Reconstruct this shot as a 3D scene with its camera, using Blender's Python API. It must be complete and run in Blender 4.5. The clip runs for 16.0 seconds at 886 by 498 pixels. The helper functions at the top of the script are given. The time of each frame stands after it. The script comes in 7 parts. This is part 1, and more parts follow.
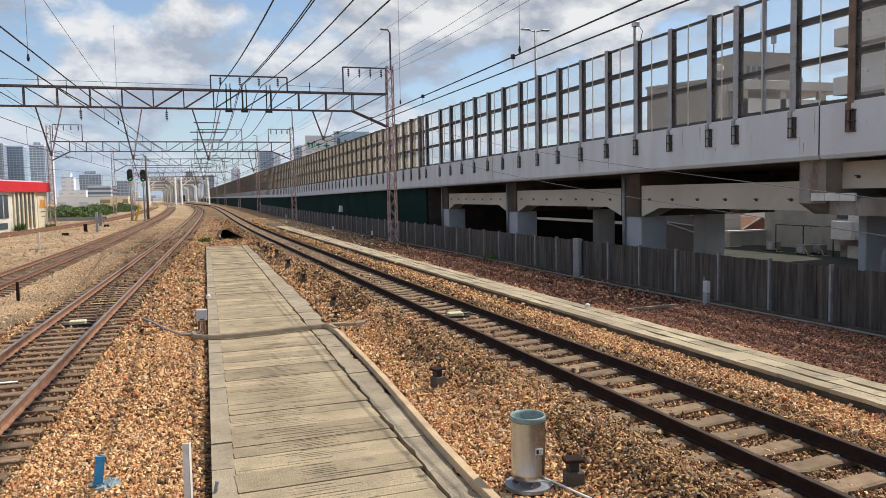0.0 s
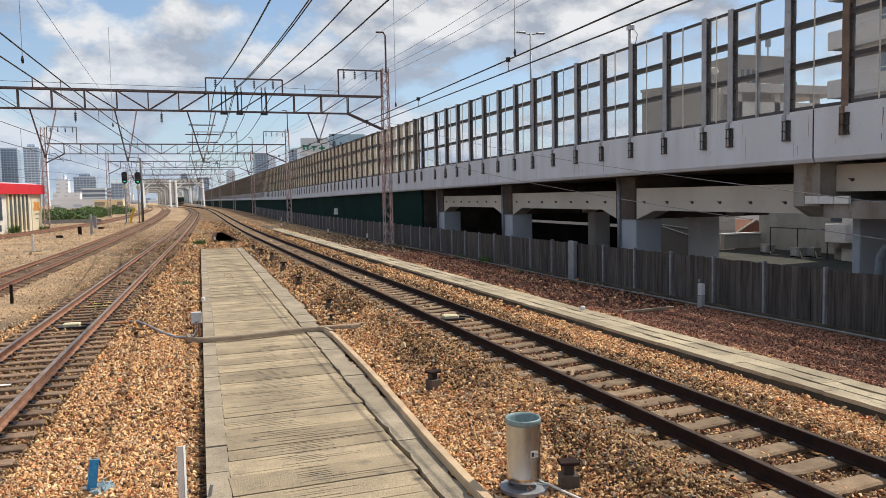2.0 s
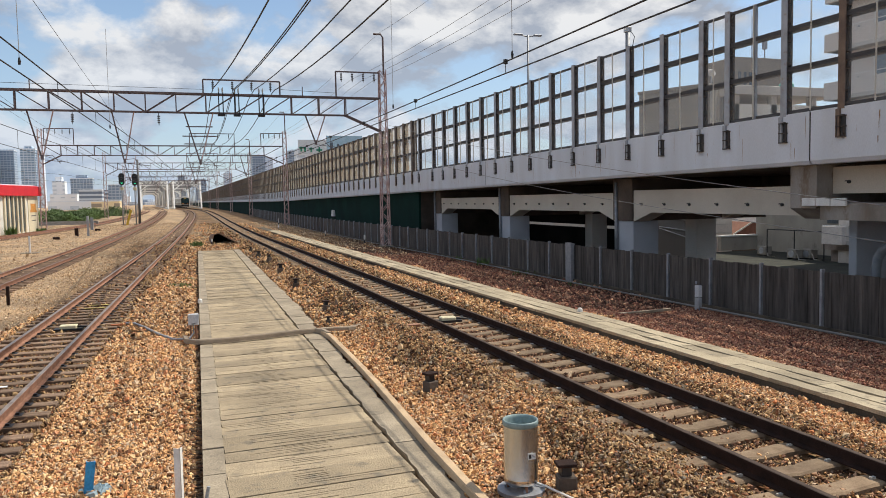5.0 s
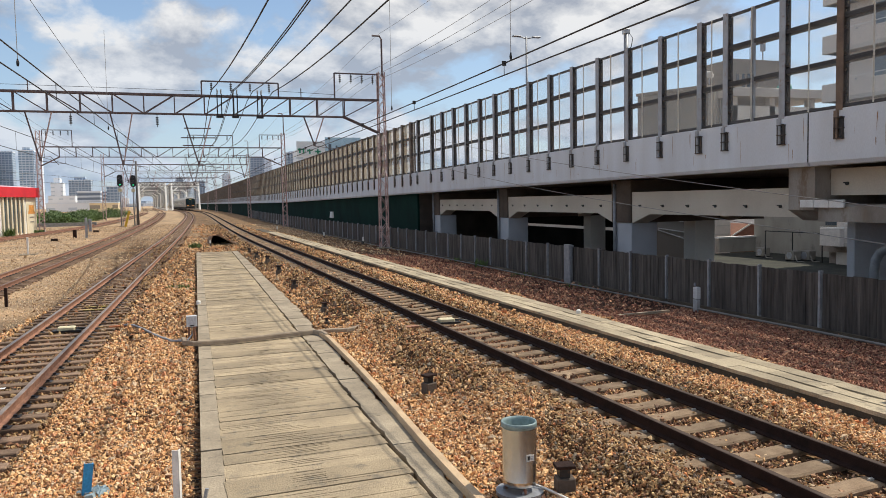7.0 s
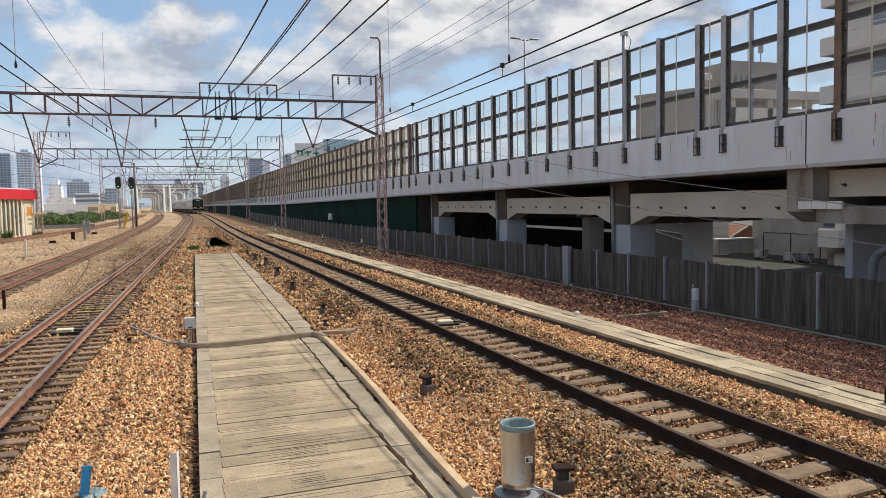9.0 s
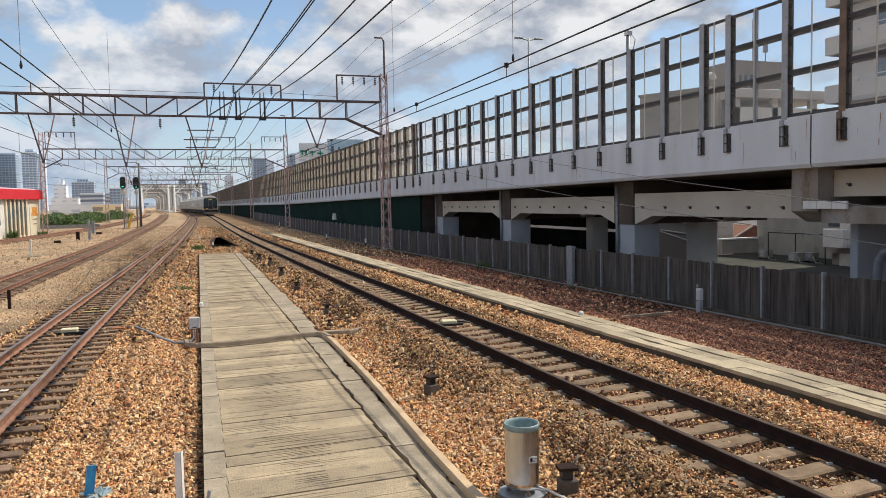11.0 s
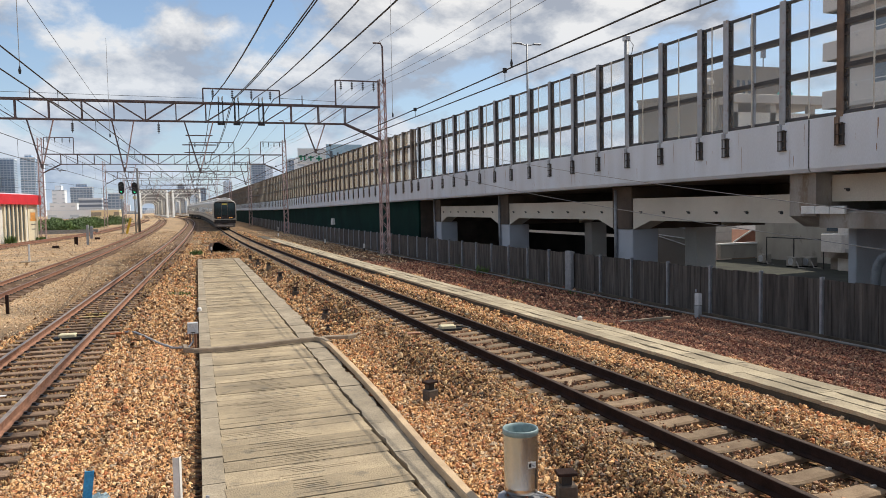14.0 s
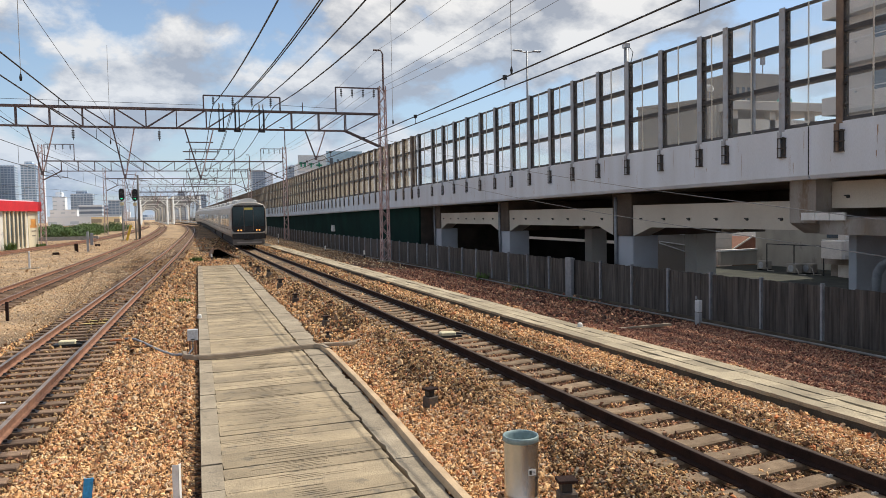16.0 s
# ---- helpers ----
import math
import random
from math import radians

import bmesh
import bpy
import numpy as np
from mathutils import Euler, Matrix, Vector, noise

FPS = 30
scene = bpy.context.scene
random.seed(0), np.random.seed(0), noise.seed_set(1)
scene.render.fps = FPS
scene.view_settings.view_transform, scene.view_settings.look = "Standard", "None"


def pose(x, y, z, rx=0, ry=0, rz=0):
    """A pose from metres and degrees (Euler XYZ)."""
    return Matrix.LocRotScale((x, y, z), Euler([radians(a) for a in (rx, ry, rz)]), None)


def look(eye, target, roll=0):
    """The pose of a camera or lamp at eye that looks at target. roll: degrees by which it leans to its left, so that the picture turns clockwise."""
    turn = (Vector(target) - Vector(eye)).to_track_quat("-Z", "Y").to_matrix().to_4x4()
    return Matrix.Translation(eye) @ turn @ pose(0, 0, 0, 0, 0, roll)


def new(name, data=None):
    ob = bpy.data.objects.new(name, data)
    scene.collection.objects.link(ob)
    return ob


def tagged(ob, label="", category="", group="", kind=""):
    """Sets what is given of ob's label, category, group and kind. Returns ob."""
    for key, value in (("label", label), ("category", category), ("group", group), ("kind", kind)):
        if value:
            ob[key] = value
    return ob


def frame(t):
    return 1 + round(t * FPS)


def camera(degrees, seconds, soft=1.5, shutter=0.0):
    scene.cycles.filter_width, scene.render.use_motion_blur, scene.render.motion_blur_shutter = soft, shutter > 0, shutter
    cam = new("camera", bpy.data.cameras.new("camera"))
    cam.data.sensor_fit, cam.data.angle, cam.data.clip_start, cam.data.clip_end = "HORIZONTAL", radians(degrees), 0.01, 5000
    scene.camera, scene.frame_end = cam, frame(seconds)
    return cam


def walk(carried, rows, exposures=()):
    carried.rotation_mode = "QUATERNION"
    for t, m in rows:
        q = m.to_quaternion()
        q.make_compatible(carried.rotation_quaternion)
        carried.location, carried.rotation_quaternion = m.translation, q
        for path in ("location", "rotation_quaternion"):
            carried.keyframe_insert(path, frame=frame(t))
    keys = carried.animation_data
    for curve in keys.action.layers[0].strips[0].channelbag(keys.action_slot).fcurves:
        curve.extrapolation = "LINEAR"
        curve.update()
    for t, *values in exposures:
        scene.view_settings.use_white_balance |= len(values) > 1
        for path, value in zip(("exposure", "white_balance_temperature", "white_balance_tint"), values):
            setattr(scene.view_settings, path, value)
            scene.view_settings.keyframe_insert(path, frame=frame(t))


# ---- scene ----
# ---------------------------------------------------------------- camera
EYE = (0.0, 0.0, 2.82)
cam = camera(60.0, 16.0, soft=0.75)


def aim(yaw, pitch, roll):
    y, p = radians(yaw), radians(pitch)
    way = Vector((math.sin(y) * math.cos(p), math.cos(y) * math.cos(p), math.sin(p)))
    return look(EYE, Vector(EYE) + way * 50, roll)


AIMS = (
    (0.0, 18.705, -4.138, -1.138),
    (0.5, 18.685, -4.090, -1.206),
    (1.0, 18.801, -4.051, -1.190),
    (1.5, 18.975, -4.008, -1.117),
    (2.0, 19.061, -3.951, -1.094),
    (2.5, 19.092, -3.882, -1.059),
    (3.0, 19.134, -3.820, -1.064),
    (3.5, 19.193, -3.822, -1.059),
    (4.0, 19.202, -3.822, -1.064),
    (6.5, 19.372, -3.762, -1.050),
    (7.0, 19.373, -3.699, -1.050),
    (7.5, 19.374, -3.627, -1.095),
    (8.0, 19.369, -3.571, -1.052),
    (8.5, 19.374, -3.571, -1.048),
    (9.0, 19.489, -3.570, -1.078),
    (11.5, 19.156, -3.561, -1.103),
    (12.0, 19.256, -3.505, -1.057),
    (12.5, 19.375, -3.444, -1.048),
    (13.0, 19.435, -3.382, -1.043),
    (13.5, 19.402, -3.313, -1.077),
    (14.0, 19.301, -3.199, -1.122),
    (14.5, 19.265, -3.123, -1.054),
    (15.0, 19.338, -2.967, -1.123),
    (15.5, 19.348, -2.807, -1.055),
    (16.0, 19.301, -2.701, -1.127))
walk(cam, [(t, aim(a, b, c)) for t, a, b, c in AIMS], exposures=[(0.0, 0.0), (16.0, 0.0)])

# ---------------------------------------------------------------- light
SUN_DIR = Vector((0.70, 0.08, 1.0)).normalized()
sun_el = math.asin(SUN_DIR.z)
sun_az = math.atan2(SUN_DIR.x, SUN_DIR.y)
sun = new("sun", bpy.data.lights.new("sun", "SUN"))
sun.data.energy, sun.data.angle, sun.data.color = 4.7, radians(0.53), (1.0, 0.92, 0.785)
sun.matrix_world = look(SUN_DIR * 200, (0, 0, 0))

world = bpy.data.worlds.new("sky")
scene.world = world
world.use_nodes = True


def build_world():
    nt = world.node_tree
    nt.nodes.clear()
    N, L = nt.nodes.new, nt.links.new
    out, bg = N("ShaderNodeOutputWorld"), N("ShaderNodeBackground")
    sky = N("ShaderNodeTexSky")
    sky.sky_type, sky.sun_disc = "NISHITA", False
    sky.sun_elevation, sky.sun_rotation = sun_el, sun_az
    sky.air_density, sky.dust_density, sky.ozone_density = 1.0, 0.6, 1.6
    tc = N("ShaderNodeTexCoord")
    sep = N("ShaderNodeSeparateXYZ")
    L(tc.outputs["Generated"], sep.inputs[0])
    # a flat layer of heaped clouds: noise over the place where the view meets the layer
    zz = N("ShaderNodeMath"); zz.operation = "MAXIMUM"; zz.inputs[1].default_value = 0.0
    L(sep.outputs["Z"], zz.inputs[0])
    za = N("ShaderNodeMath"); za.operation = "ADD"; za.inputs[1].default_value = 0.46
    L(zz.outputs[0], za.inputs[0])
    px, py = N("ShaderNodeMath"), N("ShaderNodeMath")
    px.operation = py.operation = "DIVIDE"
    L(sep.outputs["X"], px.inputs[0]); L(za.outputs[0], px.inputs[1])
    L(sep.outputs["Y"], py.inputs[0]); L(za.outputs[0], py.inputs[1])
    layer = N("ShaderNodeCombineXYZ")
    L(px.outputs[0], layer.inputs[0]); L(py.outputs[0], layer.inputs[1])

    def cloud_noise(grow, scale, detail, shift=0.0, rough=0.56):
        mp = N("ShaderNodeMapping")
        mp.inputs["Scale"].default_value = (grow, grow, 1.0)
        mp.inputs["Location"].default_value = (CLOUD_SHIFT[0] + shift, CLOUD_SHIFT[1], CLOUD_SHIFT[2])
        L(layer.outputs[0], mp.inputs[0])
        n = N("ShaderNodeTexNoise"); n.inputs["Scale"].default_value = scale; n.inputs["Detail"].default_value = detail
        n.inputs["Roughness"].default_value = rough
        n.inputs["Distortion"].default_value = 0.15
        L(mp.outputs[0], n.inputs["Vector"])
        return n.outputs[0]
    base = cloud_noise(1.0, 3.1, 14)
    ramp = N("ShaderNodeValToRGB")
    ramp.color_ramp.elements[0].position, ramp.color_ramp.elements[1].position = CLOUD_EDGE
    # fewer clouds towards the side of the sun
    thin = N("ShaderNodeMapRange"); thin.inputs["From Min"].default_value, thin.inputs["From Max"].default_value = 0.35, 0.65
    thin.inputs["To Min"].default_value, thin.inputs["To Max"].default_value = 0.0, 0.05
    L(sep.outputs["X"], thin.inputs[0])
    less = N("ShaderNodeMath"); less.operation = "SUBTRACT"
    L(base, less.inputs[0]); L(thin.outputs[0], less.inputs[1]); L(less.outputs[0], ramp.inputs[0])
    # lit tops and grey bases: the cloud thins out above a top and thickens above a base
    above = cloud_noise(0.95, 3.1, 6)
    diff = N("ShaderNodeMath"); diff.operation = "SUBTRACT"
    L(base, diff.inputs[0]); L(above, diff.inputs[1])
    cr = N("ShaderNodeValToRGB")
    cr.color_ramp.elements[0].position, cr.color_ramp.elements[1].position = 0.30, 0.72
    cr.color_ramp.elements[0].color = (2.75, 3.02, 3.55, 1)
    cr.color_ramp.elements[1].color = (6.3, 6.25, 6.2, 1)
    off = N("ShaderNodeMath"); off.operation = "MULTIPLY_ADD"; off.inputs[1].default_value = 2.2; off.inputs[2].default_value = 0.46
    L(diff.outputs[0], off.inputs[0])
    broad = cloud_noise(1.0, 4.2, 10, 7.3, 0.62)
    bs = N("ShaderNodeMath"); bs.operation = "MULTIPLY_ADD"; bs.inputs[1].default_value = 2.0; bs.inputs[2].default_value = -1.0
    L(broad, bs.inputs[0])
    su = N("ShaderNodeMath"); su.operation = "ADD"
    L(off.outputs[0], su.inputs[0]); L(bs.outputs[0], su.inputs[1]); L(su.outputs[0], cr.inputs[0])
    mix = N("ShaderNodeMix"); mix.data_type = "RGBA"
    L(ramp.outputs[0], mix.inputs["Factor"])
    L(sky.outputs[0], mix.inputs["A"]); L(cr.outputs[0], mix.inputs["B"])
    # pale haze low down
    hf = N("ShaderNodeMapRange"); hf.inputs["From Min"].default_value, hf.inputs["From Max"].default_value = 0.0, 0.26
    hf.inputs["To Min"].default_value, hf.inputs["To Max"].default_value = 0.6, 0.0
    L(sep.outputs["Z"], hf.inputs[0])
    hm = N("ShaderNodeMix"); hm.data_type = "RGBA"; hm.inputs["B"].default_value = (3.1, 4.15, 5.6, 1)
    L(hf.outputs[0], hm.inputs["Factor"]); L(mix.outputs["Result"], hm.inputs["A"])
    L(hm.outputs["Result"], bg.inputs["Color"])
    bg.inputs["Strength"].default_value = 0.14
    L(bg.outputs[0], out.inputs[0])


CLOUD_SHIFT = (0.35, 0.2, 0.0)
CLOUD_EDGE = (0.44, 0.525)
build_world()

# ---------------------------------------------------------------- materials


def rgb(c):
    return (c[0], c[1], c[2], 1)


def mat(name, base, rough=0.8, second=None, scale=4.0, fine=60.0, bump=0.15, metal=0.0, amount=0.5, per_object=0.0, stretch=(1, 1, 1), spec=0.5,
        third=None, local=False, transmission=0.0, alpha=1.0, grain=0.8):
    """Two-scale mottled surface."""
    m = bpy.data.materials.new(name)
    m.use_nodes = True
    nt = m.node_tree
    N, L = nt.nodes.new, nt.links.new
    b = nt.nodes["Principled BSDF"]
    b.inputs["Roughness"].default_value, b.inputs["Metallic"].default_value = rough, metal
    b.inputs["Specular IOR Level"].default_value = spec
    b.inputs["Transmission Weight"].default_value = transmission
    b.inputs["Alpha"].default_value = alpha
    if local:
        src = N("ShaderNodeTexCoord").outputs["Object"]
    else:
        src = N("ShaderNodeNewGeometry").outputs["Position"]
    mp = N("ShaderNodeMapping"); mp.inputs["Scale"].default_value = stretch
    L(src, mp.inputs[0])
    n1 = N("ShaderNodeTexNoise"); n1.inputs["Scale"].default_value = scale; n1.inputs["Detail"].default_value = 6
    n2 = N("ShaderNodeTexNoise"); n2.inputs["Scale"].default_value = fine; n2.inputs["Detail"].default_value = 4
    L(mp.outputs[0], n1.inputs["Vector"]); L(mp.outputs[0], n2.inputs["Vector"])
    r = N("ShaderNodeValToRGB")
    second = second or tuple(v * 0.6 for v in base)
    r.color_ramp.elements[0].position, r.color_ramp.elements[1].position = 0.5 - amount * 0.4, 0.5 + amount * 0.4
    r.color_ramp.elements[0].color, r.color_ramp.elements[1].color = rgb(second), rgb(base)
    L(n1.outputs[0], r.inputs[0])
    col = r.outputs[0]
    r2 = N("ShaderNodeValToRGB")
    r2.color_ramp.elements[0].position, r2.color_ramp.elements[1].position = 0.3, 0.7
    r2.color_ramp.elements[0].color, r2.color_ramp.elements[1].color = (0.72, 0.72, 0.72, 1), (1.15, 1.15, 1.15, 1)
    L(n2.outputs[0], r2.inputs[0])
    mx = N("ShaderNodeMix"); mx.data_type = "RGBA"; mx.blend_type = "MULTIPLY"; mx.inputs["Factor"].default_value = grain
    L(col, mx.inputs["A"]); L(r2.outputs[0], mx.inputs["B"])
    col = mx.outputs["Result"]
    if third:
        n3 = N("ShaderNodeTexNoise"); n3.inputs["Scale"].default_value = scale * 2.7; n3.inputs["Detail"].default_value = 8
        n3.inputs["Roughness"].default_value = 0.7
        L(mp.outputs[0], n3.inputs["Vector"])
        r3 = N("ShaderNodeValToRGB")
        r3.color_ramp.elements[0].position, r3.color_ramp.elements[1].position = 0.55, 0.66
        L(n3.outputs[0], r3.inputs[0])
        m3 = N("ShaderNodeMix"); m3.data_type = "RGBA"
        L(r3.outputs[0], m3.inputs["Factor"]); L(col, m3.inputs["A"]); m3.inputs["B"].default_value = rgb(third)
        col = m3.outputs["Result"]
    if per_object:
        oi = N("ShaderNodeObjectInfo")
        mr = N("ShaderNodeMapRange")
        mr.inputs["To Min"].default_value, mr.inputs["To Max"].default_value = 1 - per_object, 1 + per_object * 0.6
        L(oi.outputs["Random"], mr.inputs[0])
        m4 = N("ShaderNodeMix"); m4.data_type = "RGBA"; m4.blend_type = "MULTIPLY"; m4.inputs["Factor"].default_value = 1
        L(col, m4.inputs["A"]); L(mr.outputs[0], m4.inputs["B"])
        col = m4.outputs["Result"]
    L(col, b.inputs["Base Color"])
    if bump:
        bp = N("ShaderNodeBump"); bp.inputs["Strength"].default_value = bump; bp.inputs["Distance"].default_value = 0.02
        L(n2.outputs[0], bp.inputs["Height"]); L(bp.outputs[0], b.inputs["Normal"])
    return m


def frosted(name, color, share):
    """A dusty sheet that lets light through, partly scattered."""
    m = bpy.data.materials.new(name)
    m.use_nodes = True
    nt = m.node_tree
    N, L = nt.nodes.new, nt.links.new
    n = N("ShaderNodeTexNoise"); n.inputs["Scale"].default_value = 0.8; n.inputs["Detail"].default_value = 6
    L(N("ShaderNodeNewGeometry").outputs["Position"], n.inputs["Vector"])
    r = N("ShaderNodeValToRGB"); set_ramp(r, ((0.3, tuple(v * 0.75 for v in color)), (0.7, color)))
    L(n.outputs[0], r.inputs[0])
    tl, df, tp = N("ShaderNodeBsdfTranslucent"), N("ShaderNodeBsdfDiffuse"), N("ShaderNodeBsdfTransparent")
    L(r.outputs[0], tl.inputs["Color"]); L(r.outputs[0], df.inputs["Color"])
    body, whole = N("ShaderNodeMixShader"), N("ShaderNodeMixShader")
    body.inputs[0].default_value, whole.inputs[0].default_value = 0.5, share
    L(tl.outputs[0], body.inputs[1]); L(df.outputs[0], body.inputs[2])
    L(tp.outputs[0], whole.inputs[1]); L(body.outputs[0], whole.inputs[2])
    L(whole.outputs[0], nt.nodes["Material Output"].inputs["Surface"])
    return m


def glow(name, color, strength):
    m = bpy.data.materials.new(name)
    m.use_nodes = True
    b = m.node_tree.nodes["Principled BSDF"]
    b.inputs["Base Color"].default_value = rgb(color)
    b.inputs["Emission Color"].default_value, b.inputs["Emission Strength"].default_value = rgb(color), strength
    return m


STONE = ((0.0, (0.0707, 0.0445, 0.0269)), (0.14, (0.247, 0.129, 0.0637)), (0.30, (0.566, 0.306, 0.135)), (0.50, (0.79, 0.461, 0.213)),
         (0.64, (0.86, 0.611, 0.327)), (0.75, (0.707, 0.518, 0.335)), (0.84, (0.425, 0.332, 0.233)), (0.93, (0.707, 0.28, 0.119)), (1.0, (0.142, 0.104, 0.0719)))
DUSTSTONE = ((0.0, (0.0437, 0.0241, 0.014)), (0.22, (0.122, 0.0604, 0.0295)), (0.40, (0.349, 0.211, 0.0975)), (0.68, (0.523, 0.355, 0.178)), (0.80, (0.21, 0.191, 0.155)), (0.88, (0.367, 0.147, 0.0623)), (1.0, (0.113, 0.0948, 0.0778)))
REDSTONE = ((0.0, (0.095, 0.0427, 0.0333)), (0.3, (0.285, 0.119, 0.0808)), (0.6, (0.456, 0.223, 0.138)), (0.82, (0.589, 0.351, 0.218)), (1.0, (0.171, 0.104, 0.0808)))


def set_ramp(node, stops):
    els = node.color_ramp.elements
    while len(els) < len(stops):
        els.new(0.5)
    for e, (p, c) in zip(els, stops):
        e.position, e.color = p, rgb(c)


def stone_mat(name, stops):
    """Crushed stones, each one its own colour."""
    m = bpy.data.materials.new(name)
    m.use_nodes = True
    nt = m.node_tree
    N, L = nt.nodes.new, nt.links.new
    b = nt.nodes["Principled BSDF"]
    b.inputs["Roughness"].default_value = 0.85
    b.inputs["Specular IOR Level"].default_value = 0.25
    g = N("ShaderNodeNewGeometry")
    r = N("ShaderNodeValToRGB"); set_ramp(r, stops)
    L(g.outputs["Random Per Island"], r.inputs[0])
    n = N("ShaderNodeTexNoise"); n.inputs["Scale"].default_value = 45; n.inputs["Detail"].default_value = 5
    L(g.outputs["Position"], n.inputs["Vector"])
    mr = N("ShaderNodeMapRange"); mr.inputs["From Min"].default_value, mr.inputs["From Max"].default_value = 0.3, 0.7
    mr.inputs["To Min"].default_value, mr.inputs["To Max"].default_value = 0.65, 1.25
    L(n.outputs[0], mr.inputs[0])
    mx = N("ShaderNodeMix"); mx.data_type = "RGBA"; mx.blend_type = "MULTIPLY"; mx.inputs["Factor"].default_value = 1
    L(r.outputs[0], mx.inputs["A"]); L(mr.outputs[0], mx.inputs["B"])
    L(mx.outputs["Result"], b.inputs["Base Color"])
    bp = N("ShaderNodeBump"); bp.inputs["Strength"].default_value = 0.5; bp.inputs["Distance"].default_value = 0.01
    L(n.outputs[0], bp.inputs["Height"]); L(bp.outputs[0], b.inputs["Normal"])
    return m


def ground_mat():
    """Ballast: pebble cells with a colour each; redder beside the fence, greener far off."""
    m = bpy.data.materials.new("ballast")
    m.use_nodes = True
    nt = m.node_tree
    N, L = nt.nodes.new, nt.links.new
    b = nt.nodes["Principled BSDF"]
    b.inputs["Roughness"].default_value, b.inputs["Specular IOR Level"].default_value = 0.9, 0.2
    g = N("ShaderNodeNewGeometry")
    v = N("ShaderNodeTexVoronoi"); v.inputs["Scale"].default_value = 17
    L(g.outputs["Position"], v.inputs["Vector"])
    sc = N("ShaderNodeSeparateColor"); L(v.outputs["Color"], sc.inputs[0])
    r1 = N("ShaderNodeValToRGB"); set_ramp(r1, STONE)
    r2 = N("ShaderNodeValToRGB"); set_ramp(r2, REDSTONE)
    L(sc.outputs[0], r1.inputs[0]); L(sc.outputs[0], r2.inputs[0])
    sep = N("ShaderNodeSeparateXYZ"); L(g.outputs["Position"], sep.inputs[0])
    nz = N("ShaderNodeTexNoise"); nz.inputs["Scale"].default_value = 0.9; nz.inputs["Detail"].default_value = 5
    L(g.outputs["Position"], nz.inputs["Vector"])
    ad = N("ShaderNodeMath"); ad.operation = "MULTIPLY_ADD"; ad.inputs[1].default_value = 1.6
    L(nz.outputs[0], ad.inputs[0]); L(sep.outputs["X"], ad.inputs[2])
    mr = N("ShaderNodeMapRange"); mr.inputs["From Min"].default_value, mr.inputs["From Max"].default_value = 9.4, 10.2
    L(ad.outputs[0], mr.inputs[0])
    mx = N("ShaderNodeMix"); mx.data_type = "RGBA"
    near = N("ShaderNodeMapRange"); near.inputs["From Min"].default_value, near.inputs["From Max"].default_value = 58, 40
    L(sep.outputs["Y"], near.inputs[0])
    rn = N("ShaderNodeMath"); rn.operation = "MULTIPLY"
    L(mr.outputs[0], rn.inputs[0]); L(near.outputs[0], rn.inputs[1])
    L(rn.outputs[0], mx.inputs["Factor"]); L(r1.outputs[0], mx.inputs["A"]); L(r2.outputs[0], mx.inputs["B"])
    # broad patches
    n2 = N("ShaderNodeTexNoise"); n2.inputs["Scale"].default_value = 0.35; n2.inputs["Detail"].default_value = 7
    L(g.outputs["Position"], n2.inputs["Vector"])
    p = N("ShaderNodeValToRGB"); set_ramp(p, ((0.34, (0.62, 0.64, 0.68)), (0.66, (1.4, 1.3, 1.18))))
    L(n2.outputs[0], p.inputs[0])
    m2 = N("ShaderNodeMix"); m2.data_type = "RGBA"; m2.blend_type = "MULTIPLY"; m2.inputs["Factor"].default_value = 1
    L(mx.outputs["Result"], m2.inputs["A"]); L(p.outputs[0], m2.inputs["B"])
    # clumps of a few stones, darkened to stand in for shade in the gaps
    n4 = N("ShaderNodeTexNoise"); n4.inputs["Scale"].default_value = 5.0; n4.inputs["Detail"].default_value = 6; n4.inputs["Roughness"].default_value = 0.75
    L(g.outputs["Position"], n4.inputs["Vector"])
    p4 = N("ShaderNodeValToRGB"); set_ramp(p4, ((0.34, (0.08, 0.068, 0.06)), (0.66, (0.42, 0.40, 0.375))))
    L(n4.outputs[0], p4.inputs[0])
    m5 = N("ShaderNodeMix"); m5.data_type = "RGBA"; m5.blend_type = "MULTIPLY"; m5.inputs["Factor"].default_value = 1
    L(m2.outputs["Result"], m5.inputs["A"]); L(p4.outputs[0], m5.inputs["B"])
    # fine tan dust away from the near tracks
    dl = N("ShaderNodeMapRange"); dl.inputs["From Min"].default_value, dl.inputs["From Max"].default_value = -1.5, -4.0
    L(ad.outputs[0], dl.inputs[0])
    df = N("ShaderNodeMapRange"); df.inputs["From Min"].default_value, df.inputs["From Max"].default_value = 55, 85
    L(sep.outputs["Y"], df.inputs[0])
    de = N("ShaderNodeMapRange"); de.inputs["From Min"].default_value, de.inputs["From Max"].default_value = 4.2, 1.8
    de.inputs["To Min"].default_value = 0.3
    L(ad.outputs[0], de.inputs[0])
    dd = N("ShaderNodeMath"); dd.operation = "MULTIPLY"
    L(df.outputs[0], dd.inputs[0]); L(de.outputs[0], dd.inputs[1])
    dx = N("ShaderNodeMath"); dx.operation = "MAXIMUM"
    L(dl.outputs[0], dx.inputs[0]); L(dd.outputs[0], dx.inputs[1])
    dm = N("ShaderNodeMath"); dm.operation = "MULTIPLY"; dm.inputs[1].default_value = 0.8
    L(dx.outputs[0], dm.inputs[0])
    tan = N("ShaderNodeMix"); tan.data_type = "RGBA"; tan.blend_type = "MULTIPLY"; tan.inputs["Factor"].default_value = 0.8
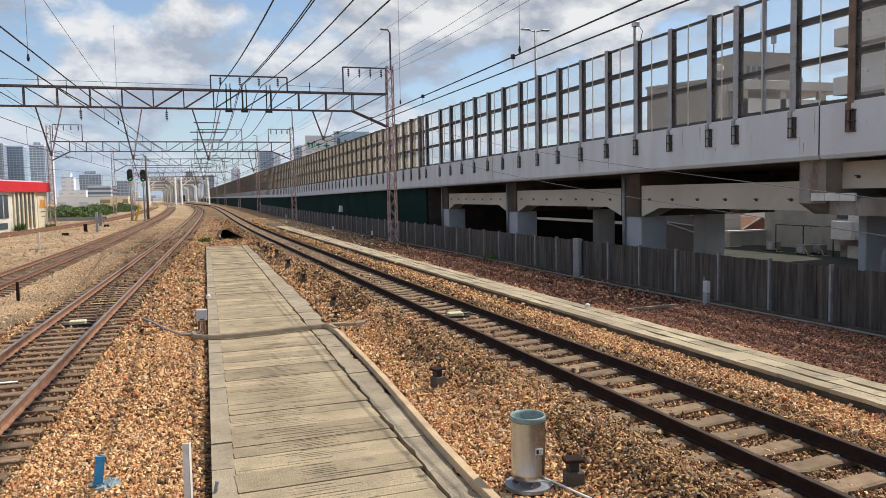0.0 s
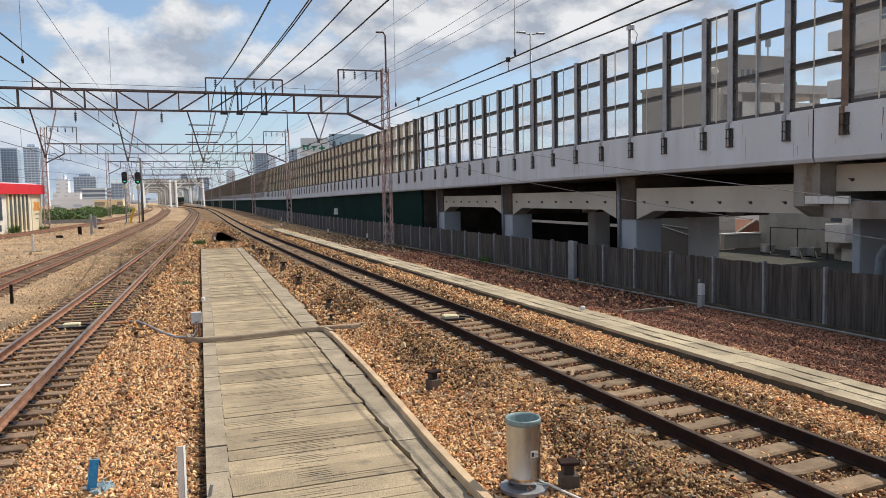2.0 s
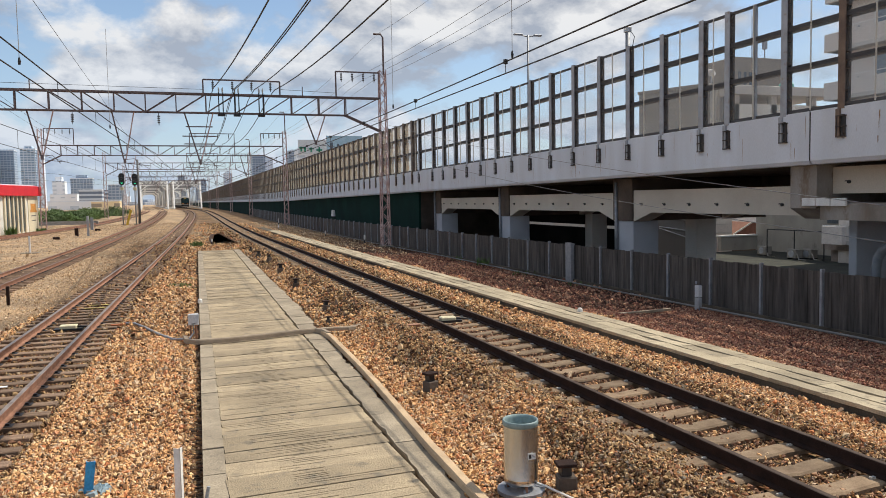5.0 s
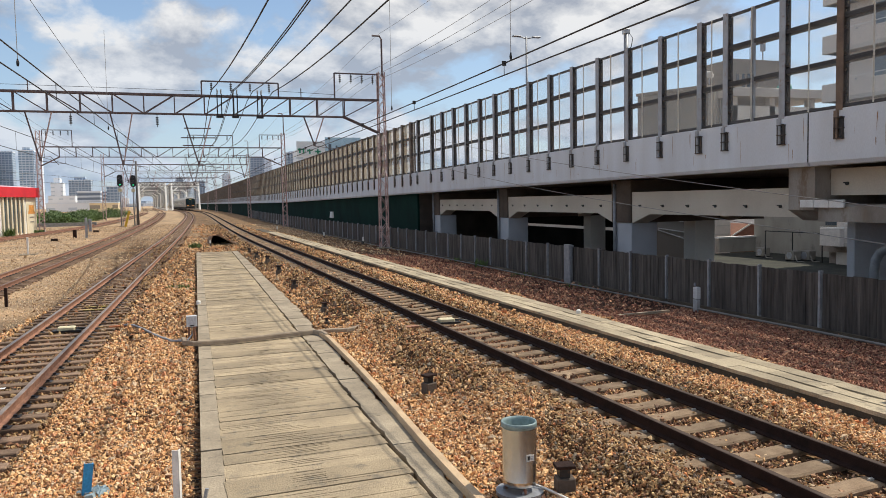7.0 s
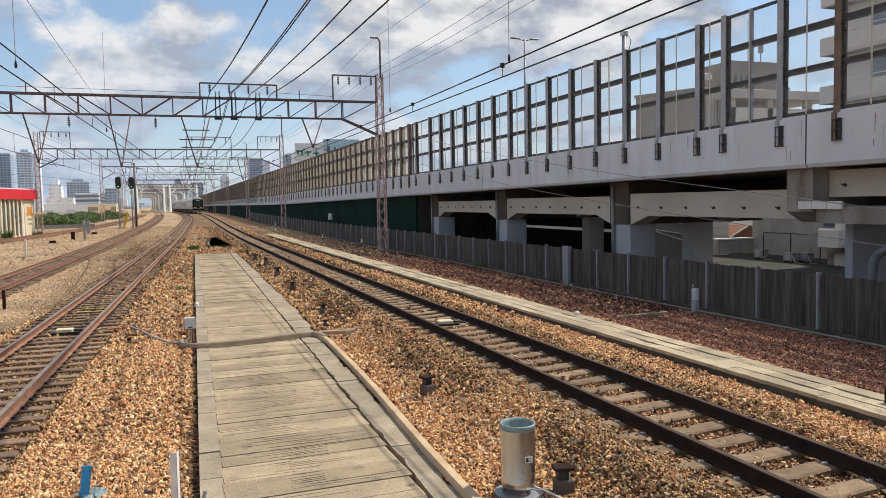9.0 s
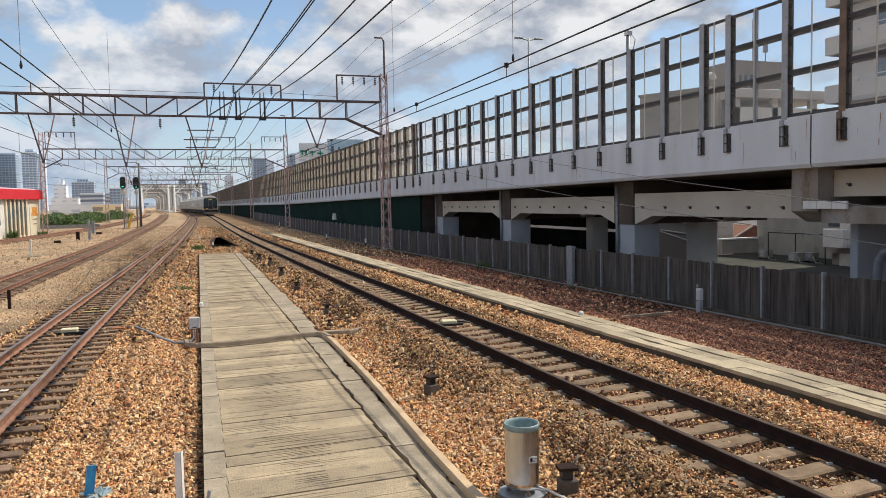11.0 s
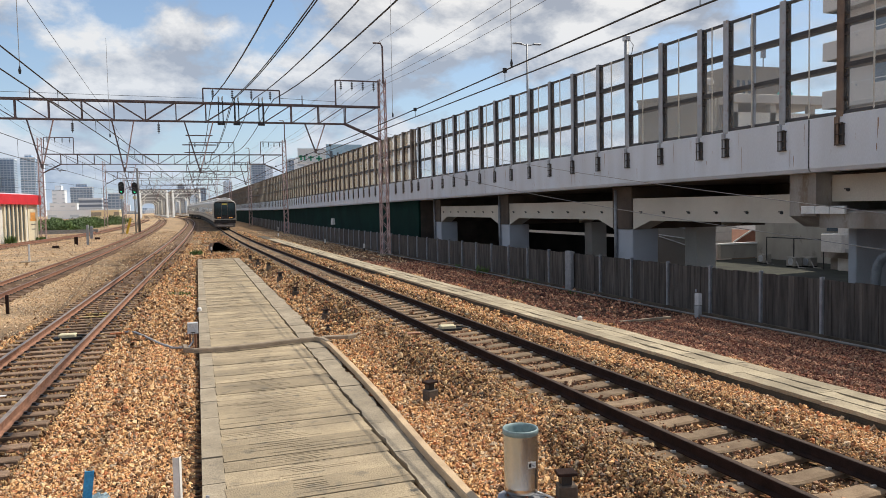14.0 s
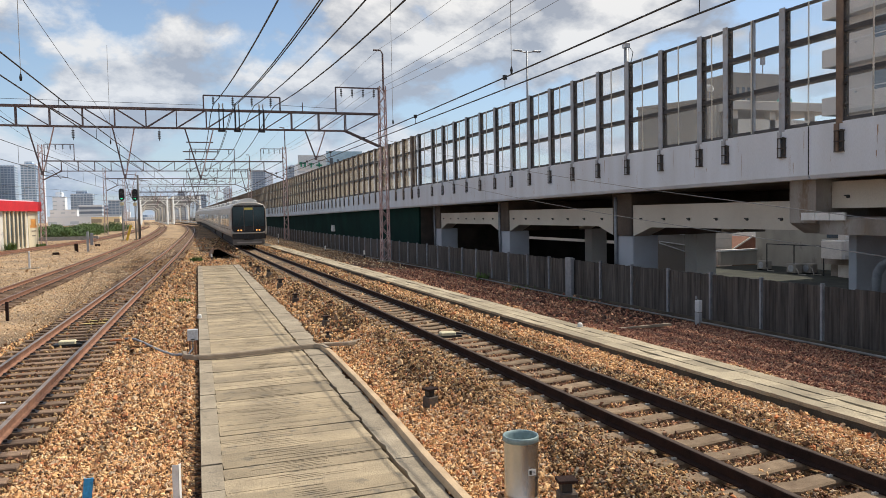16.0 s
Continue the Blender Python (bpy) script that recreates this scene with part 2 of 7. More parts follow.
    tan.inputs["A"].default_value = rgb((0.72, 0.54, 0.355)); L(p.outputs[0], tan.inputs["B"])
    tg = N("ShaderNodeMix"); tg.data_type = "RGBA"; tg.blend_type = "MULTIPLY"; tg.inputs["Factor"].default_value = 0.3
    L(tan.outputs["Result"], tg.inputs["A"]); L(p4.outputs[0], tg.inputs["B"])
    m6 = N("ShaderNodeMix"); m6.data_type = "RGBA"
    L(dm.outputs[0], m6.inputs["Factor"]); L(m5.outputs["Result"], m6.inputs["A"]); L(tg.outputs["Result"], m6.inputs["B"])
    L(m6.outputs["Result"], b.inputs["Base Color"])
    bp = N("ShaderNodeBump"); bp.inputs["Strength"].default_value = 1.0; bp.inputs["Distance"].default_value = 0.08
    inv = N("ShaderNodeMath"); inv.operation = "MULTIPLY"; inv.inputs[1].default_value = -1
    L(v.outputs["Distance"], inv.inputs[0]); L(inv.outputs[0], bp.inputs["Height"])
    L(bp.outputs[0], b.inputs["Normal"])
    return m


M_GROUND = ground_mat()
M_STONE = stone_mat("crushed_stone", STONE)
M_DUSTSTONE = stone_mat("rust_dusted_stone", DUSTSTONE)
M_GRIT = stone_mat("tan_grit", ((0.0, (0.24, 0.15, 0.09)), (0.3, (0.52, 0.35, 0.20)), (0.6, (0.68, 0.50, 0.31)), (0.85, (0.76, 0.61, 0.43)), (1.0, (0.36, 0.30, 0.24))))
M_BEDSTONE = stone_mat("rust_red_bed_stone", ((0.0, (0.05, 0.026, 0.018)), (0.3, (0.16, 0.075, 0.045)), (0.6, (0.32, 0.165, 0.095)), (0.85, (0.50, 0.30, 0.18)), (1.0, (0.12, 0.09, 0.075))))
M_REDSTONE = stone_mat("red_crushed_stone", REDSTONE)
M_RUST = mat("rusty_rail_side", (0.36, 0.185, 0.115), 0.85, (0.20, 0.095, 0.058), 6, 80, 0.25)
M_DARKRUST = mat("dark_rail_side", (0.045, 0.024, 0.019), 0.85, (0.022, 0.014, 0.012), 6, 80, 0.25, spec=0.15)
M_RAILTOP = mat("worn_rail_head", (0.40, 0.33, 0.28), 0.42, (0.24, 0.17, 0.13), 5, 90, 0.05, metal=0.55)
M_RAILTOP_DULL = mat("dull_rail_head", (0.24, 0.16, 0.13), 0.5, (0.14, 0.085, 0.07), 5, 90, 0.08, metal=0.6)
M_SLEEPER = mat("brown_stained_concrete_sleeper", (0.30, 0.215, 0.135), 0.9, (0.17, 0.11, 0.065), 5, 60, 0.3, per_object=0.25)
M_WOODSLEEPER = mat("old_wooden_sleeper", (0.31, 0.205, 0.135), 0.95, (0.16, 0.105, 0.07), 4, 50, 0.5, per_object=0.35, stretch=(1, 5, 5))
M_CLIP = mat("pale_clip", (0.62, 0.60, 0.55), 0.6)
M_RAILTOP_DARK = mat("brown_rail_head", (0.10, 0.075, 0.062), 0.9, (0.06, 0.043, 0.036), 5, 90, 0.05, spec=0.15)
# trough side, much darker than the lids
M_TROUGHSIDE = mat("dark_trough_side", (0.13, 0.105, 0.075), 0.95, (0.05, 0.042, 0.032), 1.5, 40, 0.4)
M_CONC = mat("weathered_walkway_concrete", (0.47, 0.372, 0.240), 0.92, (0.285, 0.228, 0.152), 1.3, 55, 0.8, per_object=0.26, third=(0.21, 0.178, 0.13))
M_KERB = mat("walkway_edge_concrete", (0.41, 0.34, 0.245), 0.92, (0.26, 0.215, 0.155), 2.0, 50, 0.5, per_object=0.15, third=(0.2, 0.17, 0.125))
M_TROUGH = mat("cable_trough_concrete", (0.50, 0.42, 0.29), 0.92, (0.33, 0.275, 0.19), 1.4, 50, 0.4, per_object=0.2, third=(0.22, 0.185, 0.135))
M_DUCT = mat("dusty_rubber_duct", (0.60, 0.44, 0.27), 0.85, (0.42, 0.30, 0.19), 3, 60, 0.2)
# same dusty rubber, darkened for runs whose near side is in shade
M_DUCTSHADE = mat("shaded_dusty_rubber", (0.40, 0.32, 0.23), 0.85, (0.24, 0.19, 0.14), 3, 60, 0.2)
M_GREYCONC = mat("viaduct_parapet_concrete", (0.72, 0.77, 0.84), 0.8, (0.60, 0.625, 0.66), 1.3, 90, 0.0, stretch=(1, 1.0, 0.14), amount=0.6, grain=0.3)
M_BEIGE = mat("cream_girder_concrete", (0.66, 0.615, 0.535), 0.85, (0.55, 0.505, 0.43), 0.6, 30, 0.06, grain=0.3)
M_PIER = mat("blue_grey_pier_paint", (0.52, 0.55, 0.60), 0.8, (0.42, 0.44, 0.48), 0.8, 30, 0.1, grain=0.3)
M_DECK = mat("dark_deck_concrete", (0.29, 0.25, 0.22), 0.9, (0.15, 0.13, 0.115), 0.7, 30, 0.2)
M_FENCE = mat("dark_weathered_fence_board", (0.125, 0.11, 0.098), 0.9, (0.035, 0.030, 0.028), 2.0, 40, 0.3, per_object=0.3, stretch=(6, 6, 0.5))
M_GALV = mat("galvanised_steel", (0.36, 0.38, 0.41), 0.55, (0.26, 0.275, 0.30), 6, 60, 0.05, metal=0.5)
M_STEELPOST = mat("dark_grey_steel_post", (0.44, 0.465, 0.50), 0.6, (0.31, 0.325, 0.345), 3, 50, 0.1, metal=0.15, third=(0.30, 0.25, 0.215), grain=0.3)
M_PIPEGREY = mat("dirty_grey_pipe", (0.24, 0.235, 0.225), 0.7, (0.13, 0.125, 0.12), 3, 50, 0.1)
M_LATTICE = mat("rust_pink_painted_steel", (0.64, 0.52, 0.50), 0.75, (0.38, 0.20, 0.17), 3, 40, 0.1, third=(0.78, 0.75, 0.73))
M_TRUSS = mat("dark_brown_gantry_steel", (0.19, 0.14, 0.14), 0.75, (0.10, 0.075, 0.075), 2, 40, 0.1)
M_WIRE = mat("dark_wire", (0.035, 0.033, 0.033), 0.6, fine=10, bump=0)
M_PALEWIRE = mat("pale_wire", (0.35, 0.34, 0.33), 0.6, fine=10, bump=0)
M_INSUL = mat("brown_insulator", (0.06, 0.05, 0.05), 0.35, bump=0)
M_BLACK = mat("black_painted_metal", (0.02, 0.02, 0.022), 0.5, bump=0.02)
M_WHITE = mat("white_paint", (0.80, 0.80, 0.78), 0.6, (0.68, 0.67, 0.64), 5, 40, 0.05, grain=0.3)
M_BLUE = mat("bright_blue_paint", (0.03, 0.30, 0.60), 0.5, (0.025, 0.22, 0.47), 5, 40, 0.05)
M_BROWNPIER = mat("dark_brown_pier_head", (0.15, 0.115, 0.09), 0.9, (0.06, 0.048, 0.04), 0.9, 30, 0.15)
M_SHOPPALE = mat("pale_rear_pier_paint", (0.80, 0.77, 0.71), 0.85, (0.70, 0.67, 0.61), 0.8, 30, 0.05, grain=0.3)
# near-black fill colour standing in for deep shade in recesses
M_SHADEFILL = mat("black_shade_sheeting", (0.03, 0.028, 0.026), 0.95, (0.014, 0.014, 0.014), 0.6, 20, 0.1, spec=0.1)
M_GREEN = mat("dark_green_panel", (0.008, 0.04, 0.032), 0.9, (0.006, 0.022, 0.019), 0.4, 20, 0.05, spec=0.1)
M_BARRIERRAIL = mat("dark_barrier_rail", (0.085, 0.082, 0.085), 0.6, (0.05, 0.048, 0.05), 3, 50, 0.05)
M_TRUSSWHITE = mat("white_bridge_paint", (0.90, 0.89, 0.85), 0.6, (0.80, 0.79, 0.74), 0.6, 10, 0.05)
M_RED = mat("red_fascia", (0.72, 0.025, 0.035), 0.45, (0.62, 0.02, 0.03), 1, 20, 0.02)
M_ROPE = mat("pale_twisted_rope", (0.82, 0.79, 0.71), 0.9, (0.62, 0.58, 0.50), 20, 90, 0.4)
M_STAINED = mat("brown_stained_concrete", (0.43, 0.41, 0.38), 0.9, (0.20, 0.165, 0.135), 0.9, 30, 0.15, stretch=(1, 1, 0.5), third=(0.22, 0.17, 0.13), grain=0.3)

# ---------------------------------------------------------------- mesh helpers


class Geo:
    """Collects vertices and faces of one mesh."""

    def __init__(self):
        self.v, self.f, self.m = [], [], []

    def add(self, verts, faces, slot=0):
        n = len(self.v)
        self.v += [tuple(p) for p in verts]
        self.f += [tuple(i + n for i in fc) for fc in faces]
        self.m += [slot] * len(faces)
        return self

    def box(self, x0, x1, y0, y1, z0, z1, slot=0, bevel=0.0):
        if bevel:
            b = bevel
            ring = [(x0 + b, y0), (x1 - b, y0), (x1, y0 + b), (x1, y1 - b), (x1 - b, y1), (x0 + b, y1), (x0, y1 - b), (x0, y0 + b)]
            top = [(x0 + b, y0 + b), (x1 - b, y0 + b), (x1 - b, y0 + b), (x1 - b, y1 - b), (x1 - b, y1 - b), (x0 + b, y1 - b), (x0 + b, y1 - b), (x0 + b, y0 + b)]
            vs = [(x, y, z0) for x, y in ring] + [(x, y, z1 - b) for x, y in ring] + [(x0 + b, y0 + b, z1), (x1 - b, y0 + b, z1), (x1 - b, y1 - b, z1), (x0 + b, y1 - b, z1)]
            fs = [tuple(range(7, -1, -1))]
            for i in range(8):
                j = (i + 1) % 8
                fs.append((i, j, 8 + j, 8 + i))
            fs += [(8, 9, 17, 16), (9, 10, 17), (10, 11, 18, 17), (11, 12, 18), (12, 13, 19, 18), (13, 14, 19), (14, 15, 16, 19), (15, 8, 16), (16, 17, 18, 19)]
            return self.add(vs, fs, slot)
        vs = [(x0, y0, z0), (x1, y0, z0), (x1, y1, z0), (x0, y1, z0), (x0, y0, z1), (x1, y0, z1), (x1, y1, z1), (x0, y1, z1)]
        return self.add(vs, [(3, 2, 1, 0), (4, 5, 6, 7), (0, 1, 5, 4), (1, 2, 6, 5), (2, 3, 7, 6), (3, 0, 4, 7)], slot)

    def bar(self, a, b, w, h=None, slot=0):
        """A square bar from a to b."""
        a, b = Vector(a), Vector(b)
        h = h or w
        d = (b - a).normalized()
        up = Vector((0, 0, 1)) if abs(d.z) < 0.95 else Vector((0, 1, 0))
        s = d.cross(up).normalized() * (w / 2)
        u = s.cross(d).normalized() * (h / 2)
        vs = [p + i * s + j * u for p in (a, b) for i, j in ((-1, -1), (1, -1), (1, 1), (-1, 1))]
        return self.add(vs, [(3, 2, 1, 0), (4, 5, 6, 7), (0, 1, 5, 4), (1, 2, 6, 5), (2, 3, 7, 6), (3, 0, 4, 7)], slot)

    def tube(self, pts, r, n=6, slot=0, caps=True):
        """A round tube along points; r may be a list."""
        pts = [Vector(p) for p in pts]
        rs = r if isinstance(r, (list, tuple)) else [r] * len(pts)
        vs, fs = [], []
        for i, p in enumerate(pts):
            d = (pts[min(i + 1, len(pts) - 1)] - pts[max(i - 1, 0)]).normalized()
            up = Vector((0, 0, 1)) if abs(d.z) < 0.9 else Vector((0, 1, 0))
            s = d.cross(up).normalized()
            u = s.cross(d)
            for k in range(n):
                a = 2 * math.pi * k / n
                vs.append(p + (s * math.cos(a) + u * math.sin(a)) * rs[i])
        for i in range(len(pts) - 1):
            for k in range(n):
                j = (k + 1) % n
                fs.append((i * n + k, i * n + j, (i + 1) * n + j, (i + 1) * n + k))
        if caps:
            fs.append(tuple(range(n - 1, -1, -1)))
            fs.append(tuple(range((len(pts) - 1) * n, len(pts) * n)))
        return self.add(vs, fs, slot)

    def lathe(self, rings, n=32, slot=0, x=0.0, y=0.0):
        """Rings (radius, z) about an upright axis."""
        vs = [(x + r * math.cos(2 * math.pi * k / n), y + r * math.sin(2 * math.pi * k / n), z) for r, z in rings for k in range(n)]
        fs = [(i * n + k, i * n + (k + 1) % n, (i + 1) * n + (k + 1) % n, (i + 1) * n + k) for i in range(len(rings) - 1) for k in range(n)]
        return self.add(vs, fs, slot)

    def sweep(self, profile, spots, slot=0, slots=None, caps=True):
        """A closed (x, z) profile set at spots (x, y, z, heading)."""
        n = len(profile)
        vs, fs = [], []
        for x, y, z, h in spots:
            c, s = math.cos(h), math.sin(h)
            vs += [(x + px * c, y - px * s, z + pz) for px, pz in profile]
        base = len(self.f)
        for i in range(len(spots) - 1):
            for k in range(n):
                j = (k + 1) % n
                fs.append((i * n + k, i * n + j, (i + 1) * n + j, (i + 1) * n + k))
        if caps:
            fs.append(tuple(range(n - 1, -1, -1)))
            fs.append(tuple(range((len(spots) - 1) * n, len(spots) * n)))
        self.add(vs, fs, slot)
        if slots:
            for i in range((len(spots) - 1) * n):
                self.m[base + i] = slots[i % n]
        return self

    def mesh(self, name, mats, smooth=False):
        me = bpy.data.meshes.new(name)
        me.from_pydata(self.v, [], self.f)
        for m in (mats if isinstance(mats, (list, tuple)) else [mats]):
            me.materials.append(m)
        me.polygons.foreach_set("material_index", self.m)
        bm = bmesh.new()
        bm.from_mesh(me)
        bmesh.ops.recalc_face_normals(bm, faces=bm.faces)
        bm.to_mesh(me)
        bm.free()
        if smooth:
            me.polygons.foreach_set("use_smooth", [True] * len(me.polygons))
        me.update()
        return me


def thing(name, label, category, group="", kind="", at=(0, 0, 0), turn=0.0):
    ob = new(name)
    ob.empty_display_size = 0.2
    ob.matrix_basis = pose(at[0], at[1], at[2], 0, 0, turn)
    return tagged(ob, label, category, group, kind)


def part(name, geo, mats, parent, label="", kind="", smooth=False, at=None):
    me = geo if isinstance(geo, bpy.types.Mesh) else geo.mesh(name, mats, smooth)
    ob = new(name, me)
    ob.parent = parent
    if at is not None:
        ob.matrix_basis = at if isinstance(at, Matrix) else pose(*at)
    return tagged(ob, label, kind=kind)


def single(name, geo, mats, label, category, group="", kind="", smooth=False, at=None):
    ob = new(name, geo.mesh(name, mats, smooth))
    if at is not None:
        ob.matrix_basis = at if isinstance(at, Matrix) else pose(*at)
    return tagged(ob, label, category, group, kind)


def glide(pts):
    """A smooth curve through (y, x) points."""
    ys = [p[0] for p in pts]
    xs = [p[1] for p in pts]
    ms = []
    for i in range(len(pts)):
        a, b = max(i - 1, 0), min(i + 1, len(pts) - 1)
        ms.append((xs[b] - xs[a]) / (ys[b] - ys[a]))

    def at(y):
        if y <= ys[0]:
            return xs[0] + (y - ys[0]) * ms[0]
        if y >= ys[-1]:
            return xs[-1] + (y - ys[-1]) * ms[-1]
        i = 0
        while ys[i + 1] < y:
            i += 1
        h = ys[i + 1] - ys[i]
        t = (y - ys[i]) / h
        return ((2 * t**3 - 3 * t**2 + 1) * xs[i] + (t**3 - 2 * t**2 + t) * h * ms[i] + (-2 * t**3 + 3 * t**2) * xs[i + 1] + (t**3 - t**2) * h * ms[i + 1])
    return at


def smoothstep(a, b, x):
    t = min(1.0, max(0.0, (x - a) / (b - a)))
    return t * t * (3 - 2 * t)


def rise(y):
    """The line climbs a little towards the bridge."""
    return 0.72 * smoothstep(55, 210, y)


track_right = glide([(-20, 5.86), (0, 5.86), (40, 5.86), (65, 5.9), (92, 6.2), (112, 6.5), (130, 6.75), (150, 6.95), (180, 7.1), (206, 6.8), (226, 6.2), (256, 5.15), (306, 3.4), (560, -5.6)])
track_mid = glide([(-20, -4.3), (11, -2.77), (40, -1.36), (69, 0.05), (93, 1.1), (120, 2.2), (150, 3.1), (180, 3.35), (206, 3.05), (226, 2.45), (256, 1.4), (306, -0.35), (560, -9.35)])
track_left = glide([(-20, -7.9), (32, -6.05), (52, -5.2), (98, -3.55), (130, -2.75), (165, -2.35), (200, -2.5), (235, -3.2), (270, -4.3), (310, -5.7), (450, -10.6)])
track_far = glide([(20, -22), (50, -17.4), (74, -13.9), (101, -10.2), (130, -8.1), (165, -6.9), (200, -6.6), (235, -7.0), (270, -8.1), (310, -9.5), (450, -14.4)])


def spots(path, y0, y1, step, dx=0.0, dz=0.0):
    out = []
    n = max(2, int((y1 - y0) / step) + 1)
    for i in range(n):
        y = y0 + (y1 - y0) * i / (n - 1)
        h = math.atan2(path(y + 0.5) - path(y - 0.5), 1.0)
        out.append((path(y) + dx * math.cos(h), y - dx * math.sin(h), rise(y) + dz, h))
    return out


# ---------------------------------------------------------------- ground


def path_left(y):
    return 0.16 + 0.0275 * (y - 7.6)


def ground_height(x, y):
    z = -0.055 + rise(y)
    if y < 60:
        z += 0.34 * math.exp(-((x - 4.1) / 0.43) ** 2) * (1 - smoothstep(30, 55, y))
        z -= 0.04 * math.exp(-((x - 7.95) / 0.3) ** 2)
        z += 0.05 * math.exp(-((x + 0.6) / 0.7) ** 2)
    if y < 46:
        z -= 0.10 * math.exp(-((x - path_left(y) + 0.06) / 0.16) ** 2)
    d = abs(x - track_right(y))
    z += 0.035 * smoothstep(0.62, 0.85, d) * (1 - smoothstep(1.3, 1.8, d))
    z -= 0.17 * smoothstep(9.2, 11.5, x)
    z -= 2.4 * smoothstep(13.6, 15.2, x)
    z -= 0.6 * smoothstep(24, 60, -x)
    return z


def build_ground():
    xs = [-2500, -900, -300, -120, -60, -40, -25] + [-18 + i * 0.5 for i in range(20)] + [-8 + i * 0.25 for i in range(84)] + [13 + i * 0.5 for i in range(7)] + [16.5, 18, 25, 40, 80, 300, 900, 2500]
    ys = [-400, -100, -30, -10] + [-4 + i * 1.0 for i in range(65)] + [62 + i * 6 for i in range(45)] + [350, 420, 520, 700, 1000, 1800, 3500]
    vs = [(x, y, ground_height(x, y) + (0.02 * noise.noise((x * 1.3, y * 1.3, 0)) if abs(x) < 14 and y < 62 else 0)) for y in ys for x in xs]
    n = len(xs)
    fs = [(j * n + i, j * n + i + 1, (j + 1) * n + i + 1, (j + 1) * n + i) for j in range(len(ys) - 1) for i in range(n - 1)]
    g = Geo().add(vs, fs)
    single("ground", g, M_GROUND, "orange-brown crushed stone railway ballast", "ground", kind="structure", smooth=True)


build_ground()

# ---------------------------------------------------------------- tracks
RAIL = [(-0.062, 0.0), (0.062, 0.0), (0.062, 0.016), (0.011, 0.034), (0.011, 0.112), (0.033, 0.122), (0.033, 0.147), (0.027, 0.153), (-0.027, 0.153), (-0.033, 0.147), (-0.033, 0.122), (-0.011, 0.112), (-0.011, 0.034), (-0.062, 0.016)]
RAIL_SLOTS = [0, 0, 0, 0, 0, 0, 1, 1, 1, 0, 0, 0, 0, 0]


def concrete_sleeper():
    prof = [(-1.0, 0.0), (-0.95, 0.012), (-0.35, 0.012), (0, -0.012), (0.35, 0.012), (0.95, 0.012), (1.0, 0.0)]
    g = Geo()
    vs, fs = [], []
    for x, z in prof:
        vs += [(x, -0.13, -0.15), (x, -0.13, z - 0.02), (x, -0.105, z), (x, 0.105, z), (x, 0.13, z - 0.02), (x, 0.13, -0.15)]
    for i in range(len(prof) - 1):
        for k in range(5):
            fs.append((i * 6 + k, i * 6 + k + 1, i * 6 + k + 7, i * 6 + k + 6))
    fs += [tuple(range(6)), tuple(range(36, 42))]
    g.add(vs, fs)
    for sx in (-1, 1):
        for o in (-0.105, 0.105):
            x = sx * 0.566 + o
            g.box(x - 0.028, x + 0.028, -0.016, 0.016, 0.008, 0.034, 1)
    return g.mesh("sleeper", [M_SLEEPER, M_CLIP])


def wood_sleeper():
    g = Geo().box(-1.05, 1.05, -0.1, 0.1, -0.14, 0.015, 0, 0.012)
    for sx in (-1, 1):
        g.box(sx * 0.566 - 0.16, sx * 0.566 + 0.16, -0.08, 0.08, 0.012, 0.022, 1)
        for o in (-0.095, 0.095):
            x = sx * 0.566 + o
            g.box(x - 0.024, x + 0.024, -0.026, 0.026, 0.02, 0.048, 1)
    return g.mesh("sleeper", [M_WOODSLEEPER, M_BLACK])


def railway(name, path, y0, y1, label, sleeper, side, top, pieces, first):
    tr = thing(name, label, "railway track", "railway tracks", "structure")
    for s in (-1, 1):
        sp = spots(path, y0, 60, 3.0, s * 0.566, 0.017)
        sp += spots(path, 64, y1, 5.0, s * 0.566, 0.017)
        part("rail", Geo().sweep(RAIL, sp, 0, RAIL_SLOTS), [side, top], tr)
    y, i = first, 0
    rest = Geo()
    sv = [v.co.copy() for v in sleeper.vertices]
    sf = [(tuple(p.vertices), p.material_index) for p in sleeper.polygons]
    while y < min(y1, 210):
        h = math.atan2(path(y + 0.5) - path(y - 0.5), 1.0)
        m = pose(path(y), y, rise(y), 0, 0, -math.degrees(h) + random.uniform(-0.6, 0.6))
        if i < pieces:
            part("sleeper", sleeper, None, tr, at=m)
        else:
            n = len(rest.v)
            rest.v += [tuple(m @ v) for v in sv]
            rest.f += [tuple(k + n for k in fc) for fc, _ in sf]
            rest.m += [s for _, s in sf]
        y += 0.535 + random.uniform(-0.015, 0.015)
        i += 1
    if rest.v:
        part("far_sleepers", rest, list(sleeper.materials), tr, kind="stuff")


railway("railway_track", track_right, 2.0, 560, "dark-railed track on brown concrete sleepers in orange ballast", concrete_sleeper(), M_DARKRUST, M_RAILTOP_DARK, 150, 3.4)
railway("railway_track", track_mid, 6.0, 560, "worn bright-headed track on old dark wooden sleepers", wood_sleeper(), M_RUST, M_RAILTOP, 150, 8.3)
railway("railway_track", track_left, 18.0, 450, "rusty track on wooden sleepers bending towards the bridge", wood_sleeper(), M_RUST, M_RAILTOP_DULL, 90, 20.0)
railway("railway_track", track_far, 30.0, 450, "outer rusty track curving past the red-roofed shop", wood_sleeper(), M_RUST, M_RAILTOP_DULL, 0, 40.0)

# ---------------------------------------------------------------- walkway


def path_crack(y):
    return 2.30 + 0.0245 * (y - 9.3)


def path_right(y):
    return 2.55 + 0.034 * (y - 6.7) if y < 15.6 else 2.85 + 0.045 * (y - 15.6) if y < 20 else 3.05 + 0.02 * (y - 20)


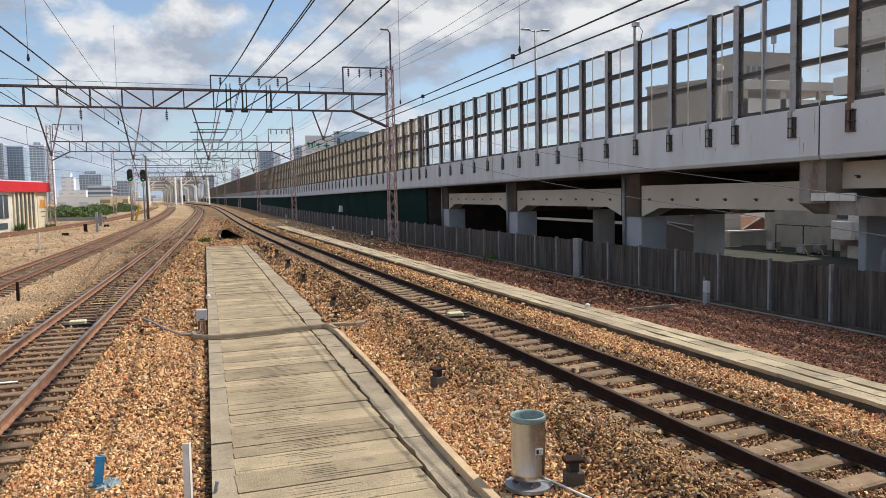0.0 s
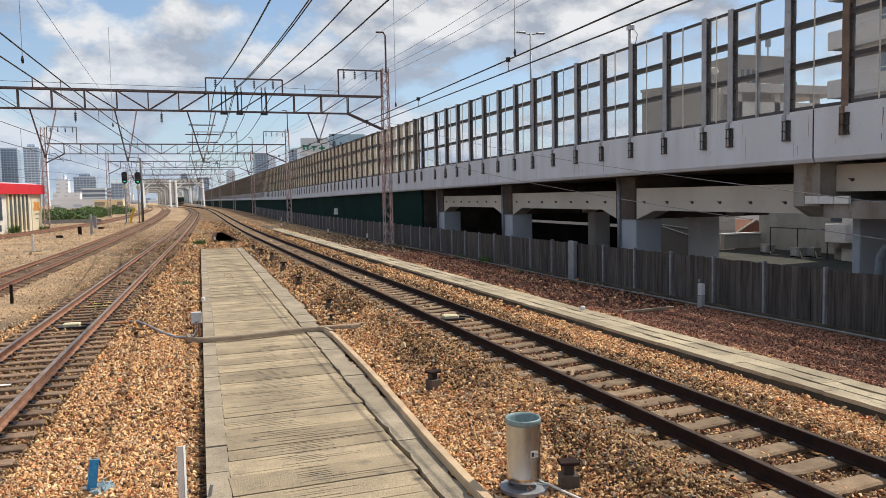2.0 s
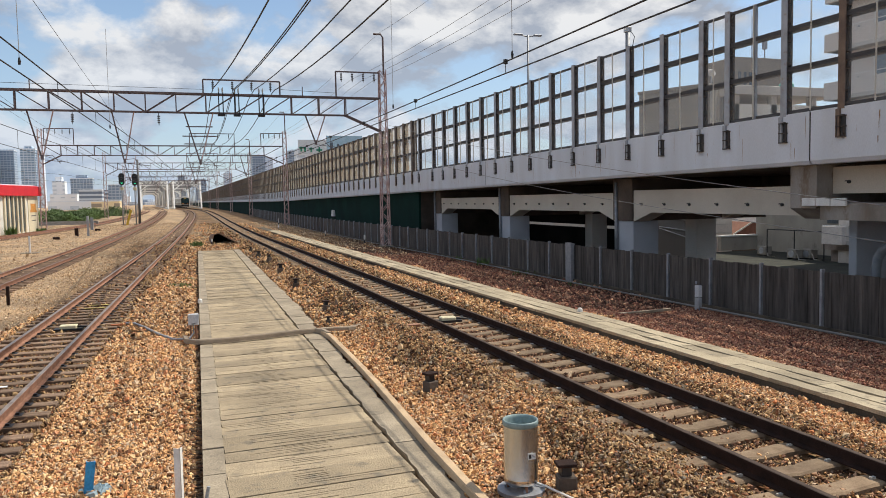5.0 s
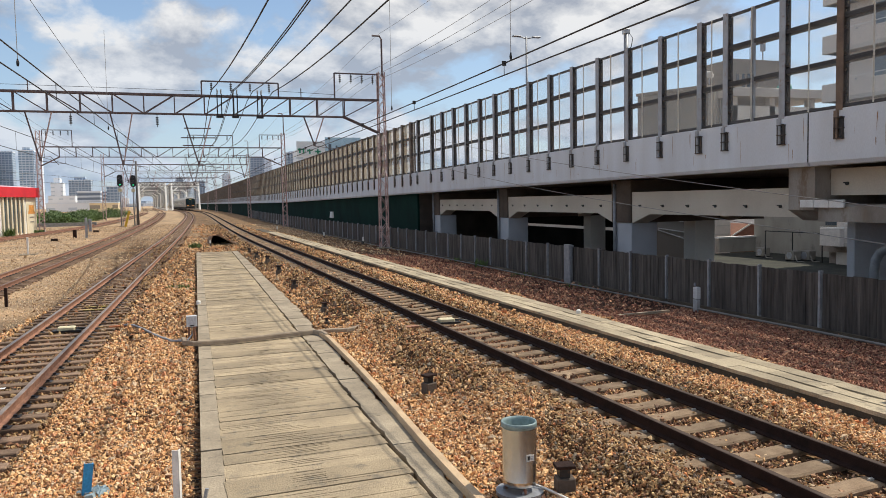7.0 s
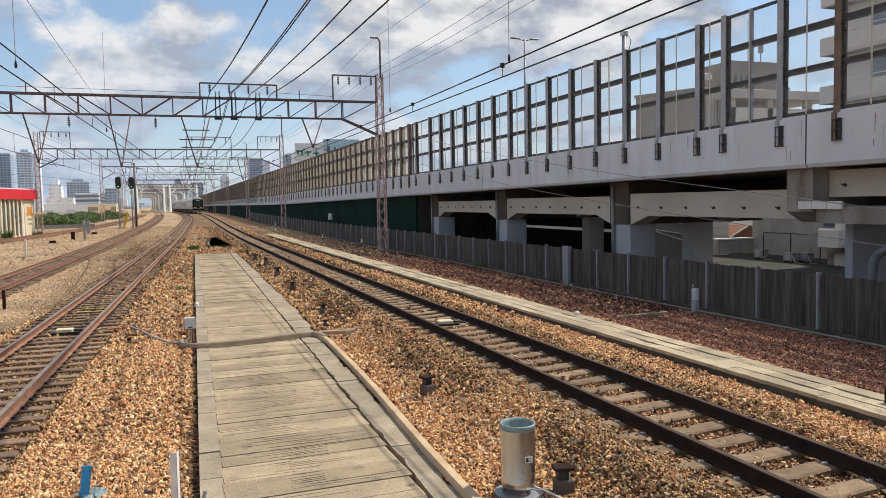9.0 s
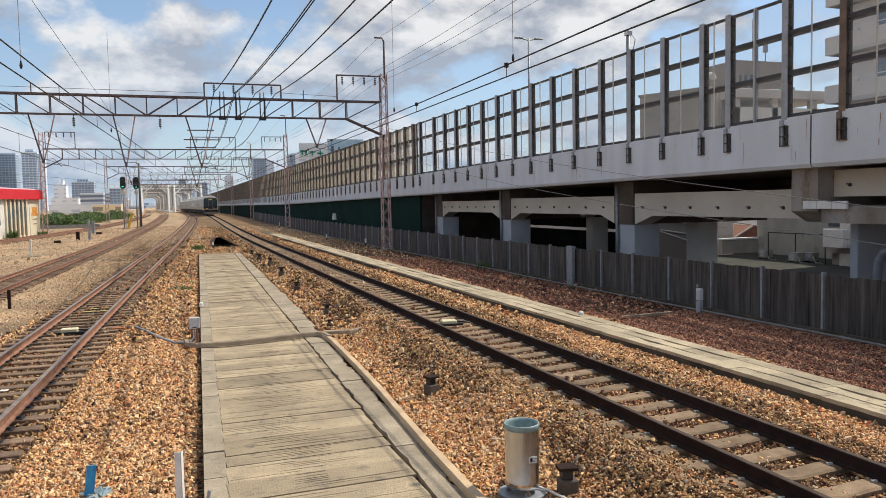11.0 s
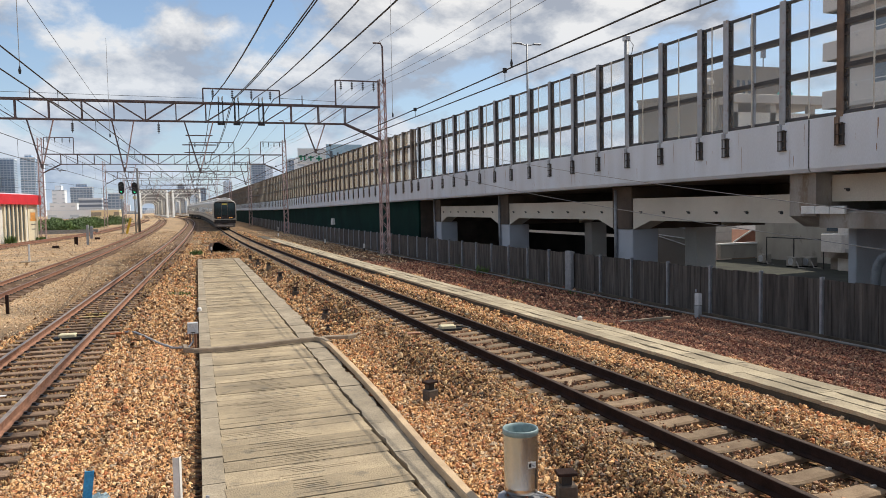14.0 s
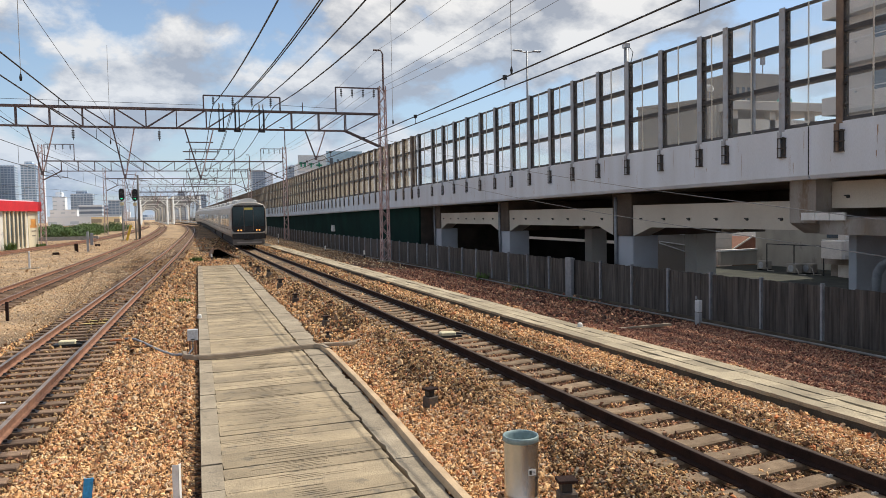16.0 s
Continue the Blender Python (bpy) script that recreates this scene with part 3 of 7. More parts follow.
def build_walkway():
    w = thing("walkway", "long weathered walkway of narrow grooved concrete slabs", "walkway", kind="structure")
    rnd = random.Random(4)
    # cross slabs with worn grooves
    y = 4.2
    while y < 46.5:
        d = rnd.uniform(0.26, 0.62)
        x0, x1 = path_left(y) + 0.245, path_crack(y) - rnd.choice((0.004, 0.012, 0.02))
        w1 = x1 - x0
        z = 0.012 + rnd.uniform(-0.007, 0.007)
        gap = rnd.choice((0.004, 0.008, 0.014))
        xs = [w1 * (f + (rnd.uniform(-0.025, 0.025) if 0 < f < 1 else 0)) for f in (0.0, 0.14, 0.27, 0.36, 0.43, 0.50, 0.57, 0.65, 0.78, 1.0)]
        ys, cut = [0.0], [None]
        yy = rnd.uniform(0.04, 0.08)
        while yy < d - gap - 0.04:
            gw = rnd.choice((0.006, 0.008, 0.012))
            ys += [yy, yy + 0.004, yy + 0.004 + gw, yy + 0.008 + gw]
            a = rnd.choice((0, 1, 2, 2, 3, 3, 4))
            c = min(8, a + rnd.choice((2, 2, 3, 4, 5)))
            cut += [None, (a, c), (a, c), None]
            yy += rnd.choice((0.045, 0.055, 0.07, 0.09))
        ys.append(d - gap)
        cut.append(None)
        nx = len(xs)
        vs = []
        for q, cc in zip(ys, cut):
            for i, x in enumerate(xs):
                deep = cc and cc[0] < i <= cc[1]
                vs.append((x, q, (-0.022 if deep else 0.0) + (-0.004 if q in (ys[0], ys[-1]) else 0) + rnd.uniform(-0.001, 0.001)))
        n = len(ys)
        fs = [(j * nx + i, j * nx + i + 1, (j + 1) * nx + i + 1, (j + 1) * nx + i) for j in range(n - 1) for i in range(nx - 1)]
        rim = [i for i in range(nx)] + [j * nx + nx - 1 for j in range(1, n)] + [(n - 1) * nx + i for i in range(nx - 2, -1, -1)] + [j * nx for j in range(n - 2, 0, -1)]
        k = len(vs)
        vs += [(vs[i][0], vs[i][1], -0.12) for i in rim]
        m = len(rim)
        fs += [(rim[i], k + i, k + (i + 1) % m, rim[(i + 1) % m]) for i in range(m)]
        part("slab", Geo().add(vs, fs), M_CONC, w, at=pose(x0, y, z, 0, 0, 1.6 + rnd.uniform(-0.2, 0.2)))
        y += d
    # edge strips
    for side in (0, 1):
        y = 4.2
        while y < 46:
            d = rnd.uniform(0.85, 1.05) if side == 0 else rnd.uniform(0.9, 1.3)
            if side == 0:
                a, b, c, e = path_left(y), path_left(y) + 0.238, path_left(y + d), path_left(y + d) + 0.238
            else:
                a, b, c, e = path_crack(y) + rnd.choice((0.006, 0.010, 0.018)), path_right(y) + rnd.uniform(-0.03, 0.02), path_crack(y + d) + rnd.choice((0.006, 0.010, 0.018)), path_right(y + d) + rnd.uniform(-0.03, 0.02)
            z = 0.016 + rnd.uniform(-0.008, 0.008)
            g = Geo()
            j = 0.006
            if side:
                # broken edge: bites out of the outer side, small chips along the crack
                m = 7
                left = [(a + (c - a) * i / m + (rnd.choice((0, 0, 0, 0, 0, 0.004, 0.01, 0.03)) if 0 < i < m else 0), y + j + (d - 2 * j) * i / m) for i in range(m + 1)]
                right = [(b + (e - b) * i / m - rnd.choice((0, 0, 0.004, 0.008, 0.012, 0.05)), y + j + (d - 2 * j) * i / m) for i in range(m + 1)]
                ring = right + left[::-1]
                k = len(ring)
                g.add([(px, py, -0.13) for px, py in ring] + [(px, py, z + rnd.uniform(-0.003, 0.001)) for px, py in ring],
                      [(i, (i + 1) % k, k + (i + 1) % k, k + i) for i in range(k)] + [(k + i, k + i + 1, 2 * k - 2 - i, 2 * k - 1 - i) for i in range(m)])
                part("edge_stone", g, M_KERB, w)
                y += d
                continue
            vs = [(a, y + j, -0.13), (b, y + j, -0.13), (e, y + d - j, -0.13), (c, y + d - j, -0.13), (a + .004, y + j + .004, z), (b - .004, y + j + .004, z), (e - .004, y + d - j - .004, z), (c + .004, y + d - j - .004, z)]
            g.add(vs, [(3, 2, 1, 0), (4, 5, 6, 7), (0, 1, 5, 4), (1, 2, 6, 5), (2, 3, 7, 6), (3, 0, 4, 7)])
            part("edge_stone", g, M_KERB, w)
            y += d


def build_duct():
    prof = [(-0.065, 0.0), (0.065, 0.0), (0.065, 0.075), (0.05, 0.10), (-0.05, 0.10), (-0.065, 0.075)]

    def run(pts, k=1.0, z=0.02, tall=1.0):
        sp = []
        for i, (x, y) in enumerate(pts):
            a, b = pts[max(i - 1, 0)], pts[min(i + 1, len(pts) - 1)]
            sp.append((x, y, z, math.atan2(b[0] - a[0], b[1] - a[1])))
        return Geo().sweep([(p * k, q * k * tall) for p, q in prof], sp)

    d = thing("cable_duct", "dusty rubber cable duct laid across and along the walkway", "cable duct")
    part("cross_run", run([(0.12, 16.35), (0.14, 15.95), (0.3, 15.75), (0.9, 15.72), (1.6, 15.85), (2.3, 16.02), (2.72, 16.1), (2.86, 15.9), (2.9, 15.5)], 0.68, 0.03, 1.35), M_DUCTSHADE, d)
    part("side_run", run([(2.86, 15.95), (2.89, 15.2), (2.86, 14), (2.82, 12.5), (2.76, 11), (2.68, 9.5), (2.60, 8), (2.56, 6.8), (2.54, 5.5)], 0.8), M_DUCT, d)
    part("branch", run([(2.86, 16.05), (3.1, 16.05), (3.4, 15.95), (3.65, 16.1), (3.85, 16.4)], 0.75, 0.05), M_DUCTSHADE, d)
    part("end_cap", Geo().tube([(3.8, 16.35, 0.13), (3.98, 16.55, 0.13)], 0.07, 8), M_BLACK, d, "black rubber end")
    part("thin_cable", Geo().tube([(0.13, 16.3, 0.06), (-0.1, 16.5, 0.03), (-0.4, 17.3, 0.03), (-0.7, 18.3, 0.04), (-0.95, 19.0, 0.05), (-1.15, 19.1, 0.05)], 0.028, 6), M_GALV, d, "thin grey cable", smooth=True)


def build_trough():
    t = thing("cable_trough", "long concrete cable trough with worn lids beside the track", "cable trough", kind="structure")
    rnd = random.Random(9)
    part("trough_wall", Geo().box(8.22, 9.08, 2, 150, -0.3, 0.012), M_TROUGHSIDE, t)
    for k, (a, b) in enumerate(((8.20, 8.50), (8.506, 8.80), (8.806, 9.10))):
        y = 3.0 + k * 0.2
        while y < 72:
            d = rnd.uniform(0.9, 1.1) * (1 if y < 40 else 3)
            gap = rnd.choice((0.002, 0.003, 0.004, 0.008))
            w, n = b - a, 6
            # worn long edges: some lids taper away and leave a long slit
            bite = rnd.choice((0, 0, 0, 0.02, 0.05, 0.075)) if k < 2 else rnd.choice((0, 0.01, 0.02))
            rough = 0.018 if k == 0 else 0.004
            left = [(rnd.uniform(0, rough), (d - gap) * i / n) for i in range(n + 1)]
            right = [(w - bite * math.sin(math.pi * i / n) ** 0.6 - rnd.uniform(0, 0.004), (d - gap) * i / n) for i in range(n + 1)]
            ring = right + left[::-1]
            m = len(ring)
            vs = [(px, py, 0.0) for px, py in ring] + [(px + (0.004 if px < w / 2 else -0.004), py, 0.055) for px, py in ring]
            fs = [(i, (i + 1) % m, m + (i + 1) % m, m + i) for i in range(m)] + [(m + i, m + i + 1, 2 * m - 2 - i, 2 * m - 1 - i) for i in range(n)]
            part("lid", Geo().add(vs, fs), M_TROUGH, t, at=pose(a + rnd.uniform(-0.004, 0.004), y, 0.016 + rnd.uniform(0, 0.008), 0, rnd.uniform(-0.6, 0.6), rnd.uniform(-0.25, 0.25)))
            y += d


build_walkway()
build_duct()
build_trough()

# ---------------------------------------------------------------- board fence


def build_fence():
    x = 13.2
    y = 5.6
    posts = [12.9 + 1.83 * k for k in range(-5, 70)]
    panel_v = Geo()
    boards = []
    n = 9
    w = 1.75 / n
    for k in range(n):
        dz = random.uniform(-0.01, 0.01)
        dx = random.uniform(0, 0.012)
        box = (dx, dx + 0.03, 0.03 + k * w, 0.03 + (k + 1) * w - 0.006, 0.0, 1.27 + dz)
        panel_v.box(*box)
        boards.append(Geo().box(*box).mesh("board", M_FENCE))
    me = panel_v.mesh("boards", M_FENCE)
    pm = Geo().box(-0.05, 0.05, -0.03, 0.03, -0.1, 1.33, 0, 0.006).mesh("post", M_GALV)
    for i, y in enumerate(posts):
        z = -0.2 + rise(y)
        f = thing("fence_panel", "dark weathered board fence panel on a galvanised post", "fence", "board fence panels", at=(x, y, z))
        if y < 46:
            for bd in boards:
                part("board", bd, None, f)
        else:
            part("board_panel", me, None, f, kind="stuff")
        part("post", pm, None, f)
        part("base_rail", Geo().box(-0.10, -0.03, 0.0, 1.83, 0.02, 0.09), M_TROUGHSIDE, f)
    f = thing("fence_panel", "wide galvanised gate post in the board fence", "fence", at=(13.1, 23.95, -0.2))
    part("post", Geo().box(-0.08, 0.05, -0.2, 0.2, -0.1, 1.36, 0, 0.01), M_GALV, f)
    single("cable_pipe", Geo().tube([(12.7, 4 + i * 4, -0.12 + rise(4 + i * 4) + 0.02 * math.sin(i)) for i in range(30)], 0.028, 6), M_PIPEGREY, "grey pipe along the foot of the fence", "pipe", smooth=True)


build_fence()

# ---------------------------------------------------------------- viaduct
VX = 15.5


def v_bottom(y):
    return 3.62 - 0.0075 * min(y, 120)


def v_top(y):
    return 4.97 - 0.0068 * min(y, 120)


def build_viaduct():
    v = thing("viaduct", "long grey concrete road viaduct on short piers", "viaduct", kind="structure")
    joints = [-6, 15.62, 37.4, 59, 81, 103, 125, 170, 215, 260, 340, 480, 800]
    for a, b in zip(joints, joints[1:]):
        g = Geo()
        prof = lambda y: [(VX, v_bottom(y) + 0.10), (VX + 0.06, v_bottom(y)), (VX + 0.5, v_bottom(y)), (VX + 0.5, v_bottom(y) + 0.35), (VX + 0.28, v_bottom(y) + 0.4), (VX + 0.28, v_top(y)), (VX, v_top(y))]
        n = 7
        vs = [(x, y, z) for y in (a + 0.026, b - 0.026) for x, z in prof(y)]
        g.add(vs, [(i, (i + 1) % n, n + (i + 1) % n, n + i) for i in range(n)] + [tuple(range(n)), tuple(range(n, 2 * n))])
        part("parapet", g, M_GREYCONC, v)
        d = Geo()
        vs = [(x, y, v_bottom(y) + z) for y in (a, b) for x, z in ((VX + 0.45, 0.02), (23.0, 0.02), (23.0, 0.36), (VX + 0.45, 0.36))]
        d.add(vs, [(0, 1, 5, 4), (1, 2, 6, 5), (2, 3, 7, 6), (3, 0, 4, 7), (0, 1, 2, 3), (4, 5, 6, 7)])
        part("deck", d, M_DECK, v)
    # piers and haunched girders
    piers = [4.4, 15.9, 25.8, 37.2, 48.0]
    for py in piers:
        for x in (16.5, 19.6):
            if py == 15.9:
                g = Geo().box(x + 1.0, x + 2.9, 15.95, 16.22, -3.0, 2.06, 0, 0.02)
            elif x < 17:
                g = Geo().box(x, x + 1.15, py - 0.6, py + 0.74, -3.0, 1.80, 0, 0.03)
            else:
                rx = 21.4 if py > 30 else 19.45
                g = Geo().box(rx, rx + 0.95, py - 0.55, py + 0.2, -3.0, 2.9, 0, 0.03)
            part("pier", g, M_PIER if x < 17 or py == 15.9 else M_SHOPPALE, v)
        if py == 15.9:
            g = Geo()
            prof = [(15.98, 3.52), (15.98, 2.36), (16.5, 2.06), (22.8, 2.06), (22.8, 3.52)]
            vs = [(x, y, z) for y in (15.85, 16.76) for x, z in prof]
            g.add(vs, [(i, (i + 1) % 5, 5 + (i + 1) % 5, 5 + i) for i in range(5)] + [tuple(range(5)), tuple(range(5, 10))])
            part("crosshead", g, M_STAINED, v, "brown-stained concrete crosshead")
            part("corbel", Geo().box(16.05, 22.8, 13.6, 15.84, 2.06, 2.5, 0, 0.05), M_STAINED, v)
            for ya in (14.86, 15.34, 15.82):
                part("bearing_plate", Geo().box(15.9, 15.98, ya, ya + 0.46, 2.43, 2.63, 0, 0.01), M_WHITE, v, "white bearing cover")
            part("bearing_beam", Geo().box(16.5, 17.1, 5.0, 13.5, 2.1, 2.6, 0, 0.02), M_DECK, v)
        else:
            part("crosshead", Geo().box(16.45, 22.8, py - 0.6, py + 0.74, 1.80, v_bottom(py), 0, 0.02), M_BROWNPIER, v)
            part("downpipe", Geo().tube([(16.42, py + 0.45, -0.2), (16.42, py + 0.45, 3.3)], 0.07, 8), M_GALV, v, smooth=True)
    for a, b in zip(piers, piers[1:]):
        for gx in (16.52, 20.6):
            end_a, end_b = a == 15.9, b == 15.9
            y0, y1 = a + (0.75 if not end_a else 0.87), b - (0.61 if not end_b else 0.06)
            zt, zb = v_bottom((a + b) / 2) - 0.5, 2.14
            if end_b:
                zt, zb = 3.44, 2.74
            hs = 1.15
            za, zc = (zb, zb) if end_b else (zb if end_a else 1.78, 1.78)
            side = [(y0, zt), (y0, za), (y0 + (0.01 if end_a or end_b else hs), zb), (y1 - (0.01 if end_b else hs), zb), (y1, zc), (y1, zt)]
            g = Geo()
            n = len(side)
            vs = [(x, y, z) for x in (gx, gx + 0.7) for y, z in side]
            g.add(vs, [(i, (i + 1) % n, n + (i + 1) % n, n + i) for i in range(n)] + [tuple(range(n)), tuple(range(n, 2 * n))])
            gd = part("girder", g, M_BEIGE, v)
            if gx < 17.0:
                k = int((y1 - y0) / 1.3)
                for i in range(k):
                    yy = y0 + (i + 0.6) * (y1 - y0) / k
                    e = Geo().tube([(gx - 0.05, yy, zb + 0.3), (gx + 0.02, yy, zb + 0.3)], 0.045, 8)
                    e.box(gx - 0.04, gx - 0.01, yy + 0.03, yy + 0.12, zb + 0.31, zb + 0.34)
                    part("lifting_eye", e, M_BLACK, gd)
    rear = Geo()
    vs = [(x, y, z) for y in (4.0, 33.4) for x, z in ((22.55, 2.2), (22.9, 2.2), (22.9, v_bottom(y) + 0.12), (22.55, v_bottom(y) + 0.12))]
    rear.add(vs, [(0, 1, 5, 4), (1, 2, 6, 5), (2, 3, 7, 6), (3, 0, 4, 7), (0, 1, 2, 3), (4, 5, 6, 7)])
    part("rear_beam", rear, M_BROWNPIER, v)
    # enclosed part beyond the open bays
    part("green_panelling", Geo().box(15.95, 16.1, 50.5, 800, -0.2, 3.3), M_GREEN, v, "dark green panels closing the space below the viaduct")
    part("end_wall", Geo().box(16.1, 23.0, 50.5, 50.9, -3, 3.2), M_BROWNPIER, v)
    # sheets added behind the bays, near-black in place of the shaded interior
    part("back_wall", Geo().box(22.9, 23.1, 33.4, 50.5, -3, 0.92), M_SHADEFILL, v)
    part("shade_screen", Geo().box(22.9, 23.1, 33.4, 50.5, 1.10, 3.4), M_SHADEFILL, v)
    for jy in joints[1:7]:
        part("joint_filler", Geo().box(VX + 0.012, VX + 0.2, jy - 0.05, jy + 0.05, v_bottom(jy) + 0.1, v_top(jy) - 0.01), M_BLACK, v)


M_STREAK = mat("rust_stain", (0.46, 0.30, 0.19), 0.9, (0.27, 0.19, 0.15), 6, 40, 0.02)


def barrier_posts():
    ys = [6.65, 8.65, 10.65, 12.65, 14.65, 16.54, 18.77, 19.96]
    y = 21.98
    while y < 48:
        ys.append(y)
        y += 2.007
    ys += [48.9]
    y = 50.4
    while y < 470:
        ys.append(y)
        y += 2.007
    return ys


def build_barrier():
    ztop = 8.05
    ys = barrier_posts()
    M_PANEL = mat("clear_barrier_panel", (0.70, 0.72, 0.72), 0.15, (0.62, 0.64, 0.64), 0.4, 20, 0.0, alpha=0.10)
    M_PANELFAR = frosted("frosted_barrier_panel", (0.66, 0.60, 0.50), 0.40)
    M_POSTBROWN = mat("rust_brown_post", (0.24, 0.165, 0.115), 0.75, (0.13, 0.09, 0.07), 3, 50, 0.1)
    M_POSTFAR = mat("dull_brown_post", (0.28, 0.235, 0.195), 0.75, (0.15, 0.12, 0.10), 3, 50, 0.1)
    # web and rear flange, a darker brown than the front flange
    M_POSTDARK = mat("dark_brown_post_web", (0.10, 0.078, 0.065), 0.8, (0.045, 0.036, 0.032), 3, 50, 0.1)
    pm = Geo()
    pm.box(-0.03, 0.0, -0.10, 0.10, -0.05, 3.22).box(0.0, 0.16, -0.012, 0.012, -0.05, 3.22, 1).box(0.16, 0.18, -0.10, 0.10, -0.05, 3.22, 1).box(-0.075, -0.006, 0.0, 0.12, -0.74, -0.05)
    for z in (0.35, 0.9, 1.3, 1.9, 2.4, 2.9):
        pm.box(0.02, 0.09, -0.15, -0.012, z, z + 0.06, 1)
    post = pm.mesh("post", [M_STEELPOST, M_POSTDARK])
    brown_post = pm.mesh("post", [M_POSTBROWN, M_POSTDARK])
    fp = Geo().box(-0.06, 0.0, -0.15, 0.15, -0.05, 3.22).box(0.0, 0.28, -0.015, 0.015, -0.05, 3.22, 1).box(0.28, 0.32, -0.12, 0.12, -0.05, 3.22, 1).box(-0.09, -0.006, -0.05, 0.14, -0.78, -0.05)
    far_post = fp.mesh("post", [M_POSTFAR, M_POSTBROWN])
    bm_ = Geo()
    for zz in (-0.75, -0.5, -0.24):
        bm_.box(-0.10, 0.0, -0.17, 0.10, zz, zz + 0.025)
    bm_.box(-0.09, -0.075, -0.17, -0.15, -0.74, -0.22).box(-0.09, -0.075, 0.07, 0.09, -0.74, -0.22)
    for zz in (-0.72, -0.27):
        bm_.tube([(-0.13, -0.13, zz + 0.05), (-0.06, -0.13, zz + 0.05)], 0.022, 6)
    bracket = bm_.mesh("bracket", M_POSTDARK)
    # flat black plate painted in for the shaded hollow of the bracket
    shade_plate = Geo().box(-0.034, -0.022, -0.15, 0.0, -0.74, -0.22).mesh("shade_plate", M_BLACK)
    for i, y in enumerate(ys):
        nxt = ys[i + 1] if i + 1 < len(ys) else y + 2
        z0 = v_top(y)
        k = (ztop - z0) / 3.18
        far = y > 49
        b = thing("noise_barrier_bay", "clear noise barrier bay with dark steel post and rails" if not far else "smoky tinted noise barrier bay with brown steel post", "noise barrier", "noise barrier bays", at=(VX + 0.02, y, z0))
        p = part("post", far_post if far else brown_post if abs(y - 14.65) < 0.1 else post, None, b, at=Matrix.Diagonal((1, 1, k, 1)))
        if y < 190:
            part("shade_plate", shade_plate, None, part("bracket", bracket, None, b, "rust-streaked steel bracket"), "black plate standing in for the dark hollow of the bracket")
            if y < 50:
                for q in range(random.choice((3, 4, 5, 6))):
                    ys_, ln, wd = random.uniform(-0.4, 1.7), random.uniform(0.08, 0.7), random.choice((0.005, 0.008, 0.012, 0.022, 0.03))
                    zt_ = random.choice((-0.1, -0.12, -0.2, -0.5, -0.8, -1.0)) if q else -0.8
                    zt_ = max(zt_, -(z0 - v_bottom(y)) + 0.15 + ln)
                    wd *= 0.5
                    rows_ = [(zt_ - ln * u, ys_ + random.uniform(-0.4, 0.4) * wd, wd * h * random.uniform(0.6, 1.2)) for u, h in ((0, 0.5), (0.12, 1.0), (0.35, 0.8), (0.6, 0.9), (0.85, 0.4), (1.0, 0.15))]
                    st = Geo().add([(-0.0235, c + e * h, z) for z, c, h in rows_ for e in (-1, 1)], [(2 * i, 2 * i + 1, 2 * i + 3, 2 * i + 2) for i in range(5)])
                    part("rust_streak", st, M_STREAK, b, "thin brown rust streak")
        d = nxt - y
        g = Geo()
        z1 = ztop - z0
        for zz, h in ((0.02, 0.07), (z1 * 0.355 - 0.01, 0.115), (z1 * 0.685 - 0.01, 0.115), (z1 - 0.05, 0.05)):
            if y < 60:
                part("rail", Geo().box(0.03 if 0.1 < h else 0.05, 0.36 if 0.1 < h else 0.20, 0.02, d - 0.02, zz, zz + h * 0.42).box(0.05, 0.16, 0.02, d - 0.02, zz + h * 0.42, zz + h * 0.6).box(0.03 if 0.1 < h else 0.05, 0.36 if 0.1 < h else 0.20, 0.02, d - 0.02, zz + h * 0.6, zz + h), M_BARRIERRAIL, b)
            else:
                g.box(0.02, 0.16, 0.02, d - 0.02, zz, zz + h * 1.6)
        if g.v:
            part("rail_set", g, M_BARRIERRAIL, b, kind="stuff")
        pn = part("panel", Geo().box(0.075, 0.09, 0.02, d - 0.02, 0.05, z1 - 0.03), M_PANELFAR if far else M_PANEL, b, "transparent panel")
        if y < 60:
            yy = d * 0.52
            if abs(y - 16.54) < 0.1:
                part("strut", Geo().box(0.02, 0.1, d * 0.5, d * 0.5 + 0.09, 0.0, z1), M_STEELPOST, b)
            strands = Geo()
            turns = 150
            for ph in (0.0, math.pi):
                strands.tube([(-0.01 + 0.014 * math.cos(j * 0.75 + ph), yy + 0.014 * math.sin(j * 0.75 + ph), 0.02 + (z1 - 0.04) * j / turns) for j in range(turns + 1)], 0.0125 + 0.002 * (i % 2), 4)
            part("rope", strands, M_ROPE, b, "pale twisted rope")


build_viaduct()
build_barrier()

# ---------------------------------------------------------------- overhead line


def lattice_mast(height, arm=True, w=0.5):
    g = Geo()
    h = w / 2
    top = w * 0.38
    def c(z, sx, sy):
        k = h + (top - h) * z / height
        return (sx * k, sy * k, z)
    for sx in (-1, 1):
        for sy in (-1, 1):
            g.bar(c(0, sx, sy), c(height, sx, sy), 0.06)
    n = int(height / 0.55)
    for i in range(n):
        a, b = height * i / n, height * (i + 1) / n
        s = 1 if i % 2 else -1
        for q in (-1, 1):
            g.bar(c(a, s, q), c(b, -s, q), 0.035)
            g.bar(c(a, q, s), c(b, q, -s), 0.035)
    return g


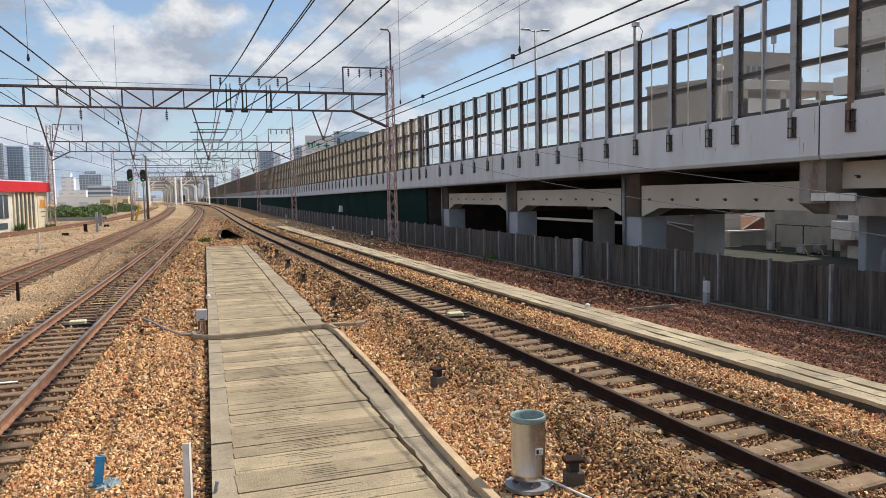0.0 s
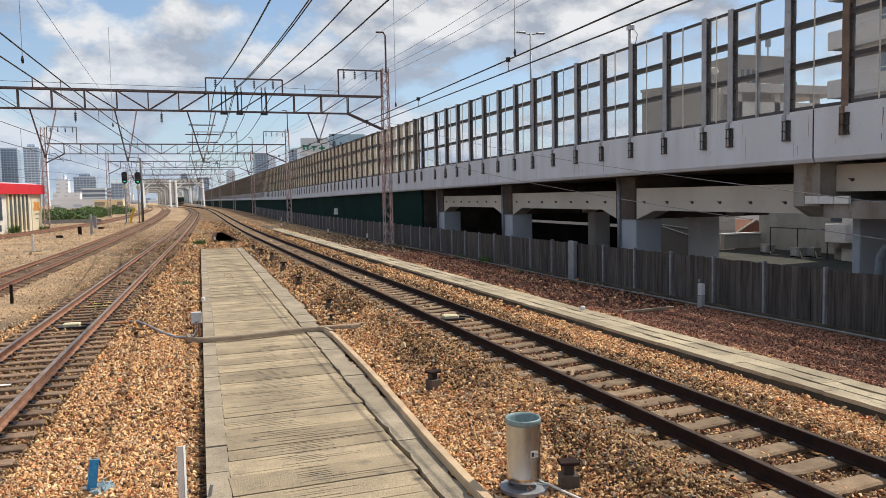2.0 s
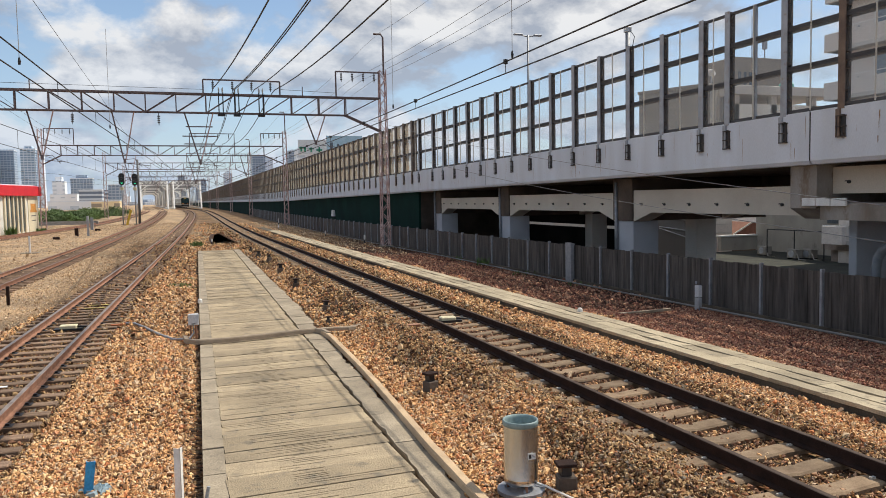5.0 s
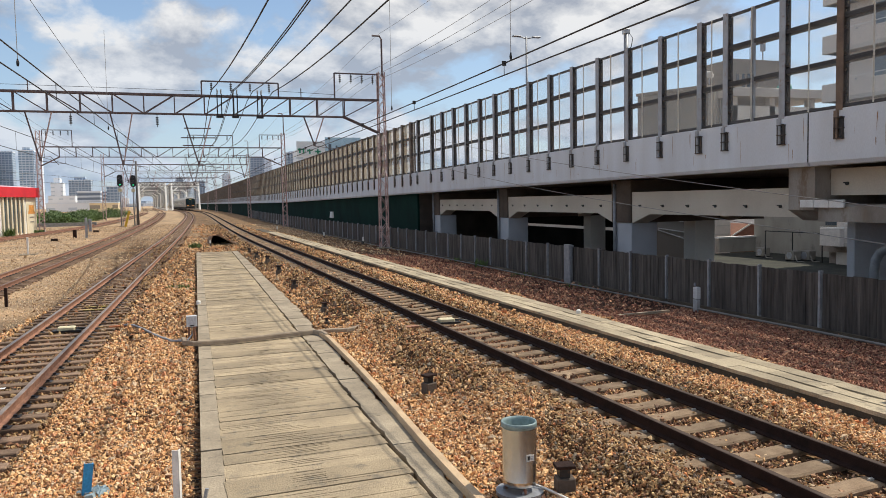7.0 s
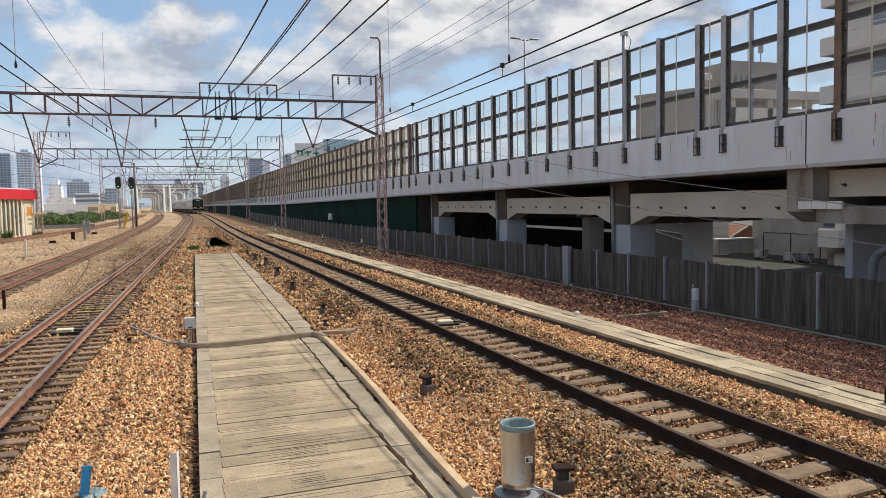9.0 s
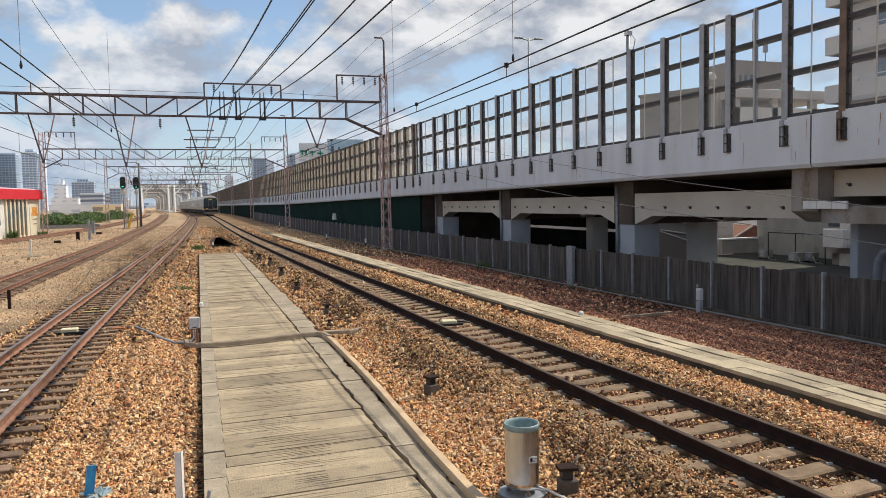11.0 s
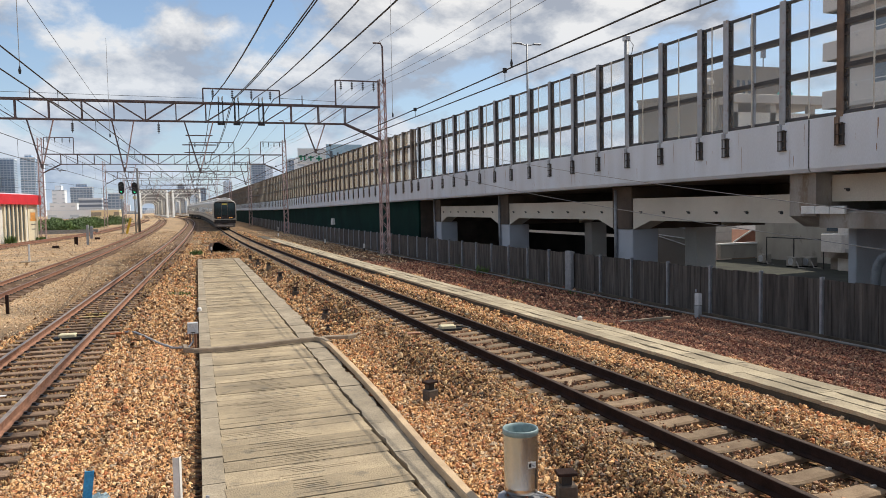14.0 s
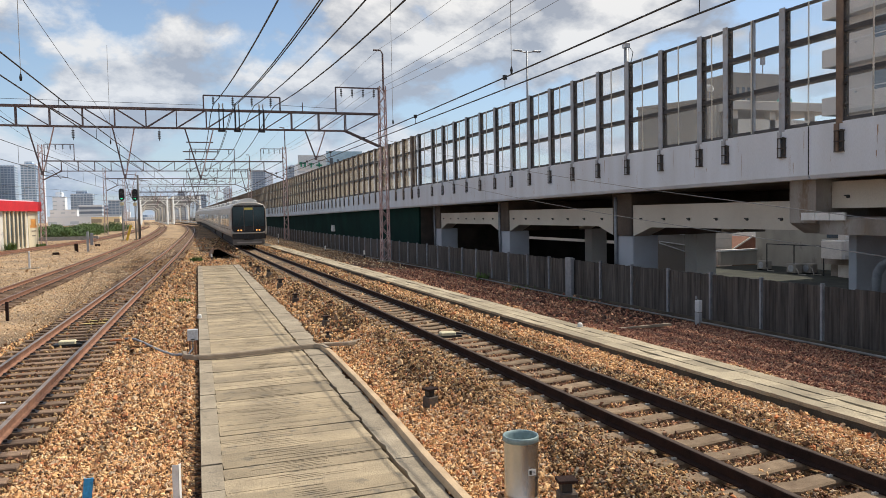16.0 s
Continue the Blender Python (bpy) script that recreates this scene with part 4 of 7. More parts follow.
def build_gantry(y, x0, x1, mast_tall, frames, vees, pole=True, detail=True, zt=9.1):
    zr = rise(y)
    g = thing("overhead_gantry", "brown steel truss gantry over the tracks on pale rusty lattice masts", "overhead gantry", "overhead gantries", at=(0, y, zr))
    for x, h in ((x0, 11.1), (x1, 11.1)):
        part("mast", lattice_mast(h), M_LATTICE, g, "pale pink rust-flecked lattice mast", at=(x, 0, -0.25))
        part("footing", Geo().box(x - 0.4, x + 0.4, -0.4, 0.4, -0.6, -0.14, 0, 0.03), M_KERB, g)
    if pole:
        part("top_pipe", Geo().tube([(x1 + 0.1, 0, 10.6), (x1 + 0.1, 0, 12.9), (x1 - 0.02, 0, 13.1), (x1 - 0.5, 0, 13.1)], 0.06, 6), M_TRUSS, g)
    zb = zt - 1.08
    for q in (-0.2, 0.2):
        t = Geo()
        t.bar((x0 + 0.2, q, zt), (x1 - 0.2, q, zt), 0.10)
        t.bar((x0 + 2.0, q, zb), (x1 - 2.4, q, zb), 0.07)
        t.bar((x0 + 2.0, q, zb), (x0 + 0.2, q, zb - 0.95), 0.09)
        t.bar((x1 - 2.4, q, zb), (x1 - 0.2, q, zb - 0.95), 0.09)
        n = int(round((x1 - x0 - 4.4) / 1.68))
        mid = n // 2
        for i in range(n + 1):
            xa = x0 + 2.0 + (x1 - x0 - 4.4) * i / n
            xb = x0 + 2.0 + (x1 - x0 - 4.4) * (i + 1) / n
            t.bar((xa, q, zb), (xa, q, zt), 0.06)
            if i < n:
                if i < mid:
                    t.bar((xa, q, zt), (xb, q, zb), 0.05)
                else:
                    t.bar((xa, q, zb), (xb, q, zt), 0.05)
        t.bar((x0 + 2.0, q, zb), (x0 + 0.3, q, zt), 0.06)
        t.bar((x1 - 2.4, q, zb), (x1 - 0.3, q, zt), 0.06)
        part("truss", t, M_TRUSS, g)
    lace = Geo()
    for i in range(int((x1 - x0) / 1.0)):
        lace.bar((x0 + i, -0.2 if i % 2 else 0.2, zt), (x0 + i + 1, 0.2 if i % 2 else -0.2, zt), 0.04)
    part("lacing", lace, M_TRUSS, g)
    for a, b, z in frames:
        fr = Geo()
        for xx in (a, b):
            fr.bar((xx, 0, zt), (xx, 0, z), 0.08)
        fr.bar((a, 0, z), (b, 0, z), 0.08)
        part("top_frame", fr, M_TRUSS, g)
        for i in range(4):
            ins = Geo()
            xi = a + (b - a) * (i + 0.5) / 4
            for k in range(4):
                ins.tube([(xi, 0, z - 0.12 - 0.11 * k), (xi, 0, z - 0.18 - 0.11 * k)], 0.07, 8)
            ins.tube([(xi, 0, z), (xi, 0, z - 0.62)], 0.02, 5)
            part("insulator", ins, M_INSUL, g)
    for x, depth, spread in vees:
        v = Geo()
        v.bar((x - spread, 0, zb), (x - 0.05, 0, zb - depth), 0.075)
        v.box(x - 0.07, x + 0.07, -0.06, 0.06, zb - depth - 0.2, zb - depth + 0.05)
        # right leg takes the paler mast colour, standing in for sunlight on it
        part("bracket_leg", Geo().bar((x + spread, 0, zb), (x + 0.06, 0, zb - depth), 0.065), M_LATTICE if depth != 3.0 else M_TRUSS, g)
        if y < 93 and 1 < x < 3:
            for dz, hw in ((0.8, 0.75), (1.35, 0.95), (1.8, 0.85)):
                v.bar((x - hw, 0, zb - dz), (x + hw, 0, zb - dz), 0.06)
        part("drop_bracket", v, M_TRUSS, g)
        arm = Geo()
        arm.tube([(x, 0, zb - depth), (x + 0.5, 0, zb - depth + 0.05), (x + 0.9, 0, zb - depth - 0.4)], 0.018, 5)
        arm.tube([(x, 0, zb - depth - 0.2), (x + 1.3, 0, zb - depth - 0.35)], 0.016, 5)
        part("steady_arm", arm, M_TRUSS, g)
    if y < 50:
        for a, b in ((x0, 1.89), (6.31, 9.73)):
            part("earth_wire", Geo().tube([(a, 0.1, zt + 0.42), ((a + b) / 2, 0.1, zt + 0.36), (b, 0.1, zt + 0.30)], 0.012, 5), M_WIRE, g)
            part("wire_stub", Geo().tube([((a * 0.6 + b * 0.4), 0.1, zt), ((a * 0.6 + b * 0.4), 0.1, zt + 0.62)], 0.03, 6), M_TRUSS, g)
        for xh in (-5.1, -0.6):
            hi = Geo().tube([(xh, 0, zb), (xh, 0, zb - 0.75)], 0.02, 5)
            for k in range(4):
                hi.tube([(xh, 0, zb - 0.2 - 0.12 * k), (xh, 0, zb - 0.27 - 0.12 * k)], 0.075, 8)
            part("hanging_insulator", hi, M_INSUL, g)
        for xe in (2.85, 3.75, 5.15):
            eq = Geo().bar((xe - 0.12, -0.28, zb - 0.15), (xe - 0.12, -0.28, zt + 0.12), 0.06).bar((xe + 0.12, -0.28, zb - 0.15), (xe + 0.12, -0.28, zt + 0.12), 0.06)
            eq.box(xe - 0.2, xe + 0.2, -0.36, -0.2, zb - 0.2, zb - 0.08)
            part("switch_frame", eq, M_BLACK, g, "dark hanging switch frame")
            for dx in (-0.1, 0.1):
                part("post_insulator", Geo().tube([(xe + dx, -0.28, zt + 0.1), (xe + dx, -0.28, zt + 0.3), (xe + dx * 1.3, -0.28, zt + 0.40)], [0.04, 0.05, 0.02], 8), M_LIGHTPORCELAIN, g)
    return g


M_LIGHTPORCELAIN = mat("grey_porcelain", (0.46, 0.48, 0.48), 0.3, bump=0)


def build_overhead():
    build_gantry(47.3, -13.2, 12.68, 11, [(1.89, 6.31, 9.96), (9.73, 12.5, 10.7)], [(-6.7, 2.5, 0.66), (-2.5, 2.7, 0.58), (1.6, 2.75, 0.8), (8.4, 1.6, 0.62)])
    build_gantry(92.0, -13.2, 12.62, 11, [(2.0, 6.9, 10.5), (9.9, 12.4, 10.6), (-12.8, -9.9, 10.9)], [(-4.4, 2.6, 0.7), (2.5, 3.0, 0.8), (8.1, 2.2, 0.6)])
    build_gantry(137.0, -10.4, 12.7, 11, [(2.4, 7.4, 10.7), (9.9, 12.4, 10.6)], [(-3, 2.4, 0.7), (2.6, 2.8, 0.7), (7.0, 2.3, 0.6)])
    build_gantry(180.0, -9.9, 12.4, 11, [(2.4, 7.4, 10.7)], [(-3, 2.4, 0.7), (2.9, 2.8, 0.7), (7.0, 2.3, 0.6)])
    build_gantry(222.0, -12.0, 11.6, 11, [(2.4, 7.4, 10.7)], [(-4, 2.4, 0.7), (2.3, 2.8, 0.7), (6.2, 2.3, 0.6)])
    build_gantry(258.0, -13.0, 11.0, 11, [(1.4, 5.4, 10.7)], [(-5, 2.4, 0.7), (5.0, 2.3, 0.6)])


def wire_line(name, pts_fn, ys, r, material, label, hang=None):
    w = single(name, Geo().tube([pts_fn(y) for y in ys], r, 5), material, label, "overhead wire", "overhead wires", smooth=True)
    return w


def sag(y, span=44.7, first=47.3, amount=0.5):
    t = ((y - first) / span) % 1.0
    return -4 * amount * t * (1 - t)


def build_wires():
    ys = [-30 + 4 * i for i in range(70)]
    # contact and carrier wire above each track
    for path, off, zc, zm in ((track_right, 0.05, 5.10, 5.40), (track_mid, 0.1, 5.15, 5.62), (track_left, 0.0, 5.15, 6.0), (track_far, 0.0, 5.2, 6.0)):
        t = thing("overhead_line", "contact wire hung by droppers from its carrier wire", "overhead wire", "overhead wires")
        part("contact_wire", Geo().tube([(path(y) + off, y, zc + rise(y)) for y in ys], 0.013, 5), M_WIRE, t, smooth=True)
        part("carrier_wire", Geo().tube([(path(y) + off, y, zm + rise(y) + sag(y, amount=0.12)) for y in ys], 0.014, 5), M_WIRE, t, smooth=True)
        y = 2.0
        while y < 150:
            zt = zm + sag(y, amount=0.12) + rise(y)
            dr = Geo().tube([(path(y) + off, y, zc + rise(y)), (path(y) + off, y, zt)], 0.007, 4)
            if path is track_right:
                dr.tube([(path(y) + off, y, zt - 0.04), (path(y) + off, y, zt + 0.04)], 0.045, 6)
            part("dropper", dr, M_WIRE, t)
            y += 5.6
    for x, r, lean in ((2.35, 0.027, 0.0195), (3.5, 0.022, 0.0165), (3.58, 0.022, 0.0165), (4.65, 0.024, 0.018), (5.8, 0.027, 0.0135)):
        wire_line("feeder_wire", lambda y: (x + (lean * (47.3 - y) if y < 47.3 else 0.02 * min(60, y - 47.3)), y, 9.35 + rise(y) + sag(y, amount=0.75)), ys, r, M_WIRE, "heavy black feeder wire hung below the gantry frames")
    for x, z, a in ((10.4, 10.1, 0.6), (11.1, 10.1, 0.6), (11.8, 10.1, 0.6), (12.2, 12.95, 0.6), (-3.7, 9.0, 0.1), (-9.5, 9.6, 0.5), (-10.2, 9.6, 0.5)):
        wire_line("thin_wire", lambda y: (x, y, z + sag(y, amount=a)), ys, 0.009, M_PALEWIRE if x > 0 else M_WIRE, "thin wire strung from mast to mast")
    for za, zb, ex in ((7.5, 2.48, 0.0), (5.9, 1.72, 0.0)):
        pts = [(12.7 + (14.0 - 12.7) * i / 12, 47.0 + (12.0 - 47.0) * i / 12, za + (zb - za) * i / 12 - 0.35 * math.sin(math.pi * i / 12)) for i in range(-1, 14)]
        single("span_wire", Geo().tube(pts, 0.010, 5), M_PALEWIRE, "pale span wire running past the viaduct", "overhead wire", smooth=True)
    for path, y, top in ((track_right, 12.9, 8.9), (track_right, 20.9, 9.0), (track_mid, 15.6, 9.2), (track_mid, 28.0, 8.6)):
        h = thing("wire_hanger", "thin hanger with a small weight on the carrier wire", "wire hanger")
        part("line", Geo().tube([(path(y) + 0.05, y, 5.36), (path(y) + 0.05, y, top)], 0.006, 4), M_PALEWIRE, h)
        part("weight", Geo().tube([(path(y) + 0.05, y, 5.33), (path(y) + 0.05, y, 5.39), (path(y) + 0.05, y, 5.46)], [0.018, 0.028, 0.012], 8), M_BLACK, h)


build_overhead()
build_wires()

# ---------------------------------------------------------------- truss bridges


def build_bridge(xa, xb, slope, y0, label):
    """One through-truss span: portals, lattice struts, side trusses, deck."""
    b = thing("truss_bridge", label, "truss bridge", "truss bridges", at=(0, y0, 0.5), turn=math.degrees(math.atan(-slope)))
    n, L, H = 9, 8.2, 9.6
    run = L * 0.6

    def lattice(lo, hi, y, t):
        """A cross beam of two chords with crossed lacing between the trusses."""
        g = Geo()
        g.bar((xa, y(lo), lo), (xb, y(lo), lo), t)
        g.bar((xa, y(hi), hi), (xb, y(hi), hi), t)
        m = 7
        for i in range(m):
            p, q = xa + (xb - xa) * i / m, xa + (xb - xa) * (i + 1) / m
            g.bar((p, y(lo), lo), (q, y(hi), hi), t * 0.5)
            g.bar((p, y(hi), hi), (q, y(lo), lo), t * 0.5)
        return g

    for x in (xa, xb):
        for name, z, a, c, w, h in (("bottom_chord", 0.4, 0, n * L, 0.35, 0.7), ("top_chord", H, run, n * L - run, 0.42, 0.5)):
            part(name, Geo().bar((x, a, z), (x, c, z), w, h), M_TRUSSWHITE, b)
        for i in range(1, n):
            part("hanger", Geo().bar((x, i * L, 0.4), (x, i * L, H), 0.13), M_TRUSSWHITE if i < 3 else M_TRUSSSHADE, b)
            if i < n - 1:
                up = i < n // 2
                part("diagonal", Geo().bar((x, i * L, H if up else 0.4), (x, (i + 1) * L, 0.4 if up else H), 0.10), M_TRUSSWHITE if i < 2 else M_TRUSSSHADE, b)
        for a, c in ((0, run), (n * L, n * L - run)):
            part("end_post", Geo().bar((x, a, 0.2), (x, c, H + 0.2), 0.46, 0.5), M_TRUSSWHITE, b)
    for i in range(1, n):
        part("sway_frame", lattice(H - 1.1, H, lambda z: i * L, 0.15), M_TRUSSSHADE, b)
        for s, x in ((1, xa), (-1, xb)):
            part("knee_brace", Geo().bar((x, i * L, H - 2.6), (x + s * 1.6, i * L, H - 1.1), 0.14), M_TRUSSSHADE, b)
        if i < n - 1:
            part("wind_brace", Geo().bar((xa, i * L, H), (xb, (i + 1) * L, H), 0.1).bar((xb, i * L, H), (xa, (i + 1) * L, H), 0.1), M_TRUSSSHADE, b)
    # portals lie in the sloping plane of the end posts
    for near in (True, False):
        lie = lambda z: (run * z / H) if near else n * L - run * z / H
        part("portal", lattice(H - 1.35, H + 0.1, lie, 0.26), M_TRUSSWHITE, b)
        for s, x in ((1, xa), (-1, xb)):
            part("portal_brace", Geo().bar((x, lie(H - 3.2), H - 3.2), (x + s * 2.1, lie(H - 1.35), H - 1.35), 0.24), M_TRUSSWHITE, b)
    part("deck", Geo().box(xa + 0.3, xb - 0.3, 0.5, n * L, -0.6, -0.25), M_DECK, b)
    for x in (xa + 0.9, xb - 0.9):
        part("walk_rail", Geo().box(x - 0.03, x + 0.03, 1.0, n * L, 1.15, 1.25).box(x - 0.03, x + 0.03, 1.0, n * L, 0.7, 0.76), M_TRUSS, b)


# bridge white greyed down to paint shade onto the inner members
M_TRUSSSHADE = mat("shaded_white_bridge_paint", (0.42, 0.42, 0.405), 0.7, (0.27, 0.265, 0.25), 0.6, 10, 0.05)
for k in range(4):
    build_bridge(0.3 - 2.73 * k, 9.0 - 2.73 * k, -0.035, 272 + 76 * k, "white riveted steel truss span of a railway bridge")
    build_bridge(-10.0 - 2.6 * k, -1.6 - 2.6 * k, -0.035, 272 + 76 * k, "white steel truss span beside the main crossing")

# ---------------------------------------------------------------- train
M_STEEL = mat("brushed_stainless_side", (0.47, 0.44, 0.39), 0.42, (0.40, 0.375, 0.335), 2, 60, 0.03, metal=0.35, local=True)
M_ROOF = mat("light_grey_roof", (0.66, 0.66, 0.64), 0.7, (0.52, 0.51, 0.49), 1, 30, 0.05, local=True)
M_UNDER = mat("dusty_dark_underframe", (0.04, 0.036, 0.034), 0.9, (0.02, 0.02, 0.02), 2, 30, 0.1, local=True)
M_DARKGLASS = mat("dark_train_glass", (0.024, 0.058, 0.066), 0.05, (0.013, 0.03, 0.035), 1, 10, 0, local=True)
M_MASK = mat("gloss_black_mask", (0.012, 0.012, 0.014), 0.25, bump=0, local=True)
M_SKIRT = mat("grey_brown_skirt", (0.20, 0.18, 0.16), 0.7, (0.13, 0.115, 0.10), 2, 40, 0.1, local=True)
M_HEADLIGHT = glow("warm_headlight", (1.0, 0.42, 0.10), 1.3)
M_DISPLAY = glow("amber_display", (0.6, 0.5, 0.12), 0.12)
CAR = 20.0


def car_section():
    """Half-open body outline (x, z), floor to roof."""
    s = [(-1.36, 1.0), (-1.47, 1.25), (-1.475, 2.0), (-1.465, 3.0), (-1.42, 3.38), (-1.26, 3.64), (-0.8, 3.82), (-0.3, 3.88)]
    return s + [(-x, z) for x, z in reversed(s)]


def build_car(front):
    label = "stainless steel commuter train car with black masked front and lit headlights" if front else "stainless steel commuter train car with dark windows"
    c = thing("train_car", label, "train car", "train cars")
    h = CAR / 2 - 0.25
    sec = car_section()
    yf = -h
    g = Geo()
    n = len(sec)
    slots = [1 if i in (4, 5, 6, 7, 8, 9, 10) else 0 for i in range(n)]
    g.sweep(sec, [(0, yf + (0.35 if front else 0), 0, 0), (0, h, 0, 0)], 0, slots)
    if front:
        # rounded nose
        k = len(g.v)
        rings = [(0.35, 1.0), (0.12, 0.985), (0.03, 0.955)]
        vs = []
        for dy, sc in rings:
            vs += [(x * sc, yf + dy, 2.3 + (z - 2.3) * sc) for x, z in sec]
        fs = [(r * n + i, r * n + (i + 1) % n, (r + 1) * n + (i + 1) % n, (r + 1) * n + i) for r in range(2) for i in range(n)]
        fs.append(tuple(range(2 * n, 3 * n)))
        g.add(vs, fs)
    part("body", g, [M_STEEL, M_ROOF], c)
    # doors and windows along both sides
    for s in (-1, 1):
        for i in range(4):
            yd = -h + 2.35 + i * (2 * h - 4.7) / 3
            d = part("side_door", Geo().box(min(s * 1.476, s * 1.49), max(s * 1.476, s * 1.49), yd - 0.65, yd + 0.65, 1.12, 2.95), M_STEEL, c)
            for o in (-0.33, 0.33):
                part("door_glass", Geo().box(min(s * 1.486, s * 1.497), max(s * 1.486, s * 1.497), yd + o - 0.22, yd + o + 0.22, 1.9, 2.72), M_DARKGLASS, d)
            if i < 3:
                yw = yd + (2 * h - 4.7) / 6
                part("side_window", Geo().box(min(s * 1.474, s * 1.485), max(s * 1.474, s * 1.485), yw - 1.05, yw + 1.05, 1.85, 2.85), M_DARKGLASS, c)
        part("stripe", Geo().box(min(s * 1.475, s * 1.4795), max(s * 1.475, s * 1.4795), -h + 0.4, h - 0.1, 1.55, 1.66), M_SKIRT, c)
    part("underframe", Geo().box(-1.2, 1.2, -h + 1.2, h - 1.0, 0.35, 1.0), M_UNDER, c)
    for yb in (-6.9, 6.9):
        bo = part("bogie", Geo().box(-1.05, 1.05, yb - 1.4, yb + 1.4, 0.30, 0.72, 0, 0.05), M_UNDER, c)
        for yw in (-1.05, 1.05):
            for x in (-0.566, 0.566):
                part("wheel", Geo().tube([(x - 0.06, yb + yw, 0.43), (x + 0.06, yb + yw, 0.43)], 0.42, 16), M_UNDER, bo)
    for yy in (-5, 4.2):
        part("roof_unit", Geo().box(-0.95, 0.95, yy - 1.9, yy + 1.9, 3.75, 4.12, 0, 0.12), M_ROOF, c)
    if front:
        q = yf - 0.004
        m = Geo()
        pr = [(-1.30, 1.36), (1.30, 1.36), (1.37, 1.7), (1.35, 3.32), (1.20, 3.60), (-1.20, 3.60), (-1.35, 3.32), (-1.37, 1.7)]
        vs = [(x, yf + 0.06, z) for x, z in pr] + [(x * 0.985, yf - 0.005, 2.25 + (z - 2.25) * 0.985) for x, z in pr]
        m.add(vs, [(i, (i + 1) % 8, 8 + (i + 1) % 8, 8 + i) for i in range(8)] + [tuple(range(8, 16))])
        part("front_mask", m, M_MASK, c, "gloss black front mask")
        for a, b in ((-1.26, -0.40), (-0.34, 0.34), (0.40, 1.26)):
            part("windscreen", Geo().box(a, b, yf - 0.02, yf, 1.85, 3.44), M_DARKGLASS, c)
        part("destination_display", Geo().box(-0.34, 0.34, yf - 0.03, yf - 0.015, 3.22, 3.40), M_DISPLAY, c, "amber destination display")
        for s in (-1, 1):
            for o in (0.62, 0.86):
                part("headlight", Geo().tube([(s * o, yf - 0.02, 1.53), (s * o, yf - 0.05, 1.53)], 0.066, 12), M_HEADLIGHT, c, "lit amber headlight")
        band = Geo().box(-1.15, 1.15, yf - 0.03, yf + 0.1, 1.26, 1.36, 0, 0.02)
        for s in (-1, 1):
            band.bar((s * 1.15, yf + 0.02, 1.31), (s * 1.42, yf + 0.05, 1.52), 0.12, 0.10)
        part("front_band", band, M_STEEL, c, "bright steel band bent up at its ends")
        part("lower_front", Geo().box(-1.36, 1.36, yf + 0.0, yf + 0.3, 0.80, 1.26, 0, 0.05), M_MASK, c, "black lower front")
        part("skirt", Geo().box(-1.30, 1.30, yf - 0.02, yf + 0.5, 0.30, 0.78, 0, 0.08), M_SKIRT, c, "brown-grey snow plough skirt")
        for s in (-1, 1):
            part("wiper", Geo().bar((s * 0.9, yf - 0.03, 1.88), (s * 0.55, yf - 0.03, 2.7), 0.03), M_BLACK, c)
            part("corner_pillar", Geo().box(min(s * 0.36, s * 0.40), max(s * 0.36, s * 0.40), yf - 0.024, yf - 0.004, 1.5, 3.5), M_SKIRT, c)
        part("coupler", Geo().tube([(0, yf + 0.1, 0.95), (0, yf - 0.35, 0.95)], 0.13, 8), M_BLACK, c)
        part("coupler_pocket", Geo().box(-0.4, 0.4, yf - 0.035, yf - 0.01, 0.78, 1.2), M_BLACK, c)
        part("step_bar", Geo().box(-1.0, 1.0, yf - 0.06, yf - 0.01, 0.46, 0.56), M_STEEL, c)
        fair = Geo()
        arc = [(0.80 * math.cos(math.pi * k / 12), 3.68 + 0.52 * math.sin(math.pi * k / 12)) for k in range(13)]
        fair.sweep([(x, z) for x, z in arc], [(0, yf + 0.4, 0, 0), (0, yf + 2.6, 0, 0)])
        part("roof_fairing", fair, M_WHITE, c, "white rounded roof fairing")
    return c


FRONT = [(0.0, 392.0), (4.0, 310.0), (6.5, 259.0), (9.0, 207.5), (11.5, 157.0), (14.0, 104.5), (15.0, 84.8), (16.0, 65.5)]
front_at = glide(FRONT)
cars = [build_car(True)] + [build_car(False) for _ in range(6)]


def motions():
    times = [i * 0.5 for i in range(33)]
    for k, car in enumerate(cars):
        rows = []
        for t in times:
            yc = front_at(t) + CAR / 2 - 0.25 + k * CAR
            ya, yb = yc - 6.9, yc + 6.9
            dx = track_right(yb) - track_right(ya)
            dz = rise(yb) - rise(ya)
            head = math.degrees(math.atan2(dx, 13.8))
            rows.append((t, pose((track_right(ya) + track_right(yb)) / 2, yc, (rise(ya) + rise(yb)) / 2 + 0.16, math.degrees(math.atan2(dz, 13.8)), 0, -head)))
        walk(car, rows)


# ---------------------------------------------------------------- things on the ballast


def disc(x, y, z0, z1, r, n=20, r1=None):
    return Geo().tube([(x, y, z0), (x, y, z1)], [r, r1 if r1 is not None else r], n)


